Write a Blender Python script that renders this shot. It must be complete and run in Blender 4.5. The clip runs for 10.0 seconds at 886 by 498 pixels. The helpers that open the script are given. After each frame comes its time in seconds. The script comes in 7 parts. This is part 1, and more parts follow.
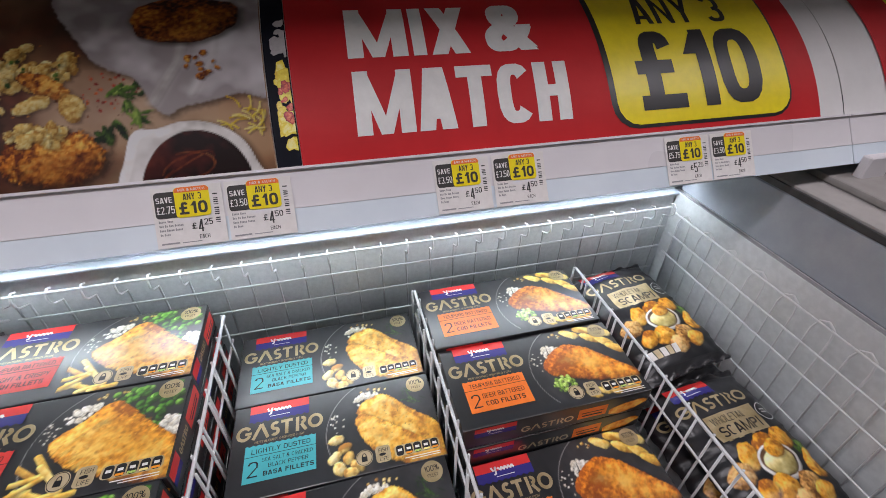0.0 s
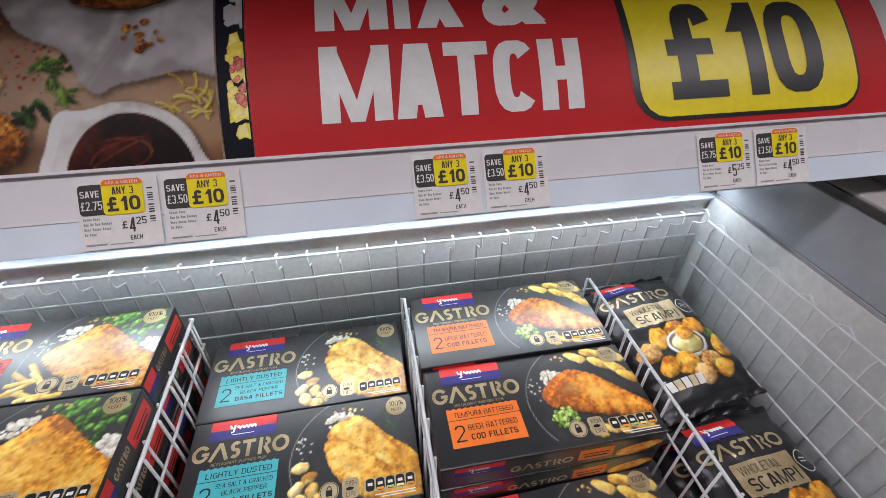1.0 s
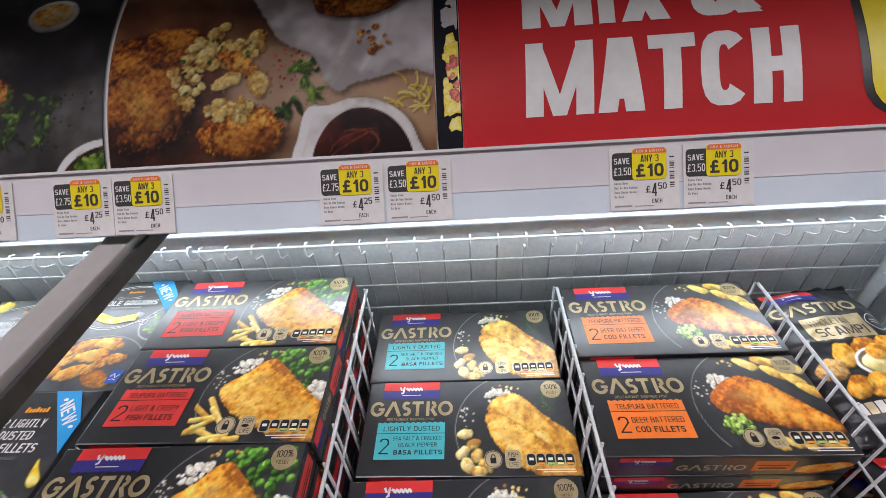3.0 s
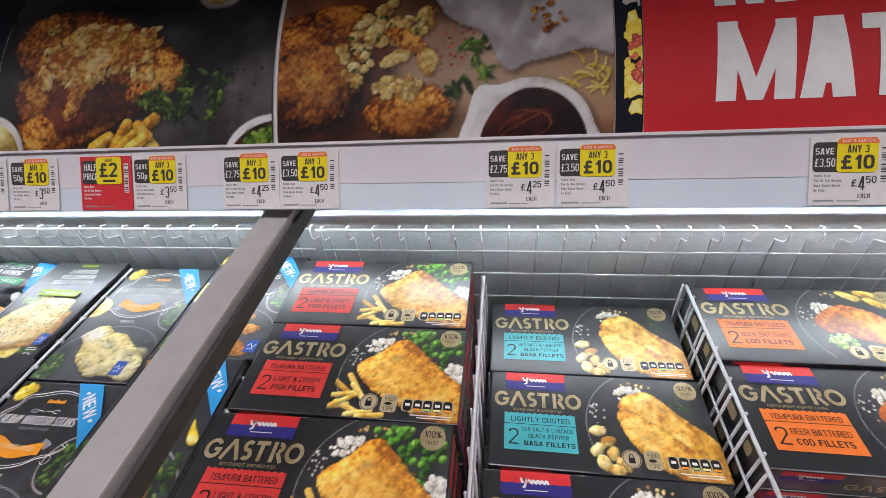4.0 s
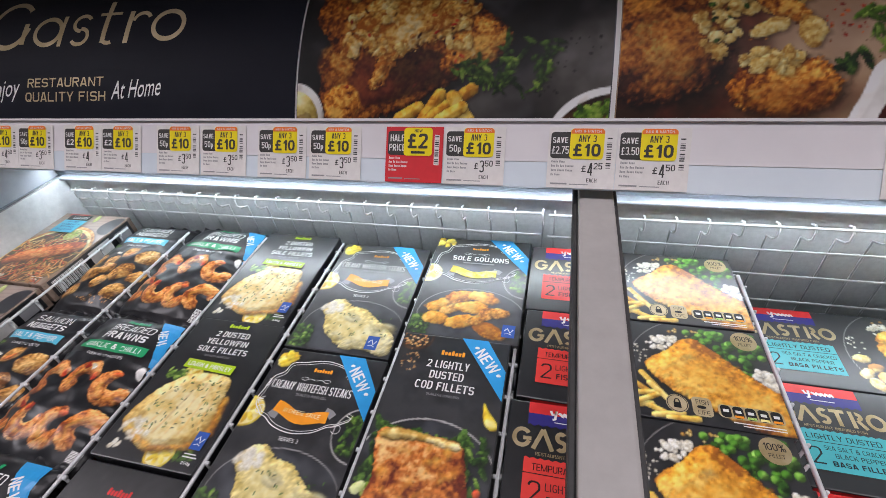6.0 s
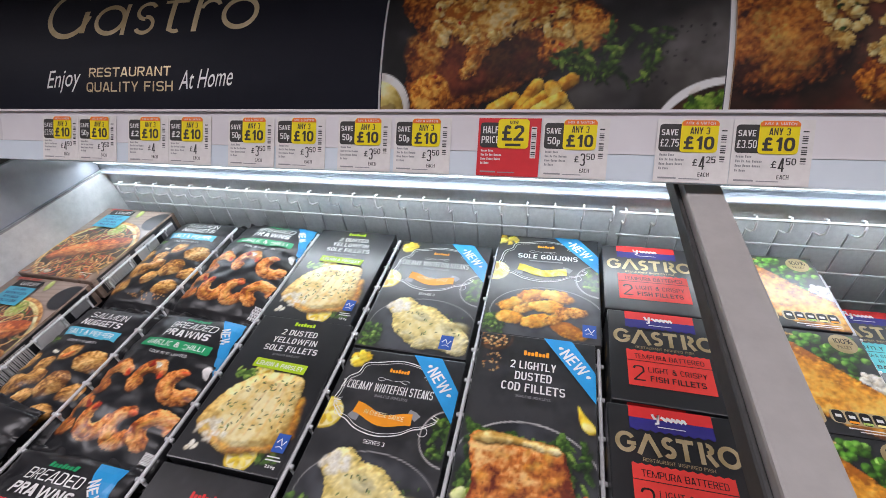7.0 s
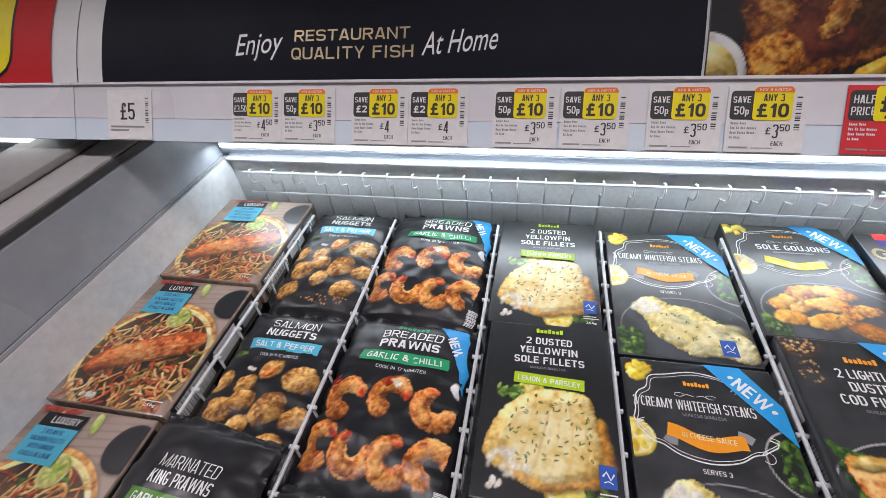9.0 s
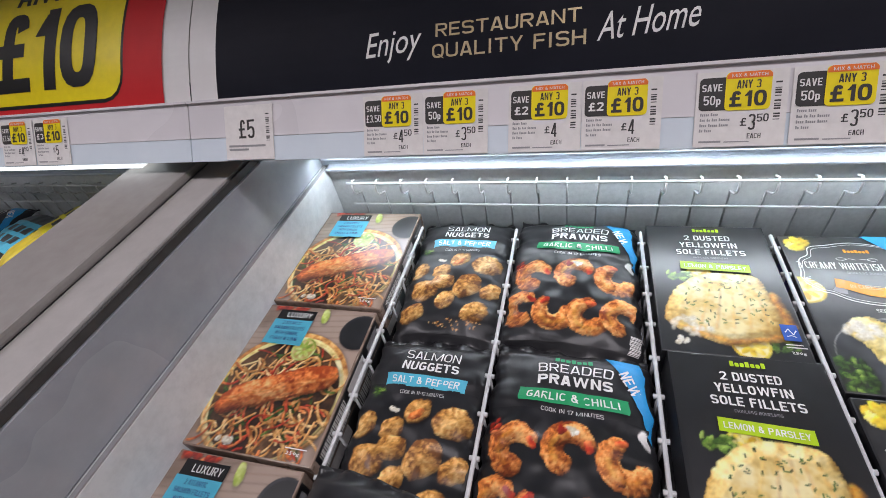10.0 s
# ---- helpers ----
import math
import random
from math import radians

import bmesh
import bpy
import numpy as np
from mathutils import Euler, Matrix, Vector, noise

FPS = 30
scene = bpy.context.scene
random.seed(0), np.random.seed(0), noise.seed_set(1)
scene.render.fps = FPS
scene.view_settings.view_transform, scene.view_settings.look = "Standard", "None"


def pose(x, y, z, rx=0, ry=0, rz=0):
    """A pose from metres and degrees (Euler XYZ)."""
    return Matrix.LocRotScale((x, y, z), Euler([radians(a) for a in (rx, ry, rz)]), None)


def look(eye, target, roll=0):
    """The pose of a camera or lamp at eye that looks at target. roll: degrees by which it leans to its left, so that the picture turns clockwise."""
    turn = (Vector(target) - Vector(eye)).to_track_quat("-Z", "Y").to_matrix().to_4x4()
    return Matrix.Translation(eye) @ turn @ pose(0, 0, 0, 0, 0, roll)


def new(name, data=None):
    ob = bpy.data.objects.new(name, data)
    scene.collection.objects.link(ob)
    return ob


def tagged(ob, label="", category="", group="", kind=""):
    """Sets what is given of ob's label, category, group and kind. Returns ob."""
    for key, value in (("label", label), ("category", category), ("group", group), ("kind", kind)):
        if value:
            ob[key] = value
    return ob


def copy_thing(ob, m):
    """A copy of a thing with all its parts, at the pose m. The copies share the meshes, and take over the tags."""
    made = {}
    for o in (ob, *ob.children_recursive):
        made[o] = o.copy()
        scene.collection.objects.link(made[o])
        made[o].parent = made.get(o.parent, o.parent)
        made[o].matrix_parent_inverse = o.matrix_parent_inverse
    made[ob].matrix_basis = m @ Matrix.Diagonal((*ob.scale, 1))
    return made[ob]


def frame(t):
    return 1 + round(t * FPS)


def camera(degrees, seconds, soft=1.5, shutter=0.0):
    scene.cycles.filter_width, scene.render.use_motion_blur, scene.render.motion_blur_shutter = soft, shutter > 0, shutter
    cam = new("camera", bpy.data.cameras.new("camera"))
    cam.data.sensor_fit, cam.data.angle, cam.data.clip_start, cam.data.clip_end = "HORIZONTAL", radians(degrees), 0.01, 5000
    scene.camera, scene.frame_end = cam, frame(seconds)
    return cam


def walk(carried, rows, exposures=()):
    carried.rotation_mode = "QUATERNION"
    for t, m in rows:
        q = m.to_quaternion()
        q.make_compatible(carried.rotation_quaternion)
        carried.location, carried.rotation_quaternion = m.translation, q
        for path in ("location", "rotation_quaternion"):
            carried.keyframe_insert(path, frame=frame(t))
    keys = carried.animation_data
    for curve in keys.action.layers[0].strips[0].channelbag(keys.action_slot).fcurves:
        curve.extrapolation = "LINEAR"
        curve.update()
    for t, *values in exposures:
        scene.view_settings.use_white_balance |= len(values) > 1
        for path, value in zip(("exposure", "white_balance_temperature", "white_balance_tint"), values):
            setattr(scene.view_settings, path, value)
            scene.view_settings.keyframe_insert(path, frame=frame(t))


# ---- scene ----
cam = camera(90.3, 10.0, soft=0.8)
PATH = [
    (0, (-0.001, 0.035, 1.368), (0.418, 1.602, 0.197), 0.8),
    (0.5, (0.045, 0.069, 1.351), (0.413, 1.638, 0.166), 0.8),
    (1, (0.055, 0.09, 1.341), (0.358, 1.66, 0.14), 0.4),
    (1.5, (0.027, 0.089, 1.343), (0.24, 1.664, 0.129), -0.5),
    (2, (0.005, 0.08, 1.349), (0.128, 1.659, 0.129), -1.6),
    (2.2, (0.005, 0.074, 1.359), (0.064, 1.657, 0.139), -3.0),
    (3.5, (-0.082, 0.081, 1.355), (-0.28, 1.637, 0.115), -5.4),
    (4, (-0.142, 0.075, 1.354), (-0.433, 1.613, 0.11), -6.3),
    (4.5, (-0.195, 0.075, 1.352), (-0.554, 1.592, 0.099), -6.8),
    (5, (-0.273, 0.066, 1.351), (-0.689, 1.563, 0.092), -7.2),
    (5.5, (-0.351, 0.057, 1.353), (-0.813, 1.544, 0.097), -7.5),
    (5.7, (-0.375, 0.052, 1.356), (-0.845, 1.536, 0.101), -7.4),
    (6.8, (-0.464, 0.041, 1.35), (-0.965, 1.517, 0.097), -7.5),
    (7, (-0.49, 0.037, 1.351), (-0.971, 1.516, 0.095), -7.0),
    (7.5, (-0.556, 0.023, 1.35), (-1.021, 1.501, 0.085), -6.8),
    (8, (-0.618, 0.005, 1.357), (-1.069, 1.482, 0.086), -6.5),
    (8.5, (-0.695, 0.011, 1.341), (-1.128, 1.479, 0.053), -6.3),
    (9, (-0.798, 0.032, 1.338), (-1.201, 1.489, 0.029), -6.3),
    (9.5, (-0.877, 0.061, 1.328), (-1.305, 1.503, 0.009), -8.0),
    (10, (-0.923, 0.074, 1.333), (-1.503, 1.462, 0.015), -13.2),
]
walk(cam, [(t, look(eye, target, roll)) for t, eye, target, roll in PATH])


# ---- light of the shop ----
world = bpy.data.worlds.new("shop_air")
scene.world = world
world.use_nodes = True
world.node_tree.nodes["Background"].inputs[0].default_value = (0.9, 0.95, 1.0, 1)
world.node_tree.nodes["Background"].inputs[1].default_value = 0.1
scene.view_settings.exposure = 0.0
NEAR_W, FAR_W, LED_W = 20.3, 3.0, 3.4


def area(name, m, w, sx, sy, colour):
    d = bpy.data.lights.new(name, "AREA")
    d.shape, d.size, d.size_y, d.energy, d.color = "RECTANGLE", sx, sy, w, colour
    ob = new(name, d)
    ob.matrix_world = m
    return ob


NEAR_ROW, FAR_ROW = [(-2.6, -0.10), (-0.4, -0.10), (1.8, -0.10)], [(-1.5, -2.9), (0.7, -2.9)]
for px, py in NEAR_ROW + FAR_ROW:
    area("ceiling_lamp_light", pose(px, py, 2.93), NEAR_W if py > -1 else FAR_W, 1.2, 0.30, (1.0, 0.92, 0.99))
# cold strip lights along the back, behind the ticket rail, one over each half of the freezer
for px, wide in ((-0.803, 0.95), (0.120, 0.84)):
    area("strip_light_glow", look((px, 0.5535, 1.0475), (px, 0.515, 0.90)), LED_W * wide / 1.79, wide, 0.016, (0.84, 0.92, 1.0))

# ---- materials ----


def nodes(name):
    m = bpy.data.materials.new(name)
    m.use_nodes = True
    t = m.node_tree
    return m, t, t.nodes["Principled BSDF"]


def put(t, kind, **inputs):
    n = t.nodes.new(kind)
    for k, v in inputs.items():
        n.inputs[k.replace("_", " ")].default_value = v
    return n


def ramp(t, src, stops):
    r = t.nodes.new("ShaderNodeValToRGB")
    e = r.color_ramp.elements
    while len(e) < len(stops):
        e.new(0.5)
    for k, (p, c) in zip(e, stops):
        k.position, k.color = p, (*c, 1)
    t.links.new(src, r.inputs[0])
    return r.outputs[0]


def surf(name, a, b, scale=40.0, rough=0.5, metal=0.0, bump=0.05, coat=0.0, big=3.0, spread=0.12, spec=0.5):
    """A surface with grain at two sizes between colours a and b."""
    m, t, p = nodes(name)
    co = t.nodes.new("ShaderNodeTexCoord")
    n1 = put(t, "ShaderNodeTexNoise", Scale=scale, Detail=5.0, Roughness=0.6)
    n2 = put(t, "ShaderNodeTexNoise", Scale=big, Detail=3.0)
    for n in (n1, n2):
        t.links.new(co.outputs["Object"], n.inputs["Vector"])
    mx = t.nodes.new("ShaderNodeMath")
    mx.operation = "ADD"
    h = t.nodes.new("ShaderNodeMath")
    h.operation = "MULTIPLY"
    h.inputs[1].default_value = 0.5
    t.links.new(n1.outputs["Fac"], mx.inputs[0])
    t.links.new(n2.outputs["Fac"], mx.inputs[1])
    t.links.new(mx.outputs[0], h.inputs[0])
    t.links.new(ramp(t, h.outputs[0], [(0.5 - spread, a), (0.5 + spread, b)]), p.inputs["Base Color"])
    mr = t.nodes.new("ShaderNodeMapRange")
    mr.inputs["To Min"].default_value, mr.inputs["To Max"].default_value = max(0.02, rough - 0.08), min(1.0, rough + 0.08)
    t.links.new(n2.outputs["Fac"], mr.inputs["Value"])
    t.links.new(mr.outputs[0], p.inputs["Roughness"])
    p.inputs["Metallic"].default_value = metal
    p.inputs["Coat Weight"].default_value = coat
    p.inputs["Specular IOR Level"].default_value = spec
    p.inputs["Coat Roughness"].default_value = 0.31
    if bump:
        bn = put(t, "ShaderNodeBump", Strength=bump, Distance=0.002)
        t.links.new(n1.outputs["Fac"], bn.inputs["Height"])
        t.links.new(bn.outputs[0], p.inputs["Normal"])
    return m


def ink(name, c, rough=0.36, var=0.06):
    """Printed ink: one colour with a slight unevenness."""
    return surf(name, tuple(max(0, x * (1 - var)) for x in c), tuple(min(1, x * (1 + var)) for x in c), 90.0, rough, bump=0.0, big=12.0)


def food(name, dark, mid, light, scale=220.0, rim=0.5, rough=0.36, vor=False):
    """Printed picture of food: rim darkened as printed shading, mottled inside."""
    m, t, p = nodes(name)
    co = t.nodes.new("ShaderNodeTexCoord")
    n1 = put(t, "ShaderNodeTexNoise", Scale=scale, Detail=6.0, Roughness=0.7, Distortion=0.6)
    n2 = put(t, "ShaderNodeTexNoise", Scale=scale * 0.22, Detail=3.0)
    for n in (n1, n2):
        t.links.new(co.outputs["Object"], n.inputs["Vector"])
    sx = t.nodes.new("ShaderNodeSeparateXYZ")
    t.links.new(co.outputs["UV"], sx.inputs[0])
    pw = t.nodes.new("ShaderNodeMath")
    pw.operation, pw.inputs[1].default_value = "POWER", 5.0
    t.links.new(sx.outputs[0], pw.inputs[0])
    a = t.nodes.new("ShaderNodeMath")
    a.operation, a.inputs[1].default_value = "MULTIPLY", -rim * 0.42
    t.links.new(pw.outputs[0], a.inputs[0])
    b = t.nodes.new("ShaderNodeMath")
    b.operation, b.inputs[1].default_value = "MULTIPLY_ADD", 0.62
    t.links.new(n1.outputs["Fac"], b.inputs[0])
    t.links.new(a.outputs[0], b.inputs[2])
    c = t.nodes.new("ShaderNodeMath")
    c.operation, c.inputs[1].default_value = "MULTIPLY_ADD", 0.52
    t.links.new(n2.outputs["Fac"], c.inputs[0])
    t.links.new(b.outputs[0], c.inputs[2])
    src = c.outputs[0]
    if vor:
        v = put(t, "ShaderNodeTexVoronoi", Scale=scale * 0.6)
        t.links.new(co.outputs["Object"], v.inputs["Vector"])
        d = t.nodes.new("ShaderNodeMath")
        d.operation, d.inputs[1].default_value = "MULTIPLY_ADD", -0.35
        t.links.new(v.outputs["Distance"], d.inputs[0])
        t.links.new(src, d.inputs[2])
        src = d.outputs[0]
    t.links.new(ramp(t, src, [(0.42, dark), (0.54, mid), (0.65, light)]), p.inputs["Base Color"])
    p.inputs["Roughness"].default_value = rough
    return m


M = {
    "black_card": surf("black_card", (0.010, 0.011, 0.013), (0.017, 0.018, 0.021), 60, 0.36, bump=0.015, coat=0.8, spec=0.5),
    "slate_card": surf("slate_card", (0.008, 0.009, 0.011), (0.050, 0.052, 0.057), 70, 0.36, bump=0.015, coat=0.8, spec=0.5, big=26, spread=0.16),
    "wood_card": surf("wood_card", (0.17, 0.12, 0.09), (0.40, 0.30, 0.24), 70, 0.26, bump=0.015, coat=0.4, big=14),
    "film": surf("black_film", (0.010, 0.010, 0.012), (0.024, 0.024, 0.027), 30, 0.34, bump=0.10, coat=0.12, big=16),
    "white": ink("white_ink", (0.80, 0.80, 0.78)),
    "grey": ink("grey_ink", (0.30, 0.30, 0.31)),
    "gold": surf("gold_ink", (0.42, 0.32, 0.16), (0.66, 0.55, 0.36), 50, 0.34, 0.35, 0.0),
    "red": ink("red_ink", (0.72, 0.035, 0.035)),
    "navy": ink("navy_ink", (0.035, 0.03, 0.21)),
    "coral": ink("coral_ink", (0.78, 0.055, 0.045)),
    "teal": ink("teal_ink", (0.075, 0.46, 0.50)),
    "orange": ink("orange_ink", (0.86, 0.20, 0.03)),
    "amber": ink("amber_ink", (0.88, 0.33, 0.02)),
    "sky": ink("sky_ink", (0.03, 0.33, 0.70)),
    "aqua": ink("aqua_ink", (0.09, 0.47, 0.64)),
    "lime": ink("lime_ink", (0.45, 0.66, 0.02)),
    "green": ink("green_ink", (0.02, 0.34, 0.13)),
    "grass": ink("grass_ink", (0.10, 0.27, 0.04)),
    "yellow": ink("yellow_ink", (0.88, 0.72, 0.01)),
    "charcoal": ink("charcoal_ink", (0.045, 0.043, 0.042)),
    "black": ink("black_ink", (0.010, 0.010, 0.011)),
    "blue": ink("blue_ink", (0.03, 0.10, 0.42)),
    "ticket": surf("ticket_paper", (0.70, 0.68, 0.66), (0.80, 0.78, 0.76), 120, 0.55, bump=0.02),
    "ticket_red": ink("ticket_red", (0.66, 0.035, 0.045)),
    "banner_red": surf("banner_red", (0.50, 0.016, 0.020), (0.58, 0.022, 0.026), 20, 0.5, bump=0.0, spec=0.22),
    "banner_black": surf("banner_black", (0.006, 0.007, 0.013), (0.009, 0.010, 0.017), 20, 0.55, bump=0.0, spec=0.12),
    "banner_white": surf("banner_white", (0.70, 0.69, 0.68), (0.78, 0.77, 0.76), 20, 0.4, bump=0.0, spec=0.22),
    "batter": food("orange_batter", (0.45, 0.09, 0.008), (0.84, 0.28, 0.018), (0.97, 0.60, 0.12), 100, 0.30),
    "rice": food("flaky_white", (0.55, 0.48, 0.36), (0.83, 0.80, 0.70), (0.93, 0.92, 0.88), 420, 0.25),
    "pea": food("green_pea", (0.025, 0.09, 0.012), (0.11, 0.30, 0.035), (0.34, 0.56, 0.12), 150, 0.9),
    "mush": food("crushed_pea", (0.10, 0.24, 0.015), (0.30, 0.52, 0.06), (0.60, 0.78, 0.26), 420, 0.3),
    "chip": food("potato_chip", (0.52, 0.27, 0.03), (0.82, 0.56, 0.10), (0.93, 0.76, 0.30), 160, 0.6),
    "potato": food("roast_potato", (0.45, 0.22, 0.03), (0.80, 0.58, 0.16), (0.93, 0.80, 0.42), 150, 0.7),
    "cream": food("cream_sauce", (0.58, 0.46, 0.16), (0.84, 0.74, 0.40), (0.93, 0.88, 0.64), 60, 0.5),
    "dusted": food("dusted_fillet", (0.62, 0.38, 0.09), (0.84, 0.70, 0.34), (0.93, 0.88, 0.66), 90, 0.75),
    "crumb": food("breadcrumb", (0.16, 0.035, 0.005), (0.60, 0.20, 0.024), (0.90, 0.50, 0.13), 260, 0.5),
    "nugget": food("nugget_crumb", (0.24, 0.09, 0.015), (0.62, 0.32, 0.07), (0.86, 0.58, 0.22), 240, 0.55),
    "salmon": food("roast_salmon", (0.45, 0.09, 0.012), (0.82, 0.28, 0.06), (0.94, 0.52, 0.20), 120, 0.5),
    "noodle": food("noodle", (0.50, 0.22, 0.04), (0.80, 0.50, 0.17), (0.92, 0.72, 0.36), 200, 0.2),
    "pepper": food("red_pepper", (0.30, 0.015, 0.01), (0.60, 0.05, 0.02), (0.80, 0.22, 0.06), 200, 0.4),
    "lemon": food("lemon_slice", (0.72, 0.50, 0.02), (0.90, 0.72, 0.05), (0.95, 0.86, 0.35), 90, 0.3),
    "sauce": food("berry_sauce", (0.018, 0.003, 0.004), (0.055, 0.008, 0.008), (0.16, 0.035, 0.025), 60, 0.2),
    "board": food("stone_board", (0.075, 0.036, 0.019), (0.22, 0.125, 0.068), (0.37, 0.25, 0.15), 26, 0.1),
    "slate": food("blue_slate", (0.005, 0.006, 0.009), (0.020, 0.023, 0.031), (0.085, 0.092, 0.115), 24, 0.1),
    "paper": food("white_paper", (0.28, 0.26, 0.28), (0.50, 0.48, 0.49), (0.66, 0.64, 0.63), 22, 0.1),
    "bowl": food("bowl_rim", (0.40, 0.36, 0.33), (0.68, 0.65, 0.62), (0.82, 0.80, 0.78), 30, 0.2),
    "cheese": food("melted_cheese", (0.34, 0.17, 0.035), (0.58, 0.42, 0.16), (0.74, 0.63, 0.36), 90, 0.4),
    "liner": surf("white_liner", (0.54, 0.56, 0.57), (0.68, 0.70, 0.71), 90, 0.45, bump=0.08),
    "frost": surf("frosted_liner", (0.54, 0.56, 0.57), (0.66, 0.68, 0.69), 140, 0.42, bump=0.22, big=9),
    "collar": surf("grey_collar", (0.30, 0.325, 0.36), (0.37, 0.395, 0.43), 30, 0.26, bump=0.03),
    "pale_collar": surf("pale_collar", (0.40, 0.44, 0.50), (0.48, 0.52, 0.58), 30, 0.3, bump=0.02),
    "rim_light": surf("light_taupe", (0.35, 0.335, 0.32), (0.41, 0.395, 0.38), 60, 0.42, bump=0.03),
    "sunny": ink("sunny_film", (0.80, 0.62, 0.05), 0.28),
    "rim": surf("taupe_rim", (0.255, 0.24, 0.225), (0.31, 0.295, 0.28), 60, 0.42, bump=0.03),
    "dark_rubber": surf("dark_rubber", (0.03, 0.03, 0.03), (0.06, 0.06, 0.06), 60, 0.6),
    "wire": surf("white_wire", (0.56, 0.57, 0.58), (0.68, 0.69, 0.70), 60, 0.34, bump=0.03),
    "rail": surf("rail_plastic", (0.66, 0.64, 0.66), (0.74, 0.72, 0.74), 12, 0.28, bump=0.0),
    "rail_clear": surf("rail_clear_strip", (0.62, 0.70, 0.77), (0.70, 0.78, 0.84), 12, 0.22, bump=0.0),
    "shop_wall": surf("shop_wall", (0.55, 0.54, 0.52), (0.62, 0.61, 0.59), 12, 0.7),
    "shop_floor": surf("shop_floor", (0.32, 0.31, 0.30), (0.42, 0.41, 0.40), 20, 0.35),
}
lamp_mat, lt, lp = nodes("lit_diffuser")
lp.inputs["Emission Color"].default_value, lp.inputs["Emission Strength"].default_value = (0.9, 0.96, 1.0, 1), 1.3

# ---- building helpers ----


def mesh_of(name, verts, faces, mats, idx=None, uvs=None, smooth=False):
    me = bpy.data.meshes.new(name)
    me.from_pydata([tuple(v) for v in verts], [], faces)
    for m in mats:
        me.materials.append(m)
    if idx:
        me.polygons.foreach_set("material_index", idx)
    if uvs:
        lay = me.uv_layers.new(name="UVMap")
        for p in me.polygons:
            for li, vi in zip(p.loop_indices, p.vertices):
                lay.data[li].uv = uvs[vi]
    if smooth:
        me.polygons.foreach_set("use_smooth", [True] * len(me.polygons))
    me.update()
    return me


def bm_mesh(name, bm, material, smooth=False):
    me = bpy.data.meshes.new(name)
    bm.to_mesh(me)
    bm.free()
    me.materials.append(material)
    if smooth:
        me.polygons.foreach_set("use_smooth", [True] * len(me.polygons))
    return me


def part(name, me, parent, label=""):
    ob = new(name, me)
    ob.parent = parent
    if label:
        tagged(ob, label)
    return ob


def box_bm(x0, x1, y0, y1, z0, z1, bevel=0.0, seg=1):
    bm = bmesh.new()
    bmesh.ops.create_cube(bm, size=1.0)
    for v in bm.verts:
        v.co = Vector(((x0 + x1) / 2 + v.co.x * (x1 - x0), (y0 + y1) / 2 + v.co.y * (y1 - y0), (z0 + z1) / 2 + v.co.z * (z1 - z0)))
    if bevel:
        bmesh.ops.bevel(bm, geom=bm.edges[:], offset=bevel, segments=seg, affect="EDGES", profile=0.6)
    return bm


def box(name, dims, material, bevel=0.0, seg=1):
    return bm_mesh(name, box_bm(*dims, bevel, seg), material)


def tube(paths, r, sides=6):
    """One bmesh of round bars along the given paths."""
    bm = bmesh.new()
    for pts in paths:
        pts = [Vector(p) for p in pts]
        rings = []
        for i, p in enumerate(pts):
            d = (pts[min(i + 1, len(pts) - 1)] - pts[max(i - 1, 0)]).normalized()
            u = d.orthogonal().normalized() if abs(d.x) > 0.9 else d.cross(Vector((1, 0, 0))).normalized()
            w = d.cross(u)
            rings.append([bm.verts.new(p + r * (math.cos(6.2832 * k / sides) * u + math.sin(6.2832 * k / sides) * w)) for k in range(sides)])
        for a, b in zip(rings, rings[1:]):
            for k in range(sides):
                bm.faces.new((a[k], a[(k + 1) % sides], b[(k + 1) % sides], b[k]))
        bm.faces.new(rings[0][::-1])
        bm.faces.new(rings[-1])
    return bm


TEXTS = {}


def letters(body, bold, res=2):
    """Vertices and triangles of a line of writing, fitted to the unit square."""
    key = (body, bold, res)
    if key not in TEXTS:
        c = bpy.data.curves.new("writing", "FONT")
        c.body, c.offset, c.resolution_u, c.fill_mode = body, bold, res, "FRONT"
        ob = bpy.data.objects.new("writing", c)
        me = bpy.data.meshes.new_from_object(ob)
        v = np.array([tuple(p.co)[:2] for p in me.vertices])
        f = [tuple(p.vertices) for p in me.polygons]
        lo, hi = v.min(0), v.max(0)
        TEXTS[key] = ((v - lo) / (hi - lo), f)
        bpy.data.objects.remove(ob)
        bpy.data.curves.remove(c)
        bpy.data.meshes.remove(me)
    return TEXTS[key]


CAPS = set("ABCDEFGHIJKLMNOPQRSTUVWXYZ0123456789£.,-!p&% ")
WIDE = {"%": 1.5, "&": 1.1, "M": 1.48, "W": 1.6, "I": 0.42, "1": 0.62, ".": 0.36, ",": 0.36, " ": 0.46, "-": 0.6, "J": 0.85, "L": 0.86, "E": 0.88, "F": 0.86, "p": 0.8}


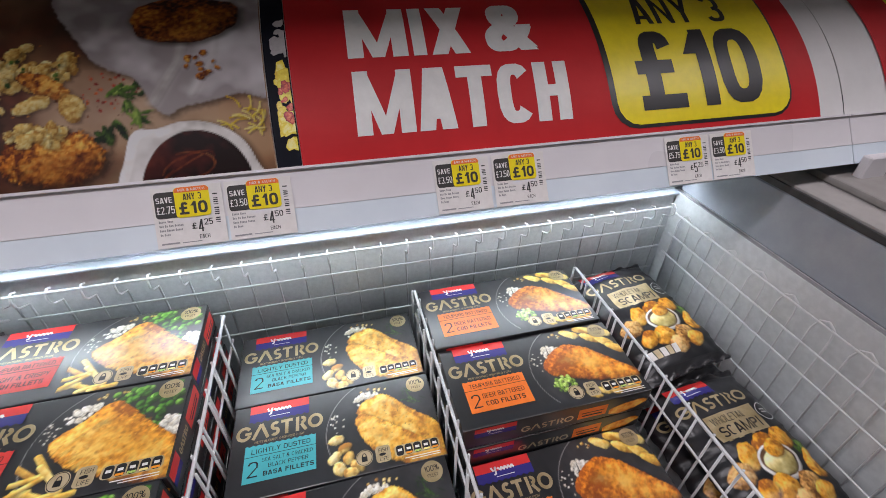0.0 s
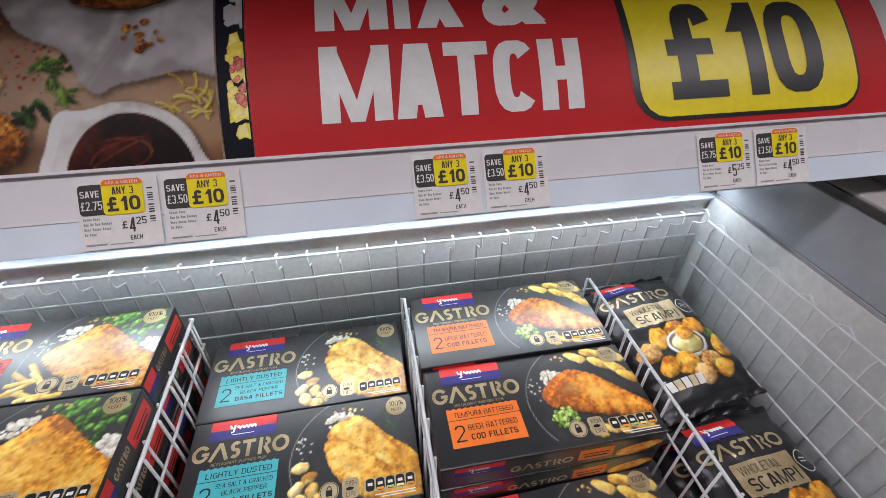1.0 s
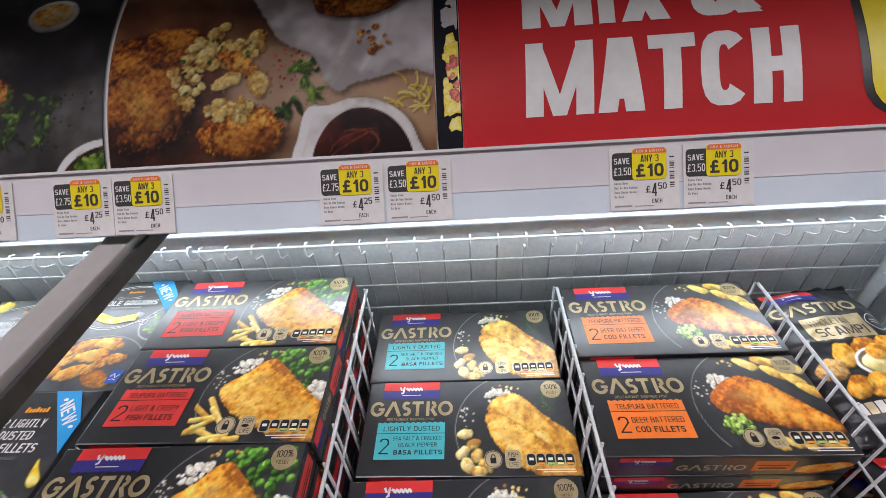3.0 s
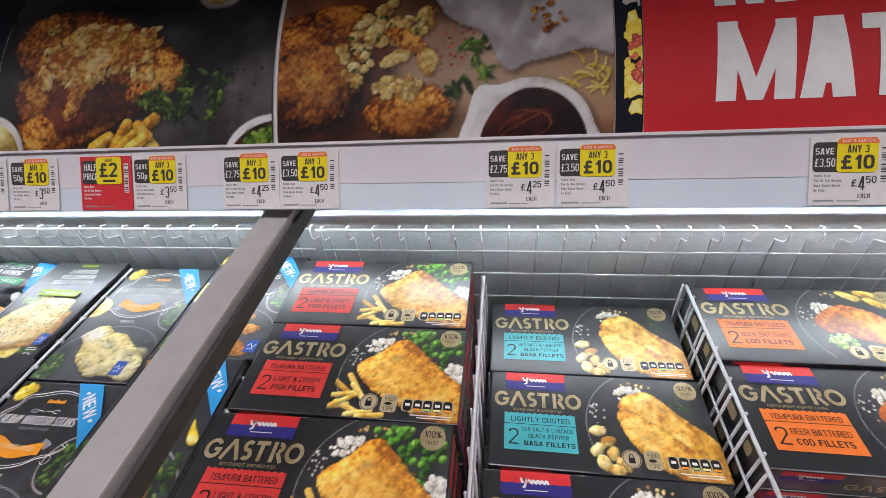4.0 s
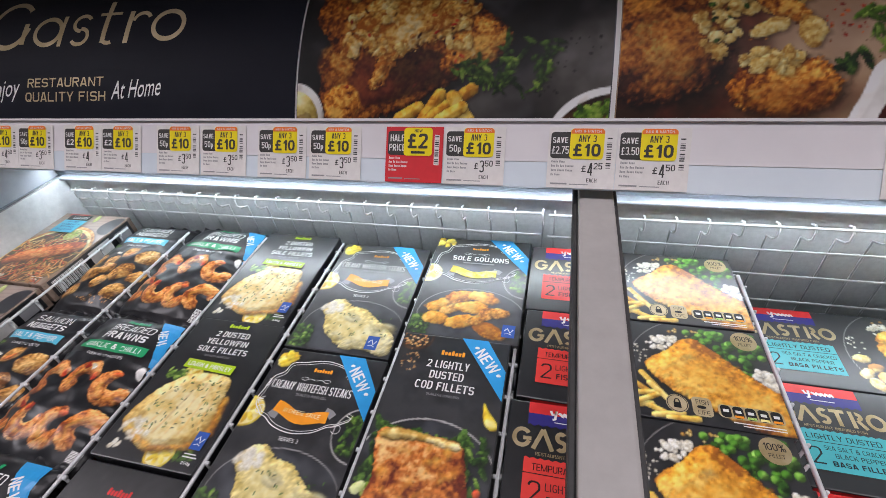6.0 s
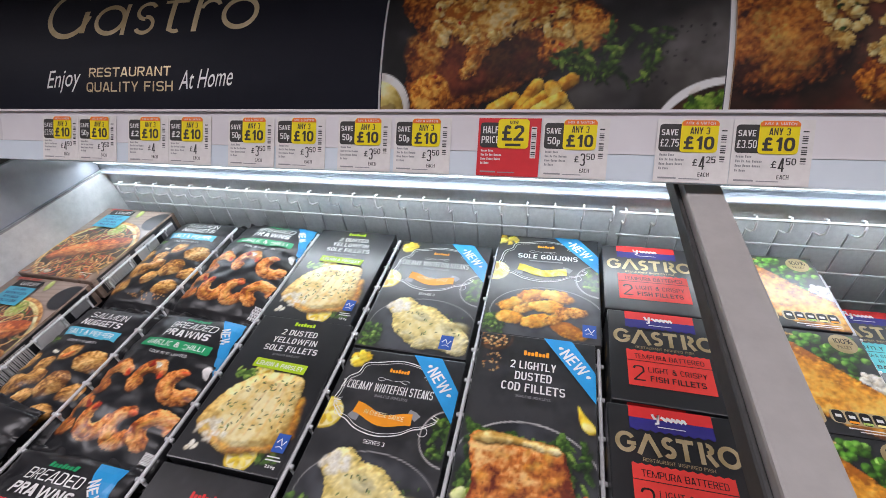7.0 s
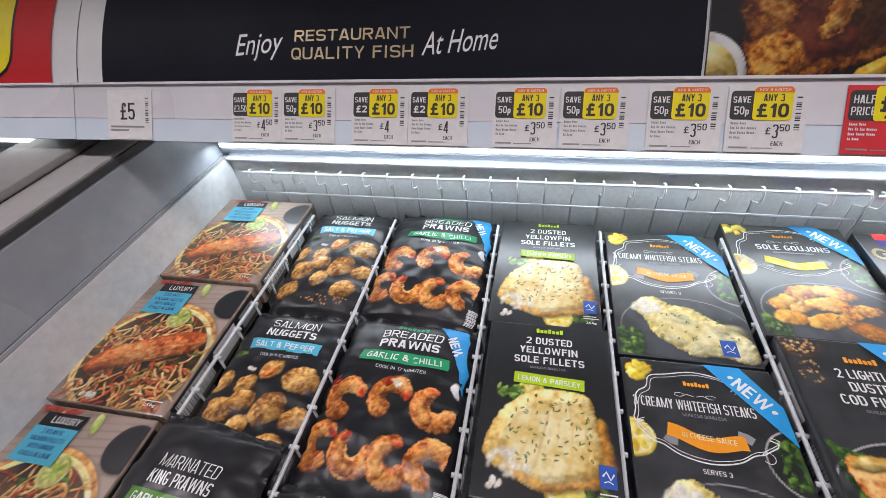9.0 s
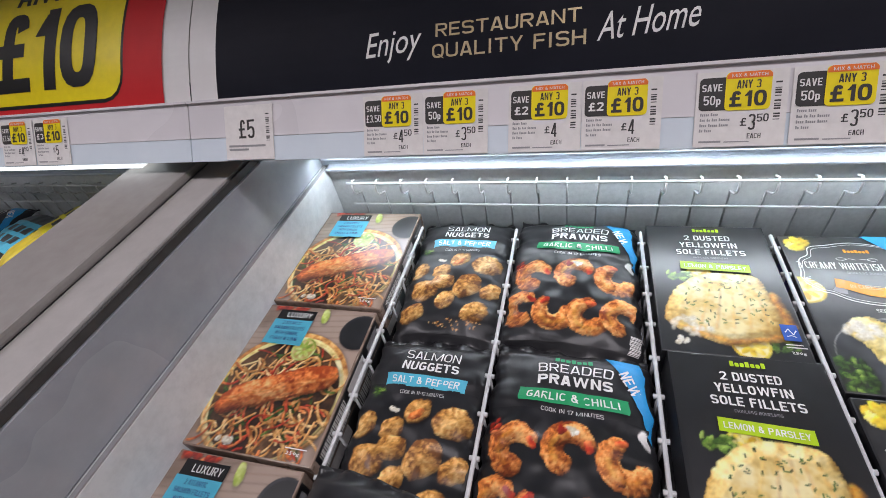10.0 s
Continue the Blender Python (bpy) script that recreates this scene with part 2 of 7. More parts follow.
def capital(c, w, s, t):
    """Bars ("d": slanted, "h": level) and bows ("a") of a heavy grotesque capital, w wide and 1 high."""
    l, r, m = s / 2, w - s / 2, w / 2
    up = lambda x, a=0.0, b=1.0: ("d", x, a, x, b)
    lev = lambda y, a=0.0, b=w: ("h", y, a, b)
    bow = lambda a, b: [lev(a, l, m), lev(b - t, l, m), ("a", m, (a + b) / 2, w - m, (b - a) / 2, -90, 90)]
    ry = (0.5 + t / 2) / 2
    table = {
        "A": lambda: [("d", l, 0, m * 0.9, 1), ("d", r, 0, m * 1.1, 1), ("h", 0.17, l, r)],
        "B": lambda: [up(l)] + bow(0, 0.5 + t / 2) + bow(0.5 - t / 2, 1),
        "C": lambda: [("a", m, 0.5, m, 0.5, 40, 320)],
        "D": lambda: [up(l)] + bow(0, 1),
        "E": lambda: [up(l), lev(0), lev(0.5 - t / 2, 0, w * 0.92), lev(1 - t)],
        "F": lambda: [up(l), lev(0.46, 0, w * 0.92), lev(1 - t)],
        "G": lambda: [("a", m, 0.5, m, 0.5, 40, 340), lev(0.38, m, w), up(r, 0.1, 0.45)],
        "H": lambda: [up(l), up(r), lev(0.5 - t / 2)],
        "I": lambda: [up(m)],
        "J": lambda: [up(r, 0.28), ("a", m, 0.3, m, 0.3, 180, 360)],
        "K": lambda: [up(l), ("d", l, 0.3, r, 1), ("d", r, 0, m * 0.9, 0.62)],
        "L": lambda: [up(l), lev(0)],
        "M": lambda: [up(l), up(r), ("d", m, 0, l, 1), ("d", m, 0, r, 1)],
        "N": lambda: [up(l), up(r), ("d", r, 0, l, 1)],
        "O": lambda: [("a", m, 0.5, m, 0.5, 0, 360)],
        "P": lambda: [up(l)] + bow(0.4, 1),
        "Q": lambda: [("a", m, 0.5, m, 0.5, 0, 360), ("d", w, -0.04, m, 0.28)],
        "R": lambda: [up(l), ("d", r, 0, m, 0.48)] + bow(0.42, 1),
        "S": lambda: [("a", m, 1 - ry, m, ry, 15, 270), ("a", m, ry, m, ry, -165, 90)],
        "T": lambda: [up(m), lev(1 - t)],
        "U": lambda: [up(l, 0.3), up(r, 0.3), ("a", m, 0.32, m, 0.32, 180, 360)],
        "V": lambda: [("d", m, 0, l, 1), ("d", m, 0, r, 1)],
        "W": lambda: [("d", w * 0.27, 0, l, 1), ("d", w * 0.27, 0, m, 1), ("d", w * 0.73, 0, m, 1), ("d", w * 0.73, 0, r, 1)],
        "X": lambda: [("d", l, 0, r, 1), ("d", r, 0, l, 1)],
        "Y": lambda: [("d", m, 0.4, l, 1), ("d", m, 0.4, r, 1), up(m, 0, 0.46)],
        "Z": lambda: [lev(0), lev(1 - t), ("d", l, 0, r, 1)],
        "0": lambda: [("a", m, 0.5, m, 0.5, 0, 360)],
        "1": lambda: [up(r), ("d", l * 0.8, 0.66, r, 0.94)],
        "2": lambda: [("a", m, 0.70, m, 0.30, -20, 170), ("d", l, 0.06, r, 0.62), lev(0)],
        "3": lambda: [("a", m, 1 - ry, m, ry, -90, 160), ("a", m, ry, m, ry, -160, 90)],
        "4": lambda: [up(r * 0.84), ("d", l, 0.22, r * 0.80, 1), lev(0.2)],
        "5": lambda: [lev(1 - t), up(l, 0.44), ("a", m, 0.32, m, 0.32, -160, 130)],
        "6": lambda: [("a", m, 0.32, m, 0.32, 0, 360), up(l, 0.3, 0.72), ("a", m, 0.68, m, 0.32, 40, 180)],
        "7": lambda: [lev(1 - t), ("d", m * 0.7, 0, r, 1)],
        "8": lambda: [("a", m, 1 - ry, m, ry, 0, 360), ("a", m, ry, m, ry, 0, 360)],
        "9": lambda: [("a", m, 0.68, m, 0.32, 0, 360), up(r, 0.28, 0.7), ("a", m, 0.32, m, 0.32, 220, 360)],
        "£": lambda: [up(w * 0.34, 0.05, 0.7), lev(0), lev(0.43, 0, w * 0.82), ("a", w * 0.34 - s / 2 + w * 0.36, 0.68, w * 0.36, 0.32, 15, 185)],
        ".": lambda: [up(m, 0, t * 1.2)],
        ",": lambda: [up(m, -0.1, t)],
        "-": lambda: [lev(0.42)],
        "!": lambda: [up(m, 0.3), up(m, 0, t)],
        "p": lambda: [up(l, -0.25, 0.62), lev(0, l, m), lev(0.62 - t, l, m), ("a", m, 0.31, w - m, 0.31, -90, 90)],
        "&": lambda: [("a", w * 0.42, 0.77, w * 0.30, 0.23, 0, 360), ("a", w * 0.42, 0.29, w * 0.42, 0.29, 30, 340), ("d", r, 0, w * 0.30, 0.70), ("d", w * 0.72, 0.24, r, 0.46)],
        "%": lambda: [("a", w * 0.24, 0.76, w * 0.24, 0.24, 0, 360), ("a", w * 0.76, 0.24, w * 0.24, 0.24, 0, 360), ("d", w * 0.28, 0, w * 0.72, 1)],
        " ": lambda: [],
    }
    return table[c]()


class Art:
    """Flat printed shapes in metres, in thin layers, turned into one mesh."""

    def __init__(self):
        self.v, self.f, self.uv, self.m, self.i = [], [], [], [], []
        self.w = self.d = 1.0

    def add(self, pts, faces, material, h, uvs=None):
        k = len(self.v)
        self.v += [(x, y, h) for x, y in pts]
        self.uv += uvs or [(0.0, 0.0)] * len(pts)
        if material not in self.m:
            self.m.append(material)
        self.f += [tuple(k + a for a in f) for f in faces]
        self.i += [self.m.index(material)] * len(faces)
        return self

    def poly(self, pts, material, h=1):
        n = len(pts)
        cx, cy = sum(p[0] for p in pts) / n, sum(p[1] for p in pts) / n
        self.add([(cx, cy), *pts], [(0, 1 + k, 1 + (k + 1) % n) for k in range(n)], material, h, [(0, 0)] + [(1, 0)] * n)

    def rect(self, x0, y0, x1, y1, material, h=1, rot=0.0):
        cx, cy, c, s = (x0 + x1) / 2, (y0 + y1) / 2, math.cos(rot), math.sin(rot)
        q = [(cx + (x - cx) * c - (y - cy) * s, cy + (x - cx) * s + (y - cy) * c) for x, y in ((x0, y0), (x1, y0), (x1, y1), (x0, y1))]
        self.add(q, [(0, 1, 2, 3)], material, h)

    def rrect(self, x0, y0, x1, y1, r, material, h=1):
        q = []
        for cx, cy, a in ((x1 - r, y0 + r, -90), (x1 - r, y1 - r, 0), (x0 + r, y1 - r, 90), (x0 + r, y0 + r, 180)):
            q += [(cx + r * math.cos(radians(a + k * 22.5)), cy + r * math.sin(radians(a + k * 22.5))) for k in range(5)]
        self.poly(q, material, h)

    def wavy(self, x0, y0, x1, y1, material, h=1, top=False, waves=10, amp=0.0012):
        n = waves * 4
        w = [amp * math.sin(6.2832 * k / 4) for k in range(n + 1)]
        xs = [x0 + (x1 - x0) * k / n for k in range(n + 1)]
        lo = [(x, y0 + (0 if top else a)) for x, a in zip(xs, w)]
        hi = [(x, y1 + (a if top else 0)) for x, a in zip(xs, w)]
        self.add(lo + hi, [(k, k + 1, n + 2 + k, n + 1 + k) for k in range(n)], material, h)

    def blob(self, cx, cy, rx, ry, material, h=1, rot=0.0, wob=0.12, seed=1, n=22):
        rnd = random.Random(seed)
        a1, a2, a3 = (rnd.uniform(0, 6.28) for _ in range(3))
        ring, c, s = [], math.cos(rot), math.sin(rot)
        for k in range(n):
            a = 6.2832 * k / n
            r = 1 + wob * (math.sin(2 * a + a1) * 0.6 + math.sin(3 * a + a2) * 0.6 + math.sin(7 * a + a3) * 0.25) + wob * rnd.uniform(-0.3, 0.3)
            x, y = rx * r * math.cos(a), ry * r * math.sin(a)
            ring.append((cx + x * c - y * s, cy + x * s + y * c))
        self.poly(ring, material, h)

    def ring(self, cx, cy, rx, ry, w, material, h=1, a0=0.0, a1=360.0, n=36):
        o, q = [], []
        for k in range(n + 1):
            a = radians(a0 + (a1 - a0) * k / n)
            o.append((cx + rx * math.cos(a), cy + ry * math.sin(a)))
            q.append((cx + (rx - w) * math.cos(a), cy + (ry - w) * math.sin(a)))
        self.add(o + q, [(k, k + 1, n + 2 + k, n + 1 + k) for k in range(n)], material, h)

    def stroke(self, pts, w, material, h=1):
        l, r = [], []
        for i, (x, y) in enumerate(pts):
            ax, ay = pts[max(i - 1, 0)]
            bx, by = pts[min(i + 1, len(pts) - 1)]
            d = math.hypot(bx - ax, by - ay) or 1
            nx, ny = -(by - ay) / d * w / 2, (bx - ax) / d * w / 2
            l.append((x + nx, y + ny))
            r.append((x - nx, y - ny))
        n = len(pts)
        self.add(r + l, [(k, k + 1, n + k + 1, n + k) for k in range(n - 1)], material, h, [(0.7, 0)] * (2 * n))

    def caps(self, body, x0, y0, x1, y1, material, h, weight, rot, shear, gap=0.17):
        """A line of condensed capitals fitted to the box."""
        total = sum(WIDE.get(c, 1.0) for c in body) + gap * (len(body) - 1)
        u, hh = (x1 - x0) / total, y1 - y0
        cx, cy, cr, sr = (x0 + x1) / 2, (y0 + y1) / 2, math.cos(rot), math.sin(rot)
        t = min(0.24, weight * 0.85 * u / hh)
        x, n = x0, 0

        def turn(px, py):
            dx, dy = px + shear * (py - 0.5) * hh - cx, y0 + py * hh - cy
            return (cx + dx * cr - dy * sr, cy + dx * sr + dy * cr)
        for c in body:
            w = WIDE.get(c, 1.0)
            s = min(weight, w * 0.8)
            for op in capital(c, w, s, t):
                hk = h + 0.06 * (n % 9)
                n += 1
                if op[0] == "d":
                    _, ax, ay, bx, by = op
                    q = s / 2 * (1 if ax == bx else 0.78 if c in "MWN" else 1.12)
                    ends = ((max(0, ax - q), ay), (min(w, ax + q), ay), (min(w, bx + q), by), (max(0, bx - q), by))
                    self.add([turn(x + a * u, b) for a, b in ends], [(0, 1, 2, 3)], material, hk)
                elif op[0] == "h":
                    _, y, a, b = op
                    self.add([turn(x + p * u, q) for p, q in ((a, y), (b, y), (b, y + t), (a, y + t))], [(0, 1, 2, 3)], material, hk)
                else:
                    _, ax, ay, rx, ry, a0, a1 = op
                    k, o, i = max(6, int(abs(a1 - a0) / 20)), [], []
                    for j in range(k + 1):
                        a = radians(a0 + (a1 - a0) * j / k)
                        ca, sa = math.cos(a), math.sin(a)
                        ca, sa = math.copysign(abs(ca) ** 0.72, ca), math.copysign(abs(sa) ** 0.72, sa)
                        o.append(turn(x + (ax + rx * ca) * u, ay + ry * sa))
                        i.append(turn(x + (ax + max(0.0, rx - s) * ca) * u, ay + max(0.0, ry - t) * sa))
                    self.add(o + i, [(j, j + 1, k + 2 + j, k + 1 + j) for j in range(k)], material, hk)
            x += (w + gap) * u

    def text(self, body, x0, y0, x1, y1, material, h=1, bold=0.02, rot=0.0, shear=0.0, res=2):
        if set(body) <= CAPS and body != "&":
            return self.caps(body, x0, y0, x1, y1, material, h, min(0.34, 0.17 + 2.2 * bold), rot, shear)
        v, f = letters(body, 0.0, res)
        cx, cy, c, s = (x0 + x1) / 2, (y0 + y1) / 2, math.cos(rot), math.sin(rot)
        e = bold * 1.9 * (x1 - x0) / max(1, len(body))
        g = e * 0.35
        for k, (dx, dy) in enumerate(((-e, -g), (0, -g), (e, -g), (-e, g), (0, g), (e, g)) if e else ((0, 0),)):
            out = []
            for a, b in v:
                x, y = (a - 0.5) * (x1 - x0 - 2 * e) + shear * (b - 0.5) * (y1 - y0) + dx, (b - 0.5) * (y1 - y0 - 2 * g) + dy
                out.append((cx + x * c - y * s, cy + x * s + y * c))
            self.add(out, f, material, h + 0.08 * k)

    def clip(self, x0, y0, x1, y1):
        """Pull every point inside the printed area."""
        self.v = [(min(max(x, x0), x1), min(max(y, y0), y1), h) for x, y, h in self.v]

    def mesh(self, name, place, cuts=(0, 0)):
        """place(x, y, layer) gives the point on the thing; cuts: the step in x and y at which faces are split to follow a curve."""
        v, f, uv, idx = self.v, self.f, self.uv, self.i
        if any(cuts):
            bm = bmesh.new()
            lay = bm.verts.layers.float.new("rimuv")
            vs = [bm.verts.new(p) for p in v]
            for a, b in zip(vs, uv):
                a[lay] = b[0]
            for q, k in zip(f, idx):
                try:
                    bm.faces.new([vs[a] for a in q]).material_index = k
                except ValueError:
                    pass
            for axis in (0, 1):
                if cuts[axis]:
                    lo, hi = min(p[axis] for p in v), max(p[axis] for p in v)
                    k = math.ceil(lo / cuts[axis] + 1e-6)
                    while k * cuts[axis] < hi - 1e-6:
                        no = Vector((1, 0, 0)) if axis == 0 else Vector((0, 1, 0))
                        bmesh.ops.bisect_plane(bm, geom=bm.verts[:] + bm.edges[:] + bm.faces[:], plane_co=no * (k * cuts[axis]), plane_no=no, dist=1e-6)
                        k += 1
            bm.verts.index_update()
            v = [tuple(a.co) for a in bm.verts]
            uv = [(a[lay], 0.0) for a in bm.verts]
            f = [tuple(a.index for a in q.verts) for q in bm.faces]
            idx = [q.material_index for q in bm.faces]
            bm.free()
        return mesh_of(name, [place(*p) for p in v], f, self.m, idx, uv)

    def place(self, name, t, clip=True):
        e = 0.004
        pts = []
        for x, y, h in self.v:
            pts.append((min(max(x, -self.w / 2 + 0.0008), self.w / 2 - 0.0008), min(max(y, -self.d / 2 + 0.0008), self.d / 2 - 0.0008), h) if clip else (x, y, h))
        self.v = pts
        return self.mesh(name, lambda x, y, h: (x, y, t + 0.0003 + h * LAYER))

    def X(self, u):
        return (u - 0.5) * self.w

    def Y(self, v):
        return (v - 0.5) * self.d

    def t(self, body, u0, v0, u1, v1, m, h=2, bold=0.03, **k):
        self.text(body, self.X(u0), self.Y(v0), self.X(u1), self.Y(v1), m, h, bold, **k)

    def r(self, u0, v0, u1, v1, m, h=1, rot=0.0):
        self.rect(self.X(u0), self.Y(v0), self.X(u1), self.Y(v1), m, h, rot)

    def b(self, u, v, ru, rv, m, h=1, rot=0.0, wob=0.12, seed=1, n=26):
        self.blob(self.X(u), self.Y(v), ru * self.w, rv * self.w, m, h, rot, wob, seed, n)

    def p(self, pts, m, h=1):
        self.poly([(self.X(u), self.Y(v)) for u, v in pts], m, h)

    def s(self, pts, w, m, h=1):
        self.stroke([(self.X(u), self.Y(v)) for u, v in pts], w, m, h)


LAYER = 0.00022

# ---- printed photographs ----


def smooth_outline(pts, steps=5, rough=0.0, seed=1):
    """A closed rounded outline through the given corners."""
    rnd, out, n = random.Random(seed), [], len(pts)
    for i in range(n):
        p0, p1, p2, p3 = pts[i - 1], pts[i], pts[(i + 1) % n], pts[(i + 2) % n]
        for k in range(steps):
            t = k / steps
            out.append(tuple(0.5 * (2 * b + (c - a) * t + (2 * a - 5 * b + 4 * c - d) * t * t + (3 * b - a - 3 * c + d) * t ** 3) + rnd.uniform(-rough, rough) for a, b, c, d in zip(p0, p1, p2, p3)))
    return out


def cells(x, y, seed):
    """Smooth value noise between 0 and 1."""
    tab = np.random.RandomState(seed).rand(64, 64)
    i, j = np.floor(x).astype(int), np.floor(y).astype(int)
    f, g = x - i, y - j
    f, g = f * f * (3 - 2 * f), g * g * (3 - 2 * g)
    i, j, k, l = i % 64, j % 64, (i + 1) % 64, (j + 1) % 64
    return (tab[i, j] * (1 - f) + tab[k, j] * f) * (1 - g) + (tab[i, l] * (1 - f) + tab[k, l] * f) * g


def cloud(x, y, scale, seed, octaves=3):
    v, amp, tot = 0.0, 1.0, 0.0
    for k in range(octaves):
        v = v + amp * cells(x * scale * 2 ** k + 7.3 * k, y * scale * 2 ** k + 3.1 * k, seed + k)
        tot, amp = tot + amp, amp * 0.6
    return v / tot


def ease(a, b, x):
    t = np.clip((x - a) / (b - a), 0, 1)
    return t * t * (3 - 2 * t)


# dark, middle and light ink, grain per metre, relief of the grain, roundness
INKS = {
    "crumb": ((0.16, 0.035, 0.004), (0.62, 0.25, 0.030), (0.90, 0.55, 0.14), 330, 1.0, 0.6),
    "golden": ((0.34, 0.10, 0.006), (0.82, 0.36, 0.025), (0.95, 0.60, 0.12), 190, 0.8, 0.8),
    "fillet": ((0.42, 0.15, 0.010), (0.86, 0.45, 0.045), (0.95, 0.70, 0.20), 150, 0.7, 0.8),
    "batter": ((0.36, 0.08, 0.005), (0.82, 0.28, 0.016), (0.95, 0.50, 0.075), 180, 0.8, 0.8),
    "prawn": ((0.20, 0.035, 0.006), (0.62, 0.20, 0.040), (0.86, 0.46, 0.16), 330, 1.0, 0.9),
    "nugget": ((0.16, 0.055, 0.010), (0.55, 0.27, 0.065), (0.80, 0.52, 0.20), 330, 1.0, 0.8),
    "brown": ((0.05, 0.010, 0.003), (0.34, 0.105, 0.016), (0.68, 0.31, 0.06), 300, 1.2, 0.5),
    "sear": ((0.16, 0.018, 0.004), (0.66, 0.20, 0.030), (0.92, 0.58, 0.22), 170, 0.8, 0.5),
    "salmon": ((0.34, 0.05, 0.008), (0.76, 0.21, 0.045), (0.92, 0.46, 0.17), 190, 0.8, 0.8),
    "sauce": ((0.020, 0.003, 0.002), (0.085, 0.012, 0.008), (0.22, 0.050, 0.025), 60, 0.1, 0.2),
    "rice": ((0.60, 0.54, 0.40), (0.82, 0.79, 0.68), (0.93, 0.92, 0.86), 520, 0.5, 0.2),
    "flake": ((0.46, 0.25, 0.05), (0.78, 0.56, 0.19), (0.94, 0.82, 0.44), 330, 0.5, 0.35),
    "cheese": ((0.42, 0.15, 0.018), (0.80, 0.49, 0.13), (0.88, 0.72, 0.40), 260, 0.5, 0.45),
    "cream": ((0.52, 0.40, 0.11), (0.78, 0.66, 0.28), (0.89, 0.82, 0.50), 110, 0.6, 0.8),
    "dusted": ((0.46, 0.26, 0.045), (0.76, 0.57, 0.20), (0.88, 0.77, 0.42), 110, 0.5, 0.8),
    "pea": ((0.015, 0.060, 0.006), (0.085, 0.27, 0.020), (0.30, 0.55, 0.10), 90, 0.0, 1.6),
    "mush": ((0.09, 0.22, 0.012), (0.34, 0.56, 0.07), (0.66, 0.82, 0.28), 420, 1.0, 0.7),
    "chip": ((0.50, 0.22, 0.020), (0.84, 0.54, 0.085), (0.94, 0.76, 0.26), 160, 0.2, 1.0),
    "potato": ((0.42, 0.19, 0.025), (0.80, 0.56, 0.15), (0.93, 0.80, 0.42), 190, 0.4, 1.0),
    "leaf": ((0.004, 0.018, 0.003), (0.030, 0.085, 0.010), (0.12, 0.24, 0.035), 240, 0.5, 0.8),
    "sprig": ((0.03, 0.08, 0.010), (0.12, 0.25, 0.025), (0.34, 0.48, 0.10), 200, 0.3, 0.8),
    "lemon": ((0.62, 0.38, 0.010), (0.90, 0.70, 0.05), (0.95, 0.86, 0.36), 120, 0.3, 0.6),
    "lime": ((0.20, 0.33, 0.020), (0.50, 0.62, 0.11), (0.78, 0.84, 0.40), 120, 0.3, 0.5),
    "noodle": ((0.34, 0.11, 0.020), (0.70, 0.36, 0.10), (0.90, 0.66, 0.32), 150, 0.2, 1.2),
    "pepper": ((0.26, 0.012, 0.006), (0.58, 0.045, 0.015), (0.82, 0.24, 0.07), 150, 0.2, 1.0),
    "white": ((0.50, 0.48, 0.46), (0.78, 0.76, 0.74), (0.92, 0.90, 0.88), 60, 0.2, 0.5),
    "paper": ((0.44, 0.41, 0.42), (0.74, 0.71, 0.73), (0.96, 0.95, 0.95), 30, 0.9, 0.0),
    "board": ((0.12, 0.060, 0.030), (0.40, 0.235, 0.135), (0.60, 0.41, 0.26), 20, 0.0, 0.0),
    "wood": ((0.12, 0.08, 0.055), (0.26, 0.185, 0.14), (0.42, 0.32, 0.26), 30, 0.0, 0.0),
    "slate": ((0.007, 0.008, 0.010), (0.022, 0.024, 0.029), (0.070, 0.075, 0.088), 34, 0.0, 0.0),
    "card": ((0.010, 0.011, 0.013), (0.013, 0.014, 0.017), (0.017, 0.018, 0.021), 60, 0.0, 0.0),
    "plate": ((0.011, 0.012, 0.014), (0.022, 0.023, 0.026), (0.040, 0.041, 0.045), 60, 0.0, 0.0),
    "pan": ((0.03, 0.012, 0.006), (0.11, 0.05, 0.02), (0.24, 0.13, 0.06), 80, 0.2, 0.0),
}


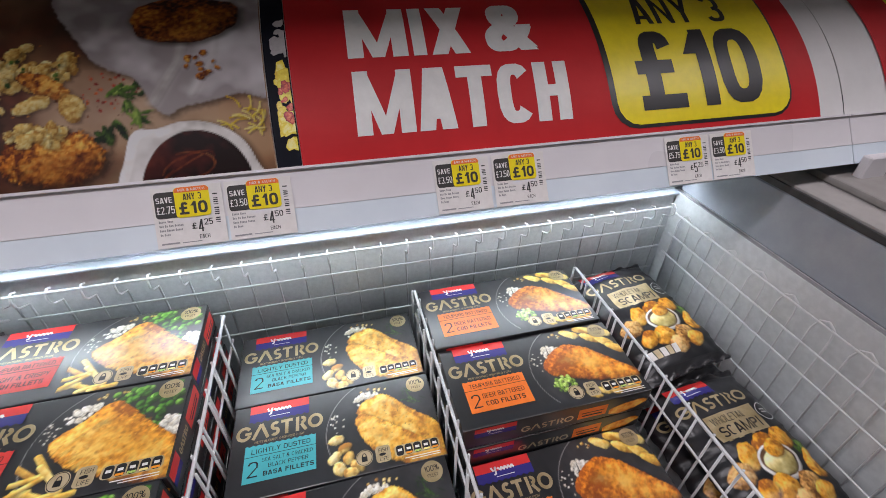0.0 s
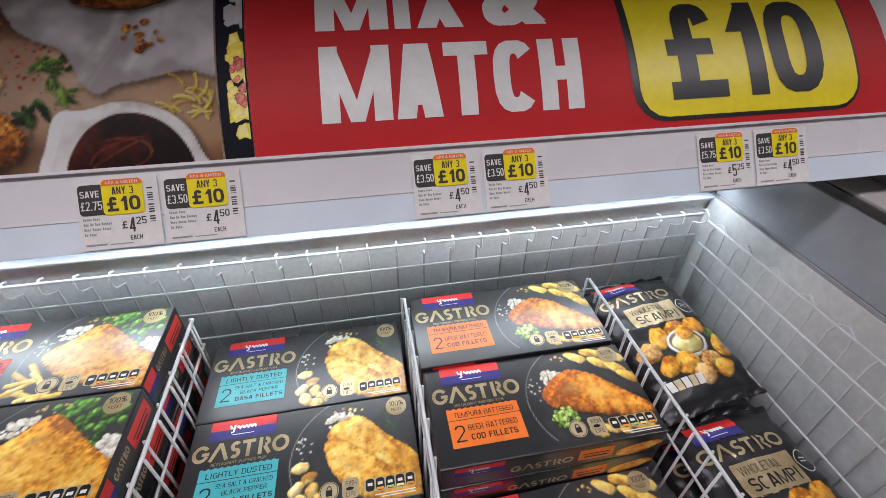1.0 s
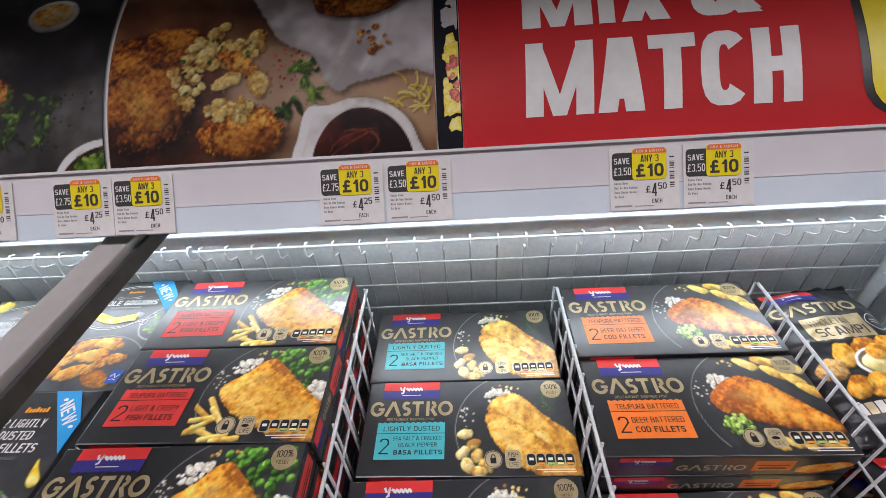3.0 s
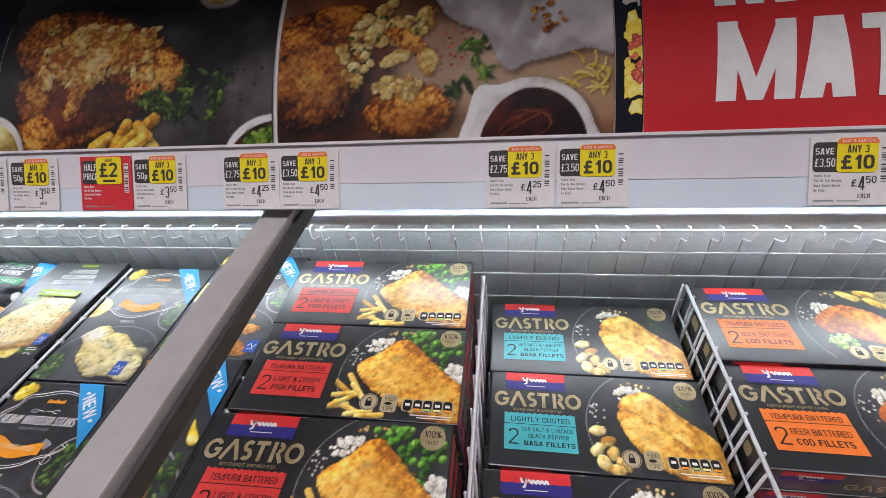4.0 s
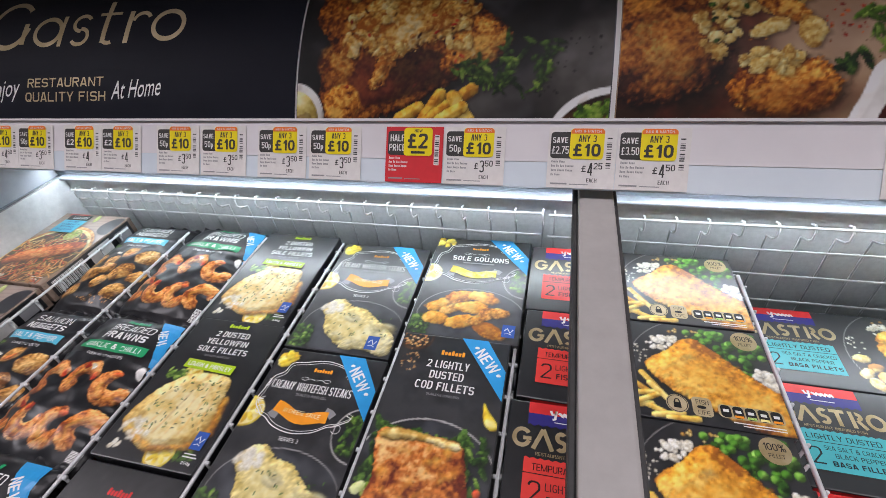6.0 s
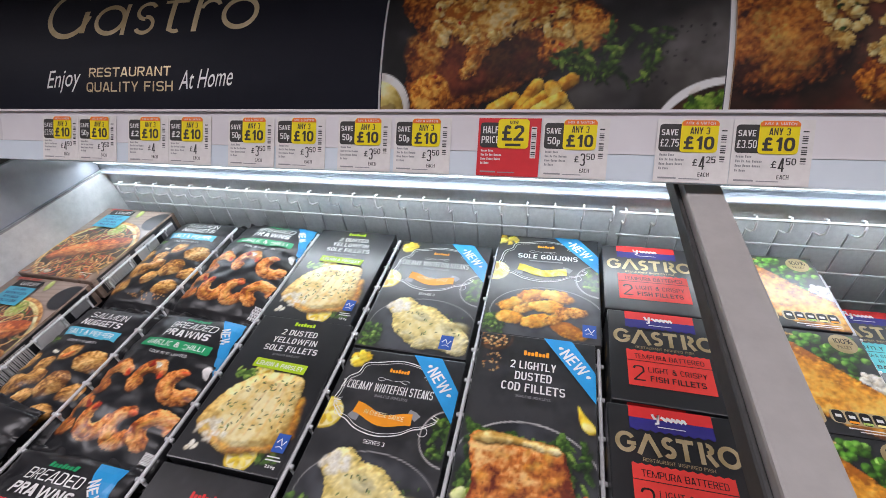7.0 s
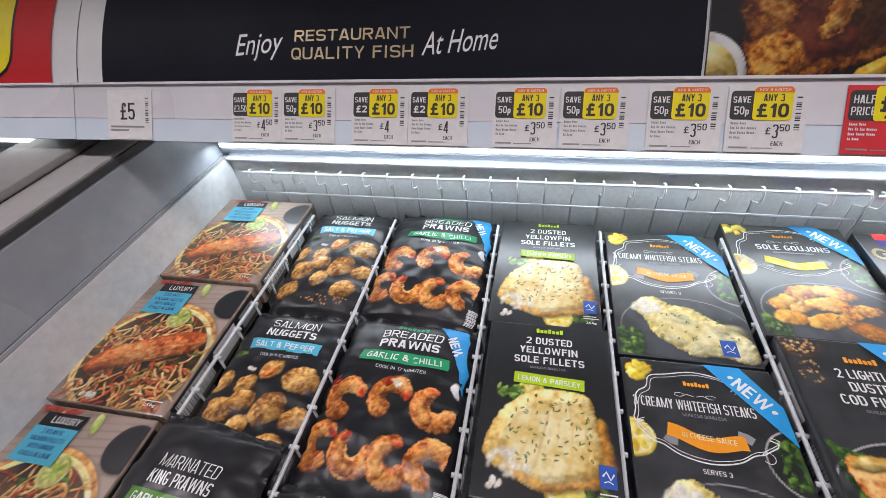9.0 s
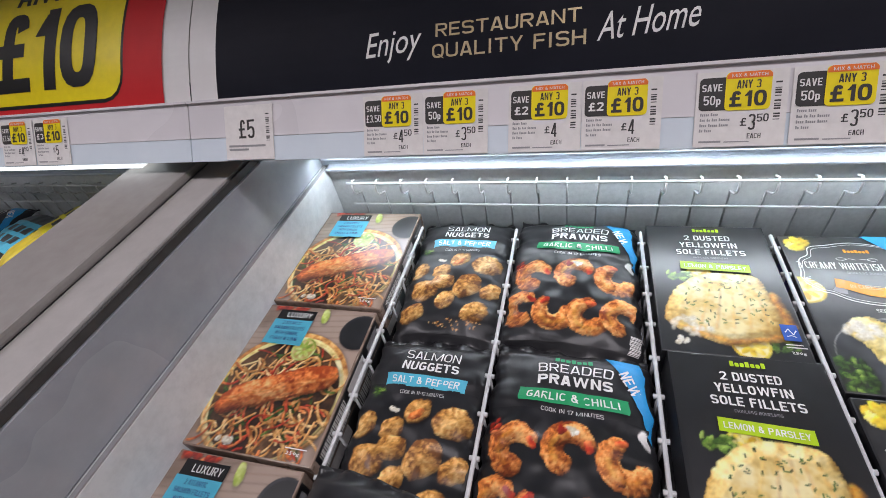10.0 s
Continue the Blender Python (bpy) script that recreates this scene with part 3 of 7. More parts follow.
class Picture:
    """A photograph printed as a fine sheet: soft forms laid over one another, each with its grain.

    Places are fractions of the lid (or metres, when w and d are left out), sizes are fractions of its width."""

    def __init__(self, x0, y0, x1, y1, step, base, w=0.0, d=0.0, seed=1):
        self.w, self.d, self.rs, self.seed = w, d, (w or 1.0), seed
        a, b = self.at(x0, y0), self.at(x1, y1)
        self.nx, self.ny = max(4, int((b[0] - a[0]) / step)), max(4, int((b[1] - a[1]) / step))
        self.X, self.Y = np.meshgrid(np.linspace(a[0], b[0], self.nx + 1), np.linspace(a[1], b[1], self.ny + 1), indexing="ij")
        self.step = (b[0] - a[0]) / self.nx
        self.C = self.tone(self.X, self.Y, base, np.zeros_like(self.X))

    def at(self, u, v):
        return ((u - 0.5) * self.w, (v - 0.5) * self.d) if self.w else (u, v)

    def tone(self, x, y, ink, add):
        dark, mid, light, scale, relief, _ = INKS[ink]
        n = np.clip(0.5 + (cloud(x, y, scale, self.seed) - 0.5) * 1.5 + (cloud(x, y, scale * 0.16, self.seed + 9) - 0.5) * 1.7 + add, 0, 1)[..., None]
        a, b, c = np.array(dark), np.array(mid), np.array(light)
        return np.where(n < 0.5, a + (b - a) * n * 2, b + (c - b) * (n * 2 - 1))

    def window(self, x0, y0, x1, y1, pad):
        i0, i1 = np.searchsorted(self.X[:, 0], (x0 - pad, x1 + pad))
        j0, j1 = np.searchsorted(self.Y[0], (y0 - pad, y1 + pad))
        return (slice(i0, i1), slice(j0, j1)) if i1 - i0 > 1 and j1 - j0 > 1 else None

    def lay(self, win, dist, size, ink, soft, shade, shadow, rim, alpha):
        """dist: metres inside the outline, on the window."""
        dark, mid, light, scale, relief, bulge = INKS[ink]
        x, y, c = self.X[win], self.Y[win], self.C[win]
        # drop shadow and light from the upper left are painted into the printed colours
        if shadow:
            o = max(1, int(shadow * 0.6 / self.step))
            s = np.pad(dist, ((o, 0), (0, o)), mode="edge")[:dist.shape[0], o:]
            c = c * (1 - min(0.66, 90 * shadow + 0.22) * ease(-shadow, shadow * 0.5, s))[..., None]
        m = ease(-soft, soft, dist) * alpha
        inside = np.clip(dist / size, 0, 1)
        h = bulge * size * np.sqrt(inside) * 0.9 + relief * 0.0016 * cloud(x, y, scale, self.seed + 4, 2)
        gx, gy = np.gradient(h, self.step)
        lit = np.clip(1 + shade * (gx * 0.55 - gy * 0.75), 0.30, 1.45)
        col = self.tone(x, y, ink, rim * (1 - inside) ** 3) * lit[..., None]
        self.C[win] = c * (1 - m[..., None]) + np.clip(col, 0, 0.96) * m[..., None]
        self.seed += 1

    def ell(self, u, v, ru, rv, ink, rot=0.0, wob=0.12, soft=0.0006, shade=0.6, shadow=0.0, rim=-0.15, alpha=1.0, hole=0.0):
        cx, cy = self.at(u, v)
        rx, ry = ru * self.rs, rv * self.rs
        R = max(rx, ry) * (1 + wob)
        win = self.window(cx - R, cy - R, cx + R, cy + R, 0.003 + shadow * 2)
        if not win:
            return
        x, y = self.X[win] - cx, self.Y[win] - cy
        c, s = math.cos(rot), math.sin(rot)
        p, q = (x * c + y * s) / rx, (-x * s + y * c) / ry
        k = min(rx, ry)
        n = (cloud(x + 9 + self.seed, y + 5, 0.9 / k, self.seed + 2, 3) - 0.5) * wob * 4
        dist = (1 - np.sqrt(p * p + q * q) + n) * k
        if hole:
            dist = np.minimum(dist, hole * self.rs - dist)
        self.lay(win, dist, k, ink, soft, shade, shadow, rim, alpha)

    def shape(self, pts, ink, rough=0.0012, soft=0.0006, shade=0.8, shadow=0.0, rim=-0.45, size=0.012, grain=260, alpha=1.0):
        P = np.array([self.at(u, v) for u, v in pts])
        lo, hi = P.min(0), P.max(0)
        win = self.window(lo[0], lo[1], hi[0], hi[1], 0.003 + shadow * 2)
        if not win:
            return
        x, y = self.X[win], self.Y[win]
        best, odd = np.full(x.shape, 9.0), np.zeros(x.shape, bool)
        for (ax, ay), (bx, by) in zip(P, np.roll(P, -1, 0)):
            ex, ey = bx - ax, by - ay
            t = np.clip(((x - ax) * ex + (y - ay) * ey) / (ex * ex + ey * ey + 1e-12), 0, 1)
            best = np.minimum(best, np.hypot(x - ax - t * ex, y - ay - t * ey))
            cross = (ay > y) != (by > y)
            odd ^= cross & (x < (bx - ax) * (y - ay) / (by - ay if abs(by - ay) > 1e-9 else 1e-9) + ax)
        dist = np.where(odd, best, -best) + (cloud(x, y, grain, self.seed + 2) - 0.5) * 2 * rough
        self.lay(win, dist, size, ink, soft, shade, shadow, rim, alpha)

    def line(self, pts, width, ink, soft=0.0004, shade=0.6, shadow=0.0, rough=0.0, alpha=1.0):
        P = [self.at(u, v) for u, v in pts]
        xs, ys = [p[0] for p in P], [p[1] for p in P]
        win = self.window(min(xs), min(ys), max(xs), max(ys), width + 0.002 + shadow * 2)
        if not win:
            return
        x, y = self.X[win], self.Y[win]
        best = np.full(x.shape, 9.0)
        for (ax, ay), (bx, by) in zip(P, P[1:]):
            ex, ey = bx - ax, by - ay
            t = np.clip(((x - ax) * ex + (y - ay) * ey) / (ex * ex + ey * ey + 1e-12), 0, 1)
            best = np.minimum(best, np.hypot(x - ax - t * ex, y - ay - t * ey))
        dist = width / 2 - best + (cloud(x, y, 300, self.seed + 2) - 0.5) * 2 * rough
        self.lay(win, dist, width / 2, ink, soft, shade, shadow, -0.1, alpha)

    def some(self, n, u, v, ru, rv, r0, r1, ink, flat=0.75, rnd=None, **k):
        rnd = rnd or random.Random(self.seed + n)
        for _ in range(n):
            a, dd, r = rnd.uniform(0, 6.28), math.sqrt(rnd.random()), rnd.uniform(r0, r1)
            sy = self.w / self.d if self.w else 1.0
            self.ell(u + ru * dd * math.cos(a), v + rv * dd * math.sin(a) * sy, r, r * rnd.uniform(flat * 0.8, 1), ink, rnd.uniform(0, 3.1), **k)

    def leaves(self, n, u, v, ru, rv, r, ink="leaf", thin=0.35, rnd=None, a0=0.0, a1=3.14, **k):
        rnd = rnd or random.Random(self.seed + n)
        for _ in range(n):
            q = r * rnd.uniform(0.6, 1.2)
            self.ell(u + rnd.uniform(-ru, ru), v + rnd.uniform(-rv, rv), q, q * thin, ink, rnd.uniform(a0, a1), 0.22, **k)

    def arc(self, u, v, ru, rv, width, ink, a0, a1, **k):
        sy = (self.w / self.d) if self.w else 1.0
        self.line([(u + ru * math.cos(radians(a0 + (a1 - a0) * i / 24)), v + rv * sy * math.sin(radians(a0 + (a1 - a0) * i / 24))) for i in range(25)], width, ink, **k)

    def wedge(self, u, v, r, ink="lemon"):
        """A cut citrus face."""
        self.ell(u, v, r, r, ink, 0, 0.02, rim=0.0, shade=0.2)
        self.ell(u, v, r * 0.86, r * 0.86, "cream", 0, 0.02, shade=0.0)
        sy = (self.w / self.d) if self.w else 1.0
        for k in range(8):
            t = k * 0.785
            self.ell(u + r * 0.46 * math.cos(t), v + r * 0.46 * math.sin(t) * sy, r * 0.34, r * 0.16, ink, t, 0.05, shade=0.2)

    def mesh(self, name, place, material):
        nx, ny = self.nx, self.ny
        v = [place(x, y, 1.0) for x, y in zip(self.X.ravel().tolist(), self.Y.ravel().tolist())]
        f = [(i * (ny + 1) + j, (i + 1) * (ny + 1) + j, (i + 1) * (ny + 1) + j + 1, i * (ny + 1) + j + 1) for i in range(nx) for j in range(ny)]
        me = mesh_of(name, v, f, [material])
        ink_layer = me.color_attributes.new("ink", "FLOAT_COLOR", "POINT")
        ink_layer.data.foreach_set("color", np.concatenate([self.C, np.ones(self.X.shape + (1,))], 2).astype(np.float32).ravel())
        return me

    def on_lid(self, t):
        return self.mesh("food_picture", lambda x, y, h: (x, y, t + 0.0004), M["print"])

    def on_film(self, put_on):
        return self.mesh("food_picture", put_on, M["print_film"])

    def on_front(self):
        self.C = 0.72 * self.C ** np.array([1.16, 1.20, 1.24])
        return self.mesh("food_picture", on_arc, M["print_banner"])


def printed(name, rough, coat, spec):
    m, t, p = nodes(name)
    at = t.nodes.new("ShaderNodeAttribute")
    at.attribute_name = "ink"
    t.links.new(at.outputs["Color"], p.inputs["Base Color"])
    p.inputs["Roughness"].default_value, p.inputs["Coat Weight"].default_value = rough, coat
    p.inputs["Specular IOR Level"].default_value, p.inputs["Coat Roughness"].default_value = spec, 0.31
    return m


M["print"] = printed("printed_card", 0.36, 0.8, 0.5)
M["print_film"] = printed("printed_film", 0.36, 0.12, 0.4)
M["print_banner"] = printed("printed_banner", 0.5, 0.0, 0.2)


# ---- the shop round the freezers ----
floor = tagged(new("floor", box("floor", (-6, 5, -6, 3, -0.1, 0.0), M["shop_floor"])), "pale grey vinyl shop floor", "floor", kind="structure")
ceiling = tagged(new("ceiling", box("ceiling", (-6, 5, -6, 3, 3.0, 3.1), M["shop_wall"])), "plain white shop ceiling", "ceiling", kind="structure")
for nm, d in (("wall_north", (-6, 5, 3.0, 3.1, 0, 3)), ("wall_south", (-6, 5, -6.1, -6.0, 0, 3)), ("wall_east", (5.0, 5.1, -6, 3, 0, 3)), ("wall_west", (-6.1, -6.0, -6, 3, 0, 3))):
    tagged(new(nm, box(nm, d, M["shop_wall"])), "plain off-white shop wall", "wall", kind="structure")
for px, py in NEAR_ROW + FAR_ROW:
    lamp = tagged(new("ceiling_light", box("ceiling_light", (px - 0.62, px + 0.62, py - 0.2, py + 0.2, 2.945, 3.0), M["banner_white"], 0.004)), "white rectangular shop ceiling light", "ceiling light", "ceiling lights")
    part("diffuser", box("diffuser", (px - 0.6, px + 0.6, py - 0.17, py + 0.17, 2.94, 2.9445), lamp_mat), lamp, "lit white diffuser")

# ---- canopy: curved banner, ticket rail ----
ARC = [(0.437, 1.185)]
for k in range(340):
    a = radians(58 - 178 * k * 0.001)
    ARC.append((ARC[-1][0] + 0.001 * math.cos(a), ARC[-1][1] + 0.001 * math.sin(a)))


def on_arc(x, s, h):
    """A point of the curved front, s metres up along it, h layers proud."""
    a = radians(58 - 178 * s)
    k = min(max(s, 0.0), 0.339) / 0.001
    i, f = int(k), k - int(k)
    y, z = ARC[i][0] * (1 - f) + ARC[i + 1][0] * f, ARC[i][1] * (1 - f) + ARC[i + 1][1] * f
    d = h * 0.00035
    return (x, y - math.sin(a) * d, z + math.cos(a) * d)


ARC_TOP = 0.30


def arc_panel(name, x0, x1, material, proud=0.0):
    art = Art()
    art.rect(x0, 0.0, x1, ARC_TOP, material, proud)
    return art.mesh(name, on_arc, (0, 0.01))


def canopy(x0, x1, label):
    top = new("freezer_canopy")
    tagged(top, label, "canopy", "freezer canopies")
    part("curved_shell", arc_panel("curved_shell", x0, x1, M["banner_white"], -4), top, "white curved plastic front")
    y0, z0, y1, z1 = 0.3935, 1.1305, 0.4335, 1.1870

    def strip(a, b, d0, d1):
        q = []
        for k in (a, b):
            q.append((y0 + (y1 - y0) * k, z0 + (z1 - z0) * k))
        ny, nz = -0.816, 0.578
        v = []
        for x in (x0, x1):
            v += [(x, q[0][0] + ny * d1, q[0][1] + nz * d1), (x, q[1][0] + ny * d1, q[1][1] + nz * d1), (x, q[1][0] - ny * d0, q[1][1] - nz * d0), (x, q[0][0] - ny * d0, q[0][1] - nz * d0)]
        return v, [(0, 1, 2, 3), (7, 6, 5, 4), (0, 4, 5, 1), (1, 5, 6, 2), (2, 6, 7, 3), (3, 7, 4, 0)]

    rail = part("ticket_rail", mesh_of("ticket_rail", *strip(0.48, 1.0, 0.004, 0.0), [M["rail"]]), top, "pale lilac-white plastic ticket rail")
    part("clear_strip", mesh_of("clear_strip", *strip(0.13, 0.47, 0.004, -0.0002), [M["rail_clear"]]), rail, "pale blue translucent lower strip")
    part("rail_lip", mesh_of("rail_lip", *strip(0.985, 1.02, 0.004, 0.003), [M["rail"]]), rail)
    part("rail_ridge", mesh_of("rail_ridge", *strip(0.472, 0.496, 0.004, 0.0004), [M["rail"]]), rail)
    # the shelf floor behind the rail, and the grey panel that drops from it to the freezer's back
    part("shelf_underside", box("shelf_underside", (x0, x1, 0.416, 0.60, 1.1365, 1.150), M["collar"]), top)
    return top


main_canopy = canopy(-1.316, 0.6265, "white curved freezer canopy with a ticket rail along it")
left_canopy = canopy(-3.0, -1.3175, "white curved canopy of the neighbouring freezer with ticket rail")
right_canopy = canopy(0.628, 2.4, "white curved canopy of the next freezer with ticket rail")
for xa, xb in ((-1.280, -0.318), (-0.305, 0.545)):
    lamp = tagged(new("strip_light", box("strip_light", (xa, xb, 0.562, 0.5775, 1.0355, 1.064), M["pale_collar"], 0.002)), "long lit white strip light along the freezer's back", "strip light", "strip lights")
    part("diffuser", box("diffuser", (xa + 0.004, xb - 0.004, 0.5555, 0.5618, 1.043, 1.058), lamp_mat, 0.0015), lamp, "lit white diffuser")
strip_two = tagged(new("strip_light", box("strip_light", (-2.9, -1.40, 0.404, 0.434, 1.128, 1.1362), lamp_mat, 0.001)), "long lit white strip light behind the ticket rail", "strip light", "strip lights")
# unseen upright cabinet over the chest freezer; added header shades the banner's top
cab = tagged(new("upright_cabinet", box("upright_cabinet", (-3.0, 2.4, 0.66, 1.4, 1.33, 2.1), M["collar"], 0.004)), "unseen grey upright freezer cabinet standing above the chest freezer", "freezer")
part("shading_header", box("shading_header", (-3.0, 2.4, 0.25, 0.66, 1.90, 2.1), M["banner_white"], 0.004), cab, "unseen white header panel added to shade the banner")


# promotional red banner
promo = tagged(new("promotional_banner", arc_panel("promotional_banner", -0.031, 0.588, M["banner_red"])), "red mix and match banner with white capitals", "banner")
a = Art()
a.caps("MATCH", 0.0250, 0.025, 0.2545, 0.091, M["white"], 1, 0.385, 0.0, 0.04, 0.09)
a.caps("MIX", 0.0265, 0.106, 0.154, 0.170, M["white"], 1, 0.385, 0.0, 0.04, 0.09)
a.text("&", 0.173, 0.106, 0.231, 0.172, M["white"], 1, 0.045, shear=0.04, res=4)
part("lettering", a.mesh("lettering", on_arc, (0, 0.008)), promo, "bold white capitals")


def price_tag(dx, parent):
    a = Art()
    a.rrect(0.302 + dx, 0.008, 0.548 + dx, 0.205, 0.03, M["black"], 1)
    a.rrect(0.309 + dx, 0.012, 0.545 + dx, 0.205, 0.026, M["yellow"], 2)
    tag = part("price_tag", a.mesh("price_tag", on_arc, (0, 0.008)), parent, "yellow rounded price tag with black edge")
    a = Art()
    a.caps("£10", 0.341 + dx, 0.027, 0.509 + dx, 0.124, M["black"], 3, 0.33, 0.0, 0.0, 0.12)
    a.text("ANY 3", 0.360 + dx, 0.135, 0.487 + dx, 0.178, M["black"], 3, 0.04, res=4)
    part("price_lettering", a.mesh("price_lettering", on_arc, (0, 0.008)), tag, "heavy black figures")


price_tag(0, promo)
promo_left = tagged(new("promotional_banner", arc_panel("promotional_banner", -2.0, -1.352, M["banner_red"])), "dark red banner with a yellow price tag", "banner")
price_tag(-1.955, promo_left)
promo_right = tagged(new("promotional_banner", arc_panel("promotional_banner", 0.70, 1.35, M["banner_red"])), "dark red banner of the next freezer", "banner")
a = Art()
a.rrect(0.76, 0.06, 1.0, 0.22, 0.026, M["yellow"], 2)
part("price_tag", a.mesh("price_tag", on_arc, (0, 0.008)), promo_right, "yellow rounded price tag")

# black banner with gold and white writing
blackb = tagged(new("black_banner", arc_panel("black_banner", -1.281, -0.671, M["banner_black"])), "black restaurant fish banner with gold and white writing", "banner")
a = Art()
a.text("RESTAURANT", -1.046, 0.040, -0.926, 0.0510, M["gold"], 1, 0.006, res=3)
a.text("QUALITY FISH", -1.049, 0.0225, -0.922, 0.034, M["gold"], 1, 0.006, res=3)
a.text("Enjoy", -1.111, 0.022, -1.060, 0.050, M["white"], 1, 0.0, rot=0.06, shear=0.25, res=3)
a.text("At Home", -0.912, 0.026, -0.842, 0.047, M["white"], 1, 0.0, rot=0.06, shear=0.25, res=3)
part("lettering", a.mesh("lettering", on_arc, (0, 0.008)), blackb, "gold capitals and white handwriting")
a = Art()
G = M["gold"]
a.ring(-1.095, 0.125, 0.036, 0.036, 0.007, G, 1, 40, 350)
a.rect(-1.072, 0.096, -1.064, 0.126, G, 1)
for cx in (-1.028, -0.845):
    a.ring(cx, 0.112, 0.024, 0.021, 0.006, G, 1)
a.rect(-1.008, 0.091, -1.002, 0.133, G, 1)
a.ring(-0.975, 0.121, 0.015, 0.013, 0.005, G, 1, 30, 270)
a.ring(-0.975, 0.103, 0.015, 0.013, 0.005, G, 1, -150, 90)
a.rect(-0.941, 0.093, -0.934, 0.150, G, 1)
a.rect(-0.951, 0.130, -0.918, 0.134, G, 1)
a.ring(-0.929, 0.099, 0.012, 0.009, 0.005, G, 1, 180, 300)
a.rect(-0.906, 0.091, -0.899, 0.134, G, 1)
a.ring(-0.885, 0.118, 0.015, 0.015, 0.005, G, 1, 30, 170)
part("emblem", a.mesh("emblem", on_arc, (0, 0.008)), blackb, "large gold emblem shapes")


def seeds(seed):
    return random.Random(seed)


def scatter(art, rnd, cx, cy, rx, ry, n, r0, r1, material, h, wob=0.2, nn=9):
    for k in range(n):
        a, d = rnd.uniform(0, 6.28), math.sqrt(rnd.random())
        r = rnd.uniform(r0, r1)
        art.blob(cx + rx * d * math.cos(a), cy + ry * d * math.sin(a), r, r * rnd.uniform(0.6, 1), material, h + 0.1 * (k % 7), rnd.uniform(0, 3), wob, rnd.randrange(9999), nn)




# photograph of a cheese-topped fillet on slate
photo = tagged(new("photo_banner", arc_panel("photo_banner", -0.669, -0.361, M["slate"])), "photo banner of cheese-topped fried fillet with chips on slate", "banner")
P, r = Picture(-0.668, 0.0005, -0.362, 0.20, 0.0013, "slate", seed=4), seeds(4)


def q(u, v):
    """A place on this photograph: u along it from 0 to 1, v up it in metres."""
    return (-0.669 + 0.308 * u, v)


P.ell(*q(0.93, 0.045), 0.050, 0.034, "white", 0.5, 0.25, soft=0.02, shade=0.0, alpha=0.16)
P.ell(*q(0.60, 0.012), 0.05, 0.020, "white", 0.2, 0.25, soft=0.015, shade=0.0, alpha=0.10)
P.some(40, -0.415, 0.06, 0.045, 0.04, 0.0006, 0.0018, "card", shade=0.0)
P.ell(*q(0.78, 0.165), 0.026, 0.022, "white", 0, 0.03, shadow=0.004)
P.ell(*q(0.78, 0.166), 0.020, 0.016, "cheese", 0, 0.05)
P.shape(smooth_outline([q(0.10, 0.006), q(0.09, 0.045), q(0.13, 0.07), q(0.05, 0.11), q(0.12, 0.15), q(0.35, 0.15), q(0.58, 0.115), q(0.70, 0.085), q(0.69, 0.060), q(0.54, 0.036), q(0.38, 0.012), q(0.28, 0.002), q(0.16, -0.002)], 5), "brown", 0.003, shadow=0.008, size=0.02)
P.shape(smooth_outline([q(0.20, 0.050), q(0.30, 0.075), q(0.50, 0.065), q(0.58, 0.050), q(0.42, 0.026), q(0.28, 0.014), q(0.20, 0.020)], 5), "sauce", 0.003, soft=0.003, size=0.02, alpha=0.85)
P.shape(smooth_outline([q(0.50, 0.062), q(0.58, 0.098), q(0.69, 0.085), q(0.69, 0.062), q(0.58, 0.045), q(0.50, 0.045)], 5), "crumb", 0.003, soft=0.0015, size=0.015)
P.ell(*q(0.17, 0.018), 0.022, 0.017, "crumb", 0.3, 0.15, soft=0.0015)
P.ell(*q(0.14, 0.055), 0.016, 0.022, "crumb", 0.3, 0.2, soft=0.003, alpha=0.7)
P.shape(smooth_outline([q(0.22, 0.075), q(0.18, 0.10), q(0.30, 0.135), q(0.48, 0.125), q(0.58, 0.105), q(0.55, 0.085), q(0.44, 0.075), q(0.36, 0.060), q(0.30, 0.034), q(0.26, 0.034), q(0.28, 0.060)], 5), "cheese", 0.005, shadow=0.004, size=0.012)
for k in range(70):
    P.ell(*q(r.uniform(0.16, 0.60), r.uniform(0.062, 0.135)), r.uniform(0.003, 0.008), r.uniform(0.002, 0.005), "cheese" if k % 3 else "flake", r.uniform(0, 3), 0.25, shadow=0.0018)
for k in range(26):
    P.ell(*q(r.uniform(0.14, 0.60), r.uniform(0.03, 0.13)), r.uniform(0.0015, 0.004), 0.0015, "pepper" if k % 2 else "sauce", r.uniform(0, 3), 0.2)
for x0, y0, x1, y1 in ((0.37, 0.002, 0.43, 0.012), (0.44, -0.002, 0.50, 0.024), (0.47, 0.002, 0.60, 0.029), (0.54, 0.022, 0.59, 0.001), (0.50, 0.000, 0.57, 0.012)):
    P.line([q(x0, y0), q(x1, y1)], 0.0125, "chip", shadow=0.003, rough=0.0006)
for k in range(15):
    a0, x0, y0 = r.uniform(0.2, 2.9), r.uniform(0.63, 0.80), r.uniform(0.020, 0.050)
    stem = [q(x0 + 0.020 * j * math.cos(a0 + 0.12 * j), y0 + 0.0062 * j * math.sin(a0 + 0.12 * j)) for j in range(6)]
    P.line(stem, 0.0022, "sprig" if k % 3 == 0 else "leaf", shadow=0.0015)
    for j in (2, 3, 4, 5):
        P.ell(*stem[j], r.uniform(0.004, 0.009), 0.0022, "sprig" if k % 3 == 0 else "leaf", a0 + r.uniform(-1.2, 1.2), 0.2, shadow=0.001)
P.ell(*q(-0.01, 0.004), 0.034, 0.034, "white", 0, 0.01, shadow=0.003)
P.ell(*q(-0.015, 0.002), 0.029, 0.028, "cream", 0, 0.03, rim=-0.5)
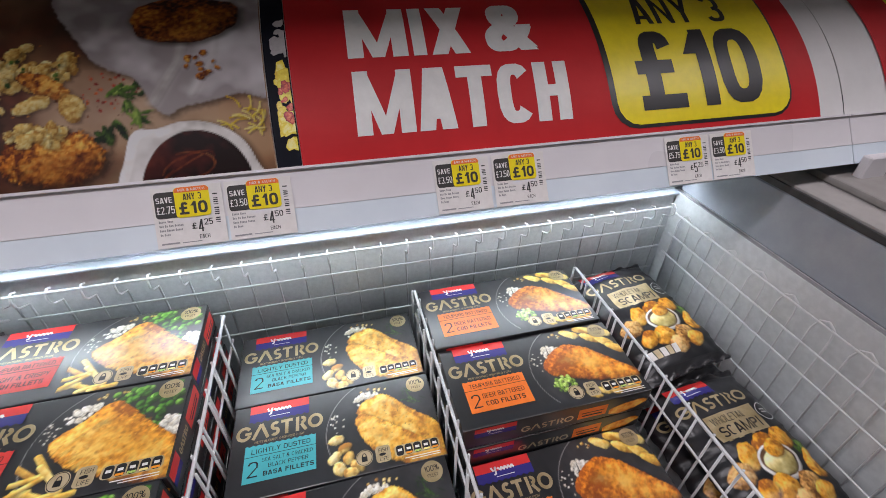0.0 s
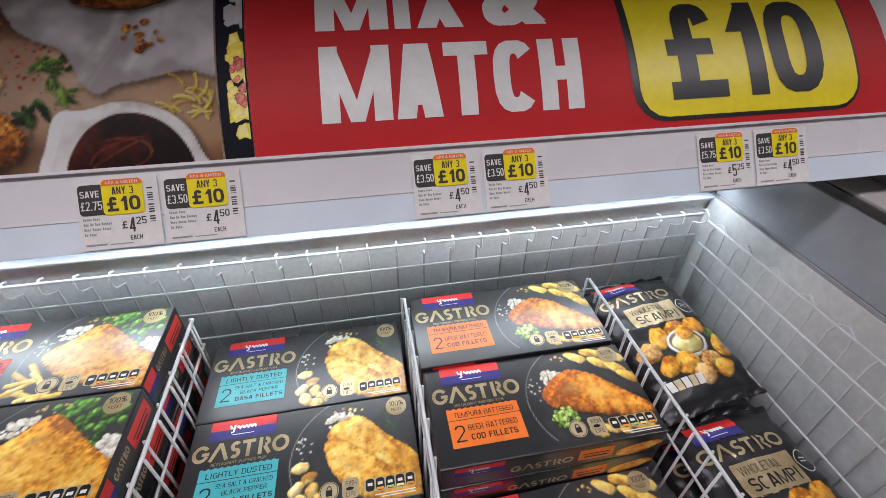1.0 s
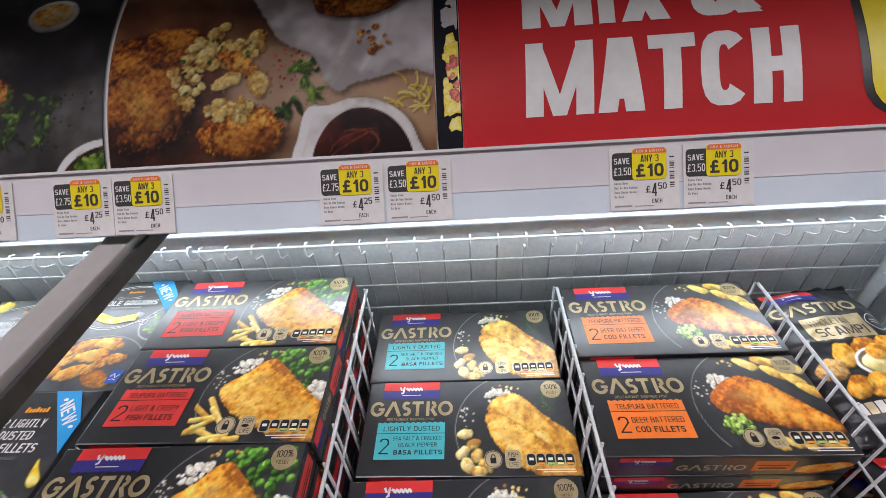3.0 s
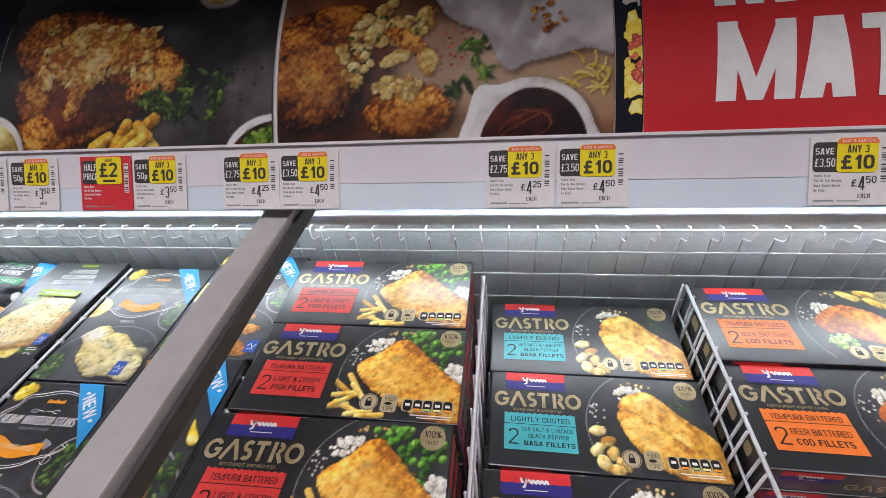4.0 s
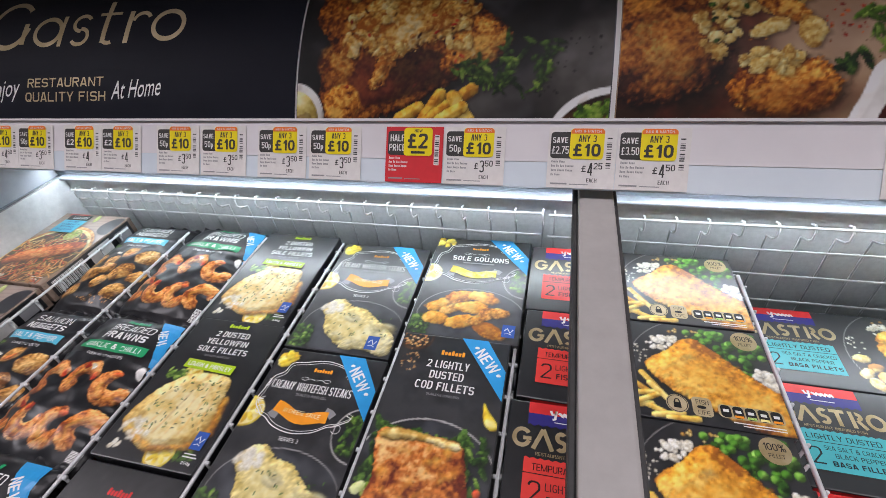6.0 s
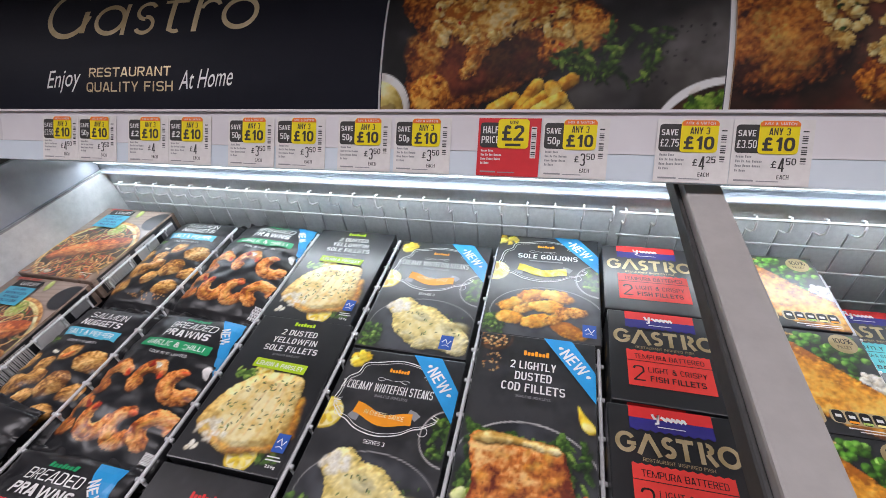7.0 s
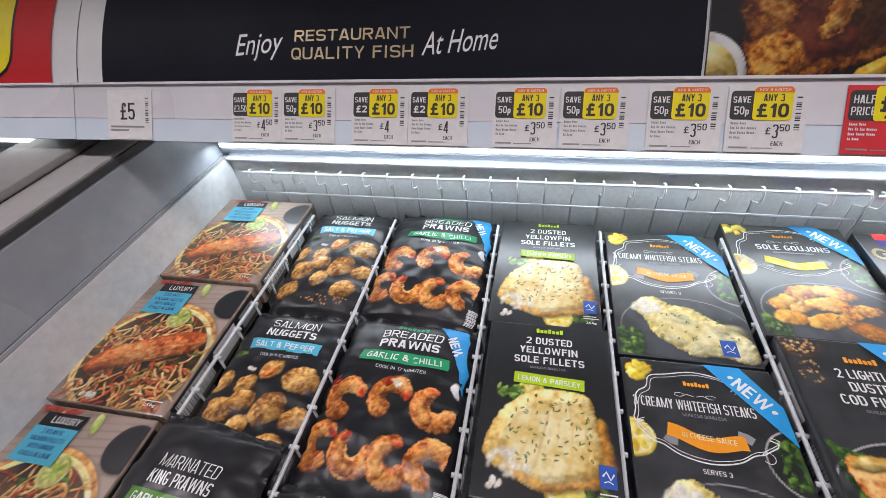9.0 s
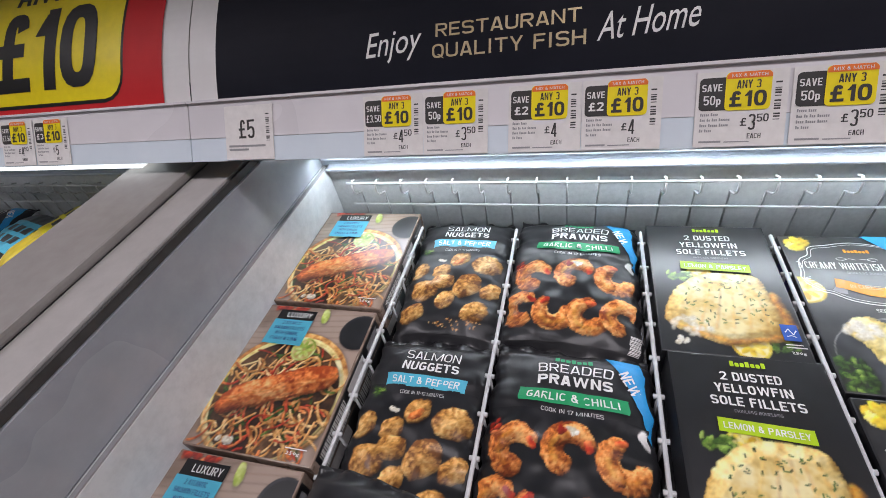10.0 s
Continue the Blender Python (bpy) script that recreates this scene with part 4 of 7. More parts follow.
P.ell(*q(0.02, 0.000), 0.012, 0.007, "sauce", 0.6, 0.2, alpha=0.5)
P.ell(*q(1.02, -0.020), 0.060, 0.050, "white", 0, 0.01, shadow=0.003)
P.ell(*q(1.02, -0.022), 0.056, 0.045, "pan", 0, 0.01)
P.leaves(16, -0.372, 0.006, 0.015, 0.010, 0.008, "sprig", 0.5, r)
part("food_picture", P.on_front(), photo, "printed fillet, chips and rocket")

# photograph of fishcakes with a dip on a stone board
photo2 = tagged(new("photo_banner", arc_panel("photo_banner", -0.357, -0.054, M["board"])), "photo banner of crumbed fishcakes and dark dip on a board", "banner")
P, r = Picture(-0.356, 0.0005, -0.055, 0.20, 0.0013, "board", seed=19), seeds(9)
# printed light on the board's middle, then printed shadows round the fishcakes
P.ell(-0.19, 0.060, 0.075, 0.040, "white", 0.1, 0.2, soft=0.03, shade=0.0, alpha=0.16)
for cx, cy, rx, ry, al in ((-0.32, 0.010, 0.07, 0.026, 0.95), (-0.285, 0.085, 0.050, 0.060, 0.85), (-0.225, 0.008, 0.05, 0.014, 0.85), (-0.20, 0.165, 0.05, 0.05, 0.7), (-0.31, 0.15, 0.06, 0.04, 0.5)):
    P.ell(cx, cy, rx, ry, "sauce", 0.1, 0.1, soft=0.012, shade=0.0, alpha=al)
P.some(90, -0.24, 0.075, 0.11, 0.07, 0.0005, 0.0016, "brown", rnd=r, shade=0.2)
P.some(40, -0.185, 0.085, 0.025, 0.020, 0.0006, 0.0018, "pepper", rnd=r, shade=0.2)
P.shape(smooth_outline([(-0.372, 0.030), (-0.372, 0.095), (-0.35, 0.125), (-0.315, 0.128), (-0.285, 0.108), (-0.272, 0.075), (-0.274, 0.045), (-0.300, 0.022), (-0.340, 0.014)], 5), "brown", 0.004, shadow=0.006, size=0.03, soft=0.001)
P.ell(-0.318, 0.060, 0.034, 0.030, "crumb", 0.2, 0.25, soft=0.010, alpha=0.55)
P.ell(-0.293, 0.112, 0.030, 0.022, "brown", -0.4, 0.2, soft=0.003)
P.some(26, -0.282, 0.082, 0.016, 0.030, 0.003, 0.007, "flake", rnd=r, shadow=0.002, wob=0.25)
P.some(8, -0.280, 0.082, 0.014, 0.028, 0.0015, 0.003, "leaf", rnd=r)
P.shape(smooth_outline([(-0.272, 0.022), (-0.262, 0.044), (-0.240, 0.052), (-0.212, 0.050), (-0.192, 0.034), (-0.196, 0.018), (-0.220, 0.006), (-0.252, 0.008)], 5), "crumb", 0.004, shadow=0.006, size=0.02, soft=0.001)
P.ell(-0.225, 0.020, 0.026, 0.012, "brown", 0.1, 0.25, soft=0.006, alpha=0.6)
P.some(26, -0.243, 0.048, 0.022, 0.010, 0.003, 0.007, "flake", rnd=r, shadow=0.002, wob=0.25)
P.some(40, -0.245, 0.112, 0.034, 0.022, 0.003, 0.008, "flake", rnd=r, shadow=0.0025, wob=0.25)
P.some(10, -0.245, 0.112, 0.030, 0.020, 0.0015, 0.003, "leaf", rnd=r)
P.ell(-0.232, 0.092, 0.022, 0.009, "crumb", -0.5, 0.2, shadow=0.003)
P.ell(-0.243, 0.076, 0.015, 0.007, "flake", 0.35, 0.15, shadow=0.003)
P.ell(-0.214, 0.072, 0.010, 0.013, "flake", 0.5, 0.2, shadow=0.003)
P.leaves(18, -0.168, 0.072, 0.014, 0.018, 0.008, "sprig", 0.3, r, shadow=0.0015)
P.leaves(7, -0.186, 0.046, 0.010, 0.006, 0.009, "leaf", 0.4, r, shadow=0.0015)
P.shape(smooth_outline([(-0.235, 0.210), (-0.205, 0.128), (-0.185, 0.106), (-0.165, 0.096), (-0.150, 0.066), (-0.139, 0.059), (-0.126, 0.066), (-0.105, 0.070), (-0.078, 0.076), (-0.040, 0.080), (-0.040, 0.22), (-0.12, 0.23)], 4), "paper", 0.0015, shadow=0.006, size=0.02, soft=0.0012)
P.line([(-0.150, 0.072), (-0.128, 0.110), (-0.120, 0.150)], 0.010, "white", soft=0.005, alpha=0.5)
P.line([(-0.118, 0.078), (-0.098, 0.112), (-0.094, 0.150)], 0.007, "white", soft=0.004, alpha=0.4)
P.ell(-0.120, 0.168, 0.046, 0.032, "brown", 0.1, 0.15, shadow=0.006)
P.ell(-0.112, 0.160, 0.028, 0.018, "crumb", 0.1, 0.2, soft=0.008, alpha=0.6)
P.some(12, -0.108, 0.108, 0.016, 0.014, 0.0015, 0.004, "crumb", rnd=r, shadow=0.001)
for k in range(16):
    x, y, d = -0.076 + r.uniform(-0.014, 0.018), 0.048 + r.uniform(-0.014, 0.016), r.uniform(0.4, 2.8)
    P.line([(x + 0.005 * t * math.cos(d + t * 0.2), y + 0.005 * t * math.sin(d + t * 0.2)) for t in range(4)], 0.0018, "lemon", shadow=0.001, alpha=0.85)
P.shape(smooth_outline([(-0.180, -0.02), (-0.177, 0.026), (-0.168, 0.046), (-0.150, 0.047), (-0.130, 0.052), (-0.105, 0.049), (-0.082, 0.034), (-0.070, 0.010), (-0.066, -0.02)], 5), "white", 0.0003, shadow=0.006, size=0.008)
P.ell(-0.121, -0.014, 0.047, 0.057, "sauce", 0, 0.015)
# curved highlights on the dip, drawn in salmon ink
for k in range(6):
    P.line([(-0.128 + 0.022 * math.cos(k * 1.1 + t * 0.4), 0.012 + 0.012 * math.sin(k * 1.7 + t * 0.4)) for t in range(6)], 0.0012, "salmon", soft=0.001, alpha=0.28)
part("food_picture", P.on_front(), photo2, "printed fishcakes, paper and dip")

# narrow dark slice of a further photograph beside the red banner
slice_b = tagged(new("photo_banner", arc_panel("photo_banner", -0.0535, -0.0315, M["banner_black"])), "narrow dark strip of a vegetable photo banner", "banner")
a, r = Art(), seeds(3)
scatter(a, r, -0.036, 0.06, 0.008, 0.04, 22, 0.004, 0.010, M["lemon"], 1, 0.3)
scatter(a, r, -0.036, 0.06, 0.007, 0.04, 8, 0.003, 0.006, M["pepper"], 2, 0.3)
scatter(a, r, -0.036, 0.13, 0.008, 0.03, 12, 0.004, 0.010, M["paper"], 1, 0.3)
a.clip(-0.047, 0.0, -0.0325, ARC_TOP)
part("food_picture", a.mesh("food_picture", on_arc, (0, 0.010)), slice_b, "printed yellow and red vegetables")

# ---- price tickets ----
TW, TH = 0.0575, 0.0530
NY, NZ = -0.816, 0.578


def ticket_at(x):
    m = Matrix(((1, 0, 0, x), (0, 0.578, NY, 0.3995 + NY * 0.0009), (0, 0.816, NZ, 1.1385 + NZ * 0.0009), (0, 0, 0, 1)))
    return m


def flat(x, y, h):
    return (x, y, 0.0006 + h * LAYER)


def ticket(save, price, pence, kind="offer"):
    card = bm_mesh("price_ticket", box_bm(0.0, TW, 0.0, TH, 0.0, 0.0006), M["ticket_red" if kind == "half" else "ticket"])
    tk = new("price_ticket", card)
    a = Art()
    K, W = M["charcoal"], M["white"]
    if kind == "plain":
        tagged(tk, "plain white shelf price ticket with black figure", "price ticket", "price tickets on the rail")
        a.text("£5", 0.017, 0.021, 0.036, 0.039, K, 1, 0.05)
        a.rect(0.004, 0.0125, 0.048, 0.0145, M["grey"], 1)
        a.rect(0.004, 0.009, 0.028, 0.011, M["grey"], 1)
        part("price_lettering", a.mesh("price_lettering", flat), tk)
    else:
        half = kind == "half"
        tagged(tk, "red half price shelf ticket with yellow panel" if half else "white shelf price ticket with black and yellow offer panel", "price ticket", "price tickets on the rail")
        a.rrect(0.002, 0.026, 0.026, 0.049, 0.003, K, 1)
        if half:
            a.text("HALF", 0.0045, 0.039, 0.019, 0.0455, W, 2, 0.05)
            a.text("PRICE", 0.0035, 0.030, 0.020, 0.0365, W, 2, 0.05)
        else:
            a.text("SAVE", 0.0035, 0.0395, 0.0165, 0.0445, W, 2, 0.05)
            w = 0.0145 if len(save) > 3 else 0.011
            a.text(save, 0.0105 - w / 2, 0.030, 0.0105 + w / 2, 0.0365, W, 2, 0.05)
        part("saving_panel", a.mesh("saving_panel", flat), tk, "black panel with white writing")
        a = Art()
        a.rrect(0.0185, 0.0255, 0.047, 0.052, 0.003, M["yellow"], 3)
        if half:
            a.text("NOW", 0.029, 0.0475, 0.037, 0.0505, K, 4, 0.04)
            a.text("£2", 0.0225, 0.0325, 0.0425, 0.0465, K, 4, 0.06)
            a.rect(0.026, 0.0275, 0.040, 0.0298, K, 4)
        else:
            a.poly([(0.0190, 0.0475), (0.0470, 0.0475), (0.0470, 0.0497), (0.0448, 0.0520), (0.0212, 0.0520), (0.0190, 0.0500)], M["orange"], 4)
            a.text("MIX & MATCH", 0.022, 0.0485, 0.044, 0.0507, M["ticket"], 5, 0.02, res=1)
            a.text("ANY 3", 0.0255, 0.0405, 0.0405, 0.0462, K, 4, 0.05)
            a.text("£10", 0.0215, 0.0280, 0.0445, 0.0388, K, 4, 0.06)
        part("offer_panel", a.mesh("offer_panel", flat), tk, "yellow offer panel")
        a = Art()
        ic = M["ticket"] if half else K
        if not half:
            n = 0.0355
            a.text(price, n - 0.001, 0.0115, n + 0.0035, 0.0225, K, 1, 0.05)
            a.text("£", n - 0.006, 0.0145, n - 0.002, 0.020, K, 1, 0.03)
            if pence:
                a.text(pence, n + 0.0042, 0.017, n + 0.0115, 0.0225, K, 1, 0.04)
            a.text("EACH", n - 0.001, 0.0055, n + 0.0075, 0.009, K, 1, 0.04)
        for k, words in enumerate(((5, 4), (3, 2, 3, 6), (4, 5, 5), (2, 4))):
            x = 0.0035
            for n in words:
                for j in range(n):
                    a.rect(x, 0.0222 - 0.0038 * k, x + 0.0009, 0.0222 - 0.0038 * k + (0.0021 if j == 0 else 0.0015), M["ticket"] if half else M["grey"], 1)
                    x += 0.0012
                x += 0.0009
        a.rect(0.0035, 0.0030, 0.018, 0.0044, M["grey"], 1)
        a.rect(0.020, 0.0030, 0.036, 0.0038, M["grey"], 1)
        part("small_print", a.mesh("small_print", flat), tk)
    a = Art()
    a.rect(0.0490, 0.0170, 0.0540, 0.0455, M["ticket"], 0.3)
    for k in range(15):
        if k % 5 != 3:
            a.rect(0.0495, 0.0180 + 0.0018 * k, 0.0535, 0.0180 + 0.0018 * k + (0.0011 if k % 3 else 0.0006), K, 1)
    part("barcode", a.mesh("barcode", flat), tk)
    return tk


TICKETS = [(-1.270, "", "", "", "plain"), (-1.114, "£3.50", "4", "50", ""), (-1.056, "50p", "3", "50", ""), (-0.981, "£2", "4", "", ""), (-0.923, "£2", "4", "", ""),
           (-0.843, "50p", "3", "50", ""), (-0.783, "50p", "3", "50", ""), (-0.711, "50p", "3", "50", ""), (-0.650, "50p", "3", "50", ""), (-0.566, "", "2", "", "half"),
           (-0.507, "50p", "3", "50", ""), (-0.411, "£2.75", "4", "25", ""), (-0.353, "£3.50", "4", "50", ""), (-0.161, "£2.75", "4", "25", ""), (-0.101, "£3.50", "4", "50", ""),
           (0.092, "£3.50", "4", "50", ""), (0.153, "£3.50", "4", "50", ""), (0.358, "£5.75", "5", "25", ""), (0.418, "£3.50", "4", "50", ""), (-1.612, "£3.50", "4", "50", ""), (-1.552, "£3", "5", "", "")]
made = {}
for x, save, price, pence, kind in TICKETS:
    key = (save, price, pence, kind)
    if key in made:
        copy_thing(made[key], ticket_at(x))
    else:
        made[key] = ticket(save, price, pence, kind or "offer")
        made[key].matrix_basis = ticket_at(x)

# ---- chest freezer ----
X0, X1, YB, YF, ZR = -1.283, 0.548, 0.572, -0.16, 1.112


def freezer(x0, x1, label, bar=None):
    fz = tagged(new("chest_freezer"), label, "chest freezer", "row of chest freezers")
    part("floor_pan", box("floor_pan", (x0, x1, YF, YB, 0.0, 0.30), M["liner"]), fz)
    part("back_liner", box("back_liner", (x0 - 0.02, x1 + 0.02, YB, YB + 0.04, 0.30, 1.016), M["frost"], 0.002), fz, "frosted white back liner")
    part("back_collar", box("back_collar", (x0 - 0.02, x1 + 0.02, YB + 0.006, YB + 0.04, 1.0165, 1.136), M["pale_collar"], 0.002), fz, "blue-grey collar above the liner")
    part("liner_lip", box("liner_lip", (x0 + 0.001, x1 - 0.001, YB - 0.010, YB + 0.0055, 1.0165, 1.0215), M["pale_collar"], 0.0024, 3), fz, "rounded blue-grey lip above the liner")
    part("end_liner", box("end_liner", (x0 - 0.03, x0, YF, YB, 0.30, 1.02), M["liner"], 0.002), fz, "white end liner")
    part("end_liner", box("end_liner", (x1, x1 + 0.03, YF, YB, 0.30, 1.02), M["liner"], 0.002), fz, "white end liner")
    part("front_liner", box("front_liner", (x0 - 0.03, x1 + 0.03, YF - 0.04, YF, 0.0, 1.02), M["liner"], 0.002), fz)
    part("end_collar", box("end_collar", (x0 - 0.03, x0 - 0.006, YF, YB, 1.0205, 1.100), M["collar"], 0.002), fz, "blue-grey glossy collar")
    part("end_collar", box("end_collar", (x1 + 0.006, x1 + 0.03, YF, YB, 1.0205, 1.100), M["collar"], 0.002), fz, "blue-grey glossy collar")
    for s, e in ((-1, x0), (1, x1)):
        def span(a, b):
            return (e + s * a, e + s * b) if s > 0 else (e + s * b, e + s * a)
        part("seal", box("seal", (*span(0.006, 0.0095), YF - 0.06, YB + 0.03, 1.1005, 1.109), M["dark_rubber"]), fz, "dark seam along the rim")
        part("rim_strip", box("rim_strip", (*span(0.010, 0.060), YF - 0.06, YB + 0.03, 1.1005, ZR), M["rim_light"], 0.002, 2), fz, "lighter taupe rim strip")
        part("collar_seam", box("collar_seam", (*span(0.0005, 0.0055), YF, YB, 1.0162, 1.0202), M["grey"]), fz)
    part("end_side", box("end_side", (x0 - 0.066, x0 - 0.031, YF - 0.06, YB + 0.03, 0.0, 1.0995), M["collar"]), fz)
    part("end_side", box("end_side", (x1 + 0.031, x1 + 0.066, YF - 0.06, YB + 0.03, 0.0, 1.0995), M["collar"]), fz)
    part("front_rim", box("front_rim", (x0 - 0.003, x1 + 0.003, YF - 0.06, YF + 0.01, 1.0205, ZR), M["rim"], 0.003, 2), fz, "taupe front rim")
    if bar is not None:
        b = part("centre_bar", box("centre_bar", (bar - 0.0152, bar + 0.0152, YF, YB - 0.02, 1.100, 1.127), M["rim_light"], 0.002, 2), fz, "taupe metal bar across the opening")
        for s in (-1, 1):
            part("seal", box("seal", (bar + s * 0.0174 - 0.0020, bar + s * 0.0174 + 0.0020, YF, YB - 0.02, 1.102, 1.119), M["dark_rubber"], 0.001), b, "dark rubber seal")
    return fz


freezer(X0, X1, "white-lined chest freezer with taupe rims, full of packs", -0.366)
freezer(-3.1, -1.446, "neighbouring white-lined chest freezer with taupe rim")
freezer(0.708, 2.4, "next white-lined chest freezer with taupe rim")
for x in (-1.3885, 0.650):
    tagged(new("cover_bar", box("cover_bar", (x - 0.0475, x + 0.0475, -0.22, 0.62, 1.1125, 1.122), M["rim"], 0.003, 2)), "taupe cover bar over the joint of two freezers", "cover bar", "cover bars")
clip = tagged(new("rail_clip", box("rail_clip", (0.632, 0.672, 0.386, 0.398, 1.118, 1.150), M["rail"], 0.002)), "clear plastic end clip on the ticket rail", "rail clip")
part("lit_end", box("lit_end", (0.636, 0.668, 0.3845, 0.388, 1.112, 1.1178), lamp_mat), clip, "glowing end of the strip light")

# wire racks along the back and the end
PITCH = 0.0372


def back_rack(x0, x1, y, zs, low):
    rack = tagged(new("wire_rack"), "white plastic-coated wire rack against the freezer's back", "wire rack", "wire racks")
    for z in zs:
        part("long_wire", bm_mesh("long_wire", tube([[(x0, y, z), (x1, y, z)]], 0.0017 if z == zs[0] else 0.0015), M["wire"], True), rack)
    z = zs[0]
    up = [[(0, 0.011, z - 0.001), (0, 0.004, z + 0.0022), (0, -0.0024, z - 0.003), (0, -0.0032, z - 0.013), (0, 0.003, z - 0.020), (0, 0.019, z - 0.027), (0, 0.0195, low)]]
    up = bm_mesh("upright_wire", tube(up, 0.0014), M["wire"], True)
    n = int((x1 - x0) / PITCH)
    for k in range(n + 1):
        ob = part("upright_wire", up, rack)
        ob.location = (x0 + 0.008 + PITCH * k, y, 0)
    return rack


back_rack(-1.243, -0.418, 0.545, (1.008, 0.972), 0.88)
back_rack(-0.409, 0.522, 0.545, (1.006, 0.970, 0.930, 0.885), 0.72)


def side_rack(x, y0, y1):
    rack = tagged(new("wire_rack"), "white wire rack with looped uprights along the freezer's end", "wire rack", "wire racks")
    for z in (1.000, 0.962, 0.925, 0.86):
        part("long_wire", bm_mesh("long_wire", tube([[(x, y0, z), (x, y1, z)]], 0.0016), M["wire"], True), rack)
    loop = [[(0.004, -0.012, 0.72), (0.004, -0.012, 0.985), (0.006, -0.009, 0.9985), (0.006, 0, 1.004), (0.006, 0.009, 0.9985), (0.004, 0.012, 0.985), (0.004, 0.012, 0.72)]]
    loop = bm_mesh("looped_wire", tube(loop, 0.0014), M["wire"], True)
    k = y1 - 0.02
    while k > y0:
        part("looped_wire", loop, rack).location = (x, k, 0)
        k -= 0.048
    return rack


side_rack(0.524, -0.10, 0.535)


def divider(x, ztop, low, y0=-0.10, y1=0.52, step=0.040, pair=True):
    dv = tagged(new("wire_divider"), "white coated wire divider standing between columns of packs", "wire divider", "wire dividers")
    for z in (ztop, ztop - 0.045, low) if pair else (ztop, low):
        part("long_wire", bm_mesh("long_wire", tube([[(x, y0, z), (x, y1, z)]], 0.0021 if z == ztop else 0.0016), M["wire"], True), dv)
    up = bm_mesh("upright_wire", tube([[(0, 0, low), (0, 0, ztop + 0.001)]], 0.0016), M["wire"], True)
    nub = bm_mesh("wire_nub", tube([[(-0.0045, 0, ztop - 0.001), (0.0045, 0, ztop - 0.001)]], 0.0023, 8), M["wire"], True)
    for s in (-1, 1) if pair else (0,):
        k = y1 - (0.0 if s < 0 else 0.5 * step)
        while k > y0:
            part("upright_wire", up, dv).location = (x + s * 0.0035, k, 0)
            if not pair:
                part("wire_nub", nub, dv).location = (x, k, 0)
            k -= step
    return dv


for x in (-1.132, -1.000, -0.849, -0.713, -0.565, -0.4335):
    divider(x, 0.950, 0.90, pair=False)
divider(-0.174, 0.946, 0.76)
divider(0.086, 0.936, 0.74)
divider(0.351, 0.930, 0.72)

# ---- packs: printing shared by several of them ----


def Lid(w, d):
    """Printing for a lid w by d; the short methods take fractions of it."""
    a = Art()
    a.w, a.d = w, d
    return a


W_, K_ = M["white"], M["black"]
LABELS = "cartons of fish in the freezer"


def carton_body(name, w, d, t, material, label, category="frozen fish carton", group=LABELS):
    ob = new(name, box(name, (-w / 2, w / 2, -d / 2, d / 2, 0, t), material, 0.0014, 2))
    return tagged(ob, label, category, group)


def word_shapes(art, x0, x1, y0, y1, m, h):
    """Six plain gold shapes in a row: two rings, a peak, posts."""
    w, hh = (x1 - x0), (y1 - y0)
    s, q = w / 6.15, 0.20 * hh
    cy = (y0 + y1) / 2
    art.ring(x0 + 0.55 * s, cy, 0.55 * s, hh / 2, q, m, h, 35, 340, 26)
    art.rect(x0 + 0.62 * s, cy - q * 0.6, x0 + 1.08 * s, cy + q * 0.3, m, h + 0.2)
    ax = x0 + 1.72 * s
    art.stroke([(ax - 0.52 * s, y0), (ax, y1)], q, m, h)
    art.stroke([(ax, y1), (ax + 0.52 * s, y0)], q, m, h + 0.2)
    bx = x0 + 2.72 * s
    art.ring(bx, cy + hh * 0.20, 0.34 * s, hh * 0.30, q, m, h, 40, 270, 16)
    art.ring(bx, cy - hh * 0.20, 0.34 * s, hh * 0.30, q, m, h + 0.2, -140, 90, 16)
    cx = x0 + 3.55 * s
    art.rect(cx - q / 2, y0, cx + q / 2, y1 - q, m, h)
    art.rect(cx - 0.42 * s, y1 - q, cx + 0.42 * s, y1, m, h)
    dx = x0 + 4.2 * s
    art.rect(dx, y0, dx + q, y1, m, h)
    art.ring(dx + 0.40 * s, cy + hh * 0.22, 0.36 * s, hh * 0.28, q, m, h + 0.2, -90, 90, 14)
    art.stroke([(dx + 0.40 * s, cy - 0.02 * hh), (dx + 0.75 * s, y0)], q, m, h + 0.3)
    art.ring(x1 - 0.52 * s, cy, 0.56 * s, hh / 2, q, m, h, 0, 360, 30)


def flag(art, x0, x1, y0, y1, h):
    """Red over navy block with a white mark."""
    ym = y0 + 0.50 * (y1 - y0)
    art.rect(x0, ym, x1, y1, M["red"], h)
    art.wavy(x0, y0, x1, ym, M["navy"], h, waves=9, amp=(y1 - y0) * 0.045)
    w = x1 - x0
    cx, cy, u = (x0 + x1) / 2, y0 + 0.55 * (y1 - y0), (y1 - y0)
    wave = [(-0.21, 0.16), (-0.185, -0.02), (-0.15, 0.0), (-0.135, 0.17), (-0.15, -0.20), (-0.185, -0.22)]
    art.stroke([(cx + a * w, cy + b * u) for a, b in wave], 0.034 * w, W_, h + 1)
    art.stroke([(cx + (-0.10 + 0.29 * k / 24) * w, cy + (0.015 + 0.075 * math.sin(k * 1.25)) * u) for k in range(25)], 0.034 * w, W_, h + 1.2)
    art.rect(cx - 0.16 * w, y0 + 0.19 * u, cx + 0.17 * w, y0 + 0.225 * u, W_, h + 1)


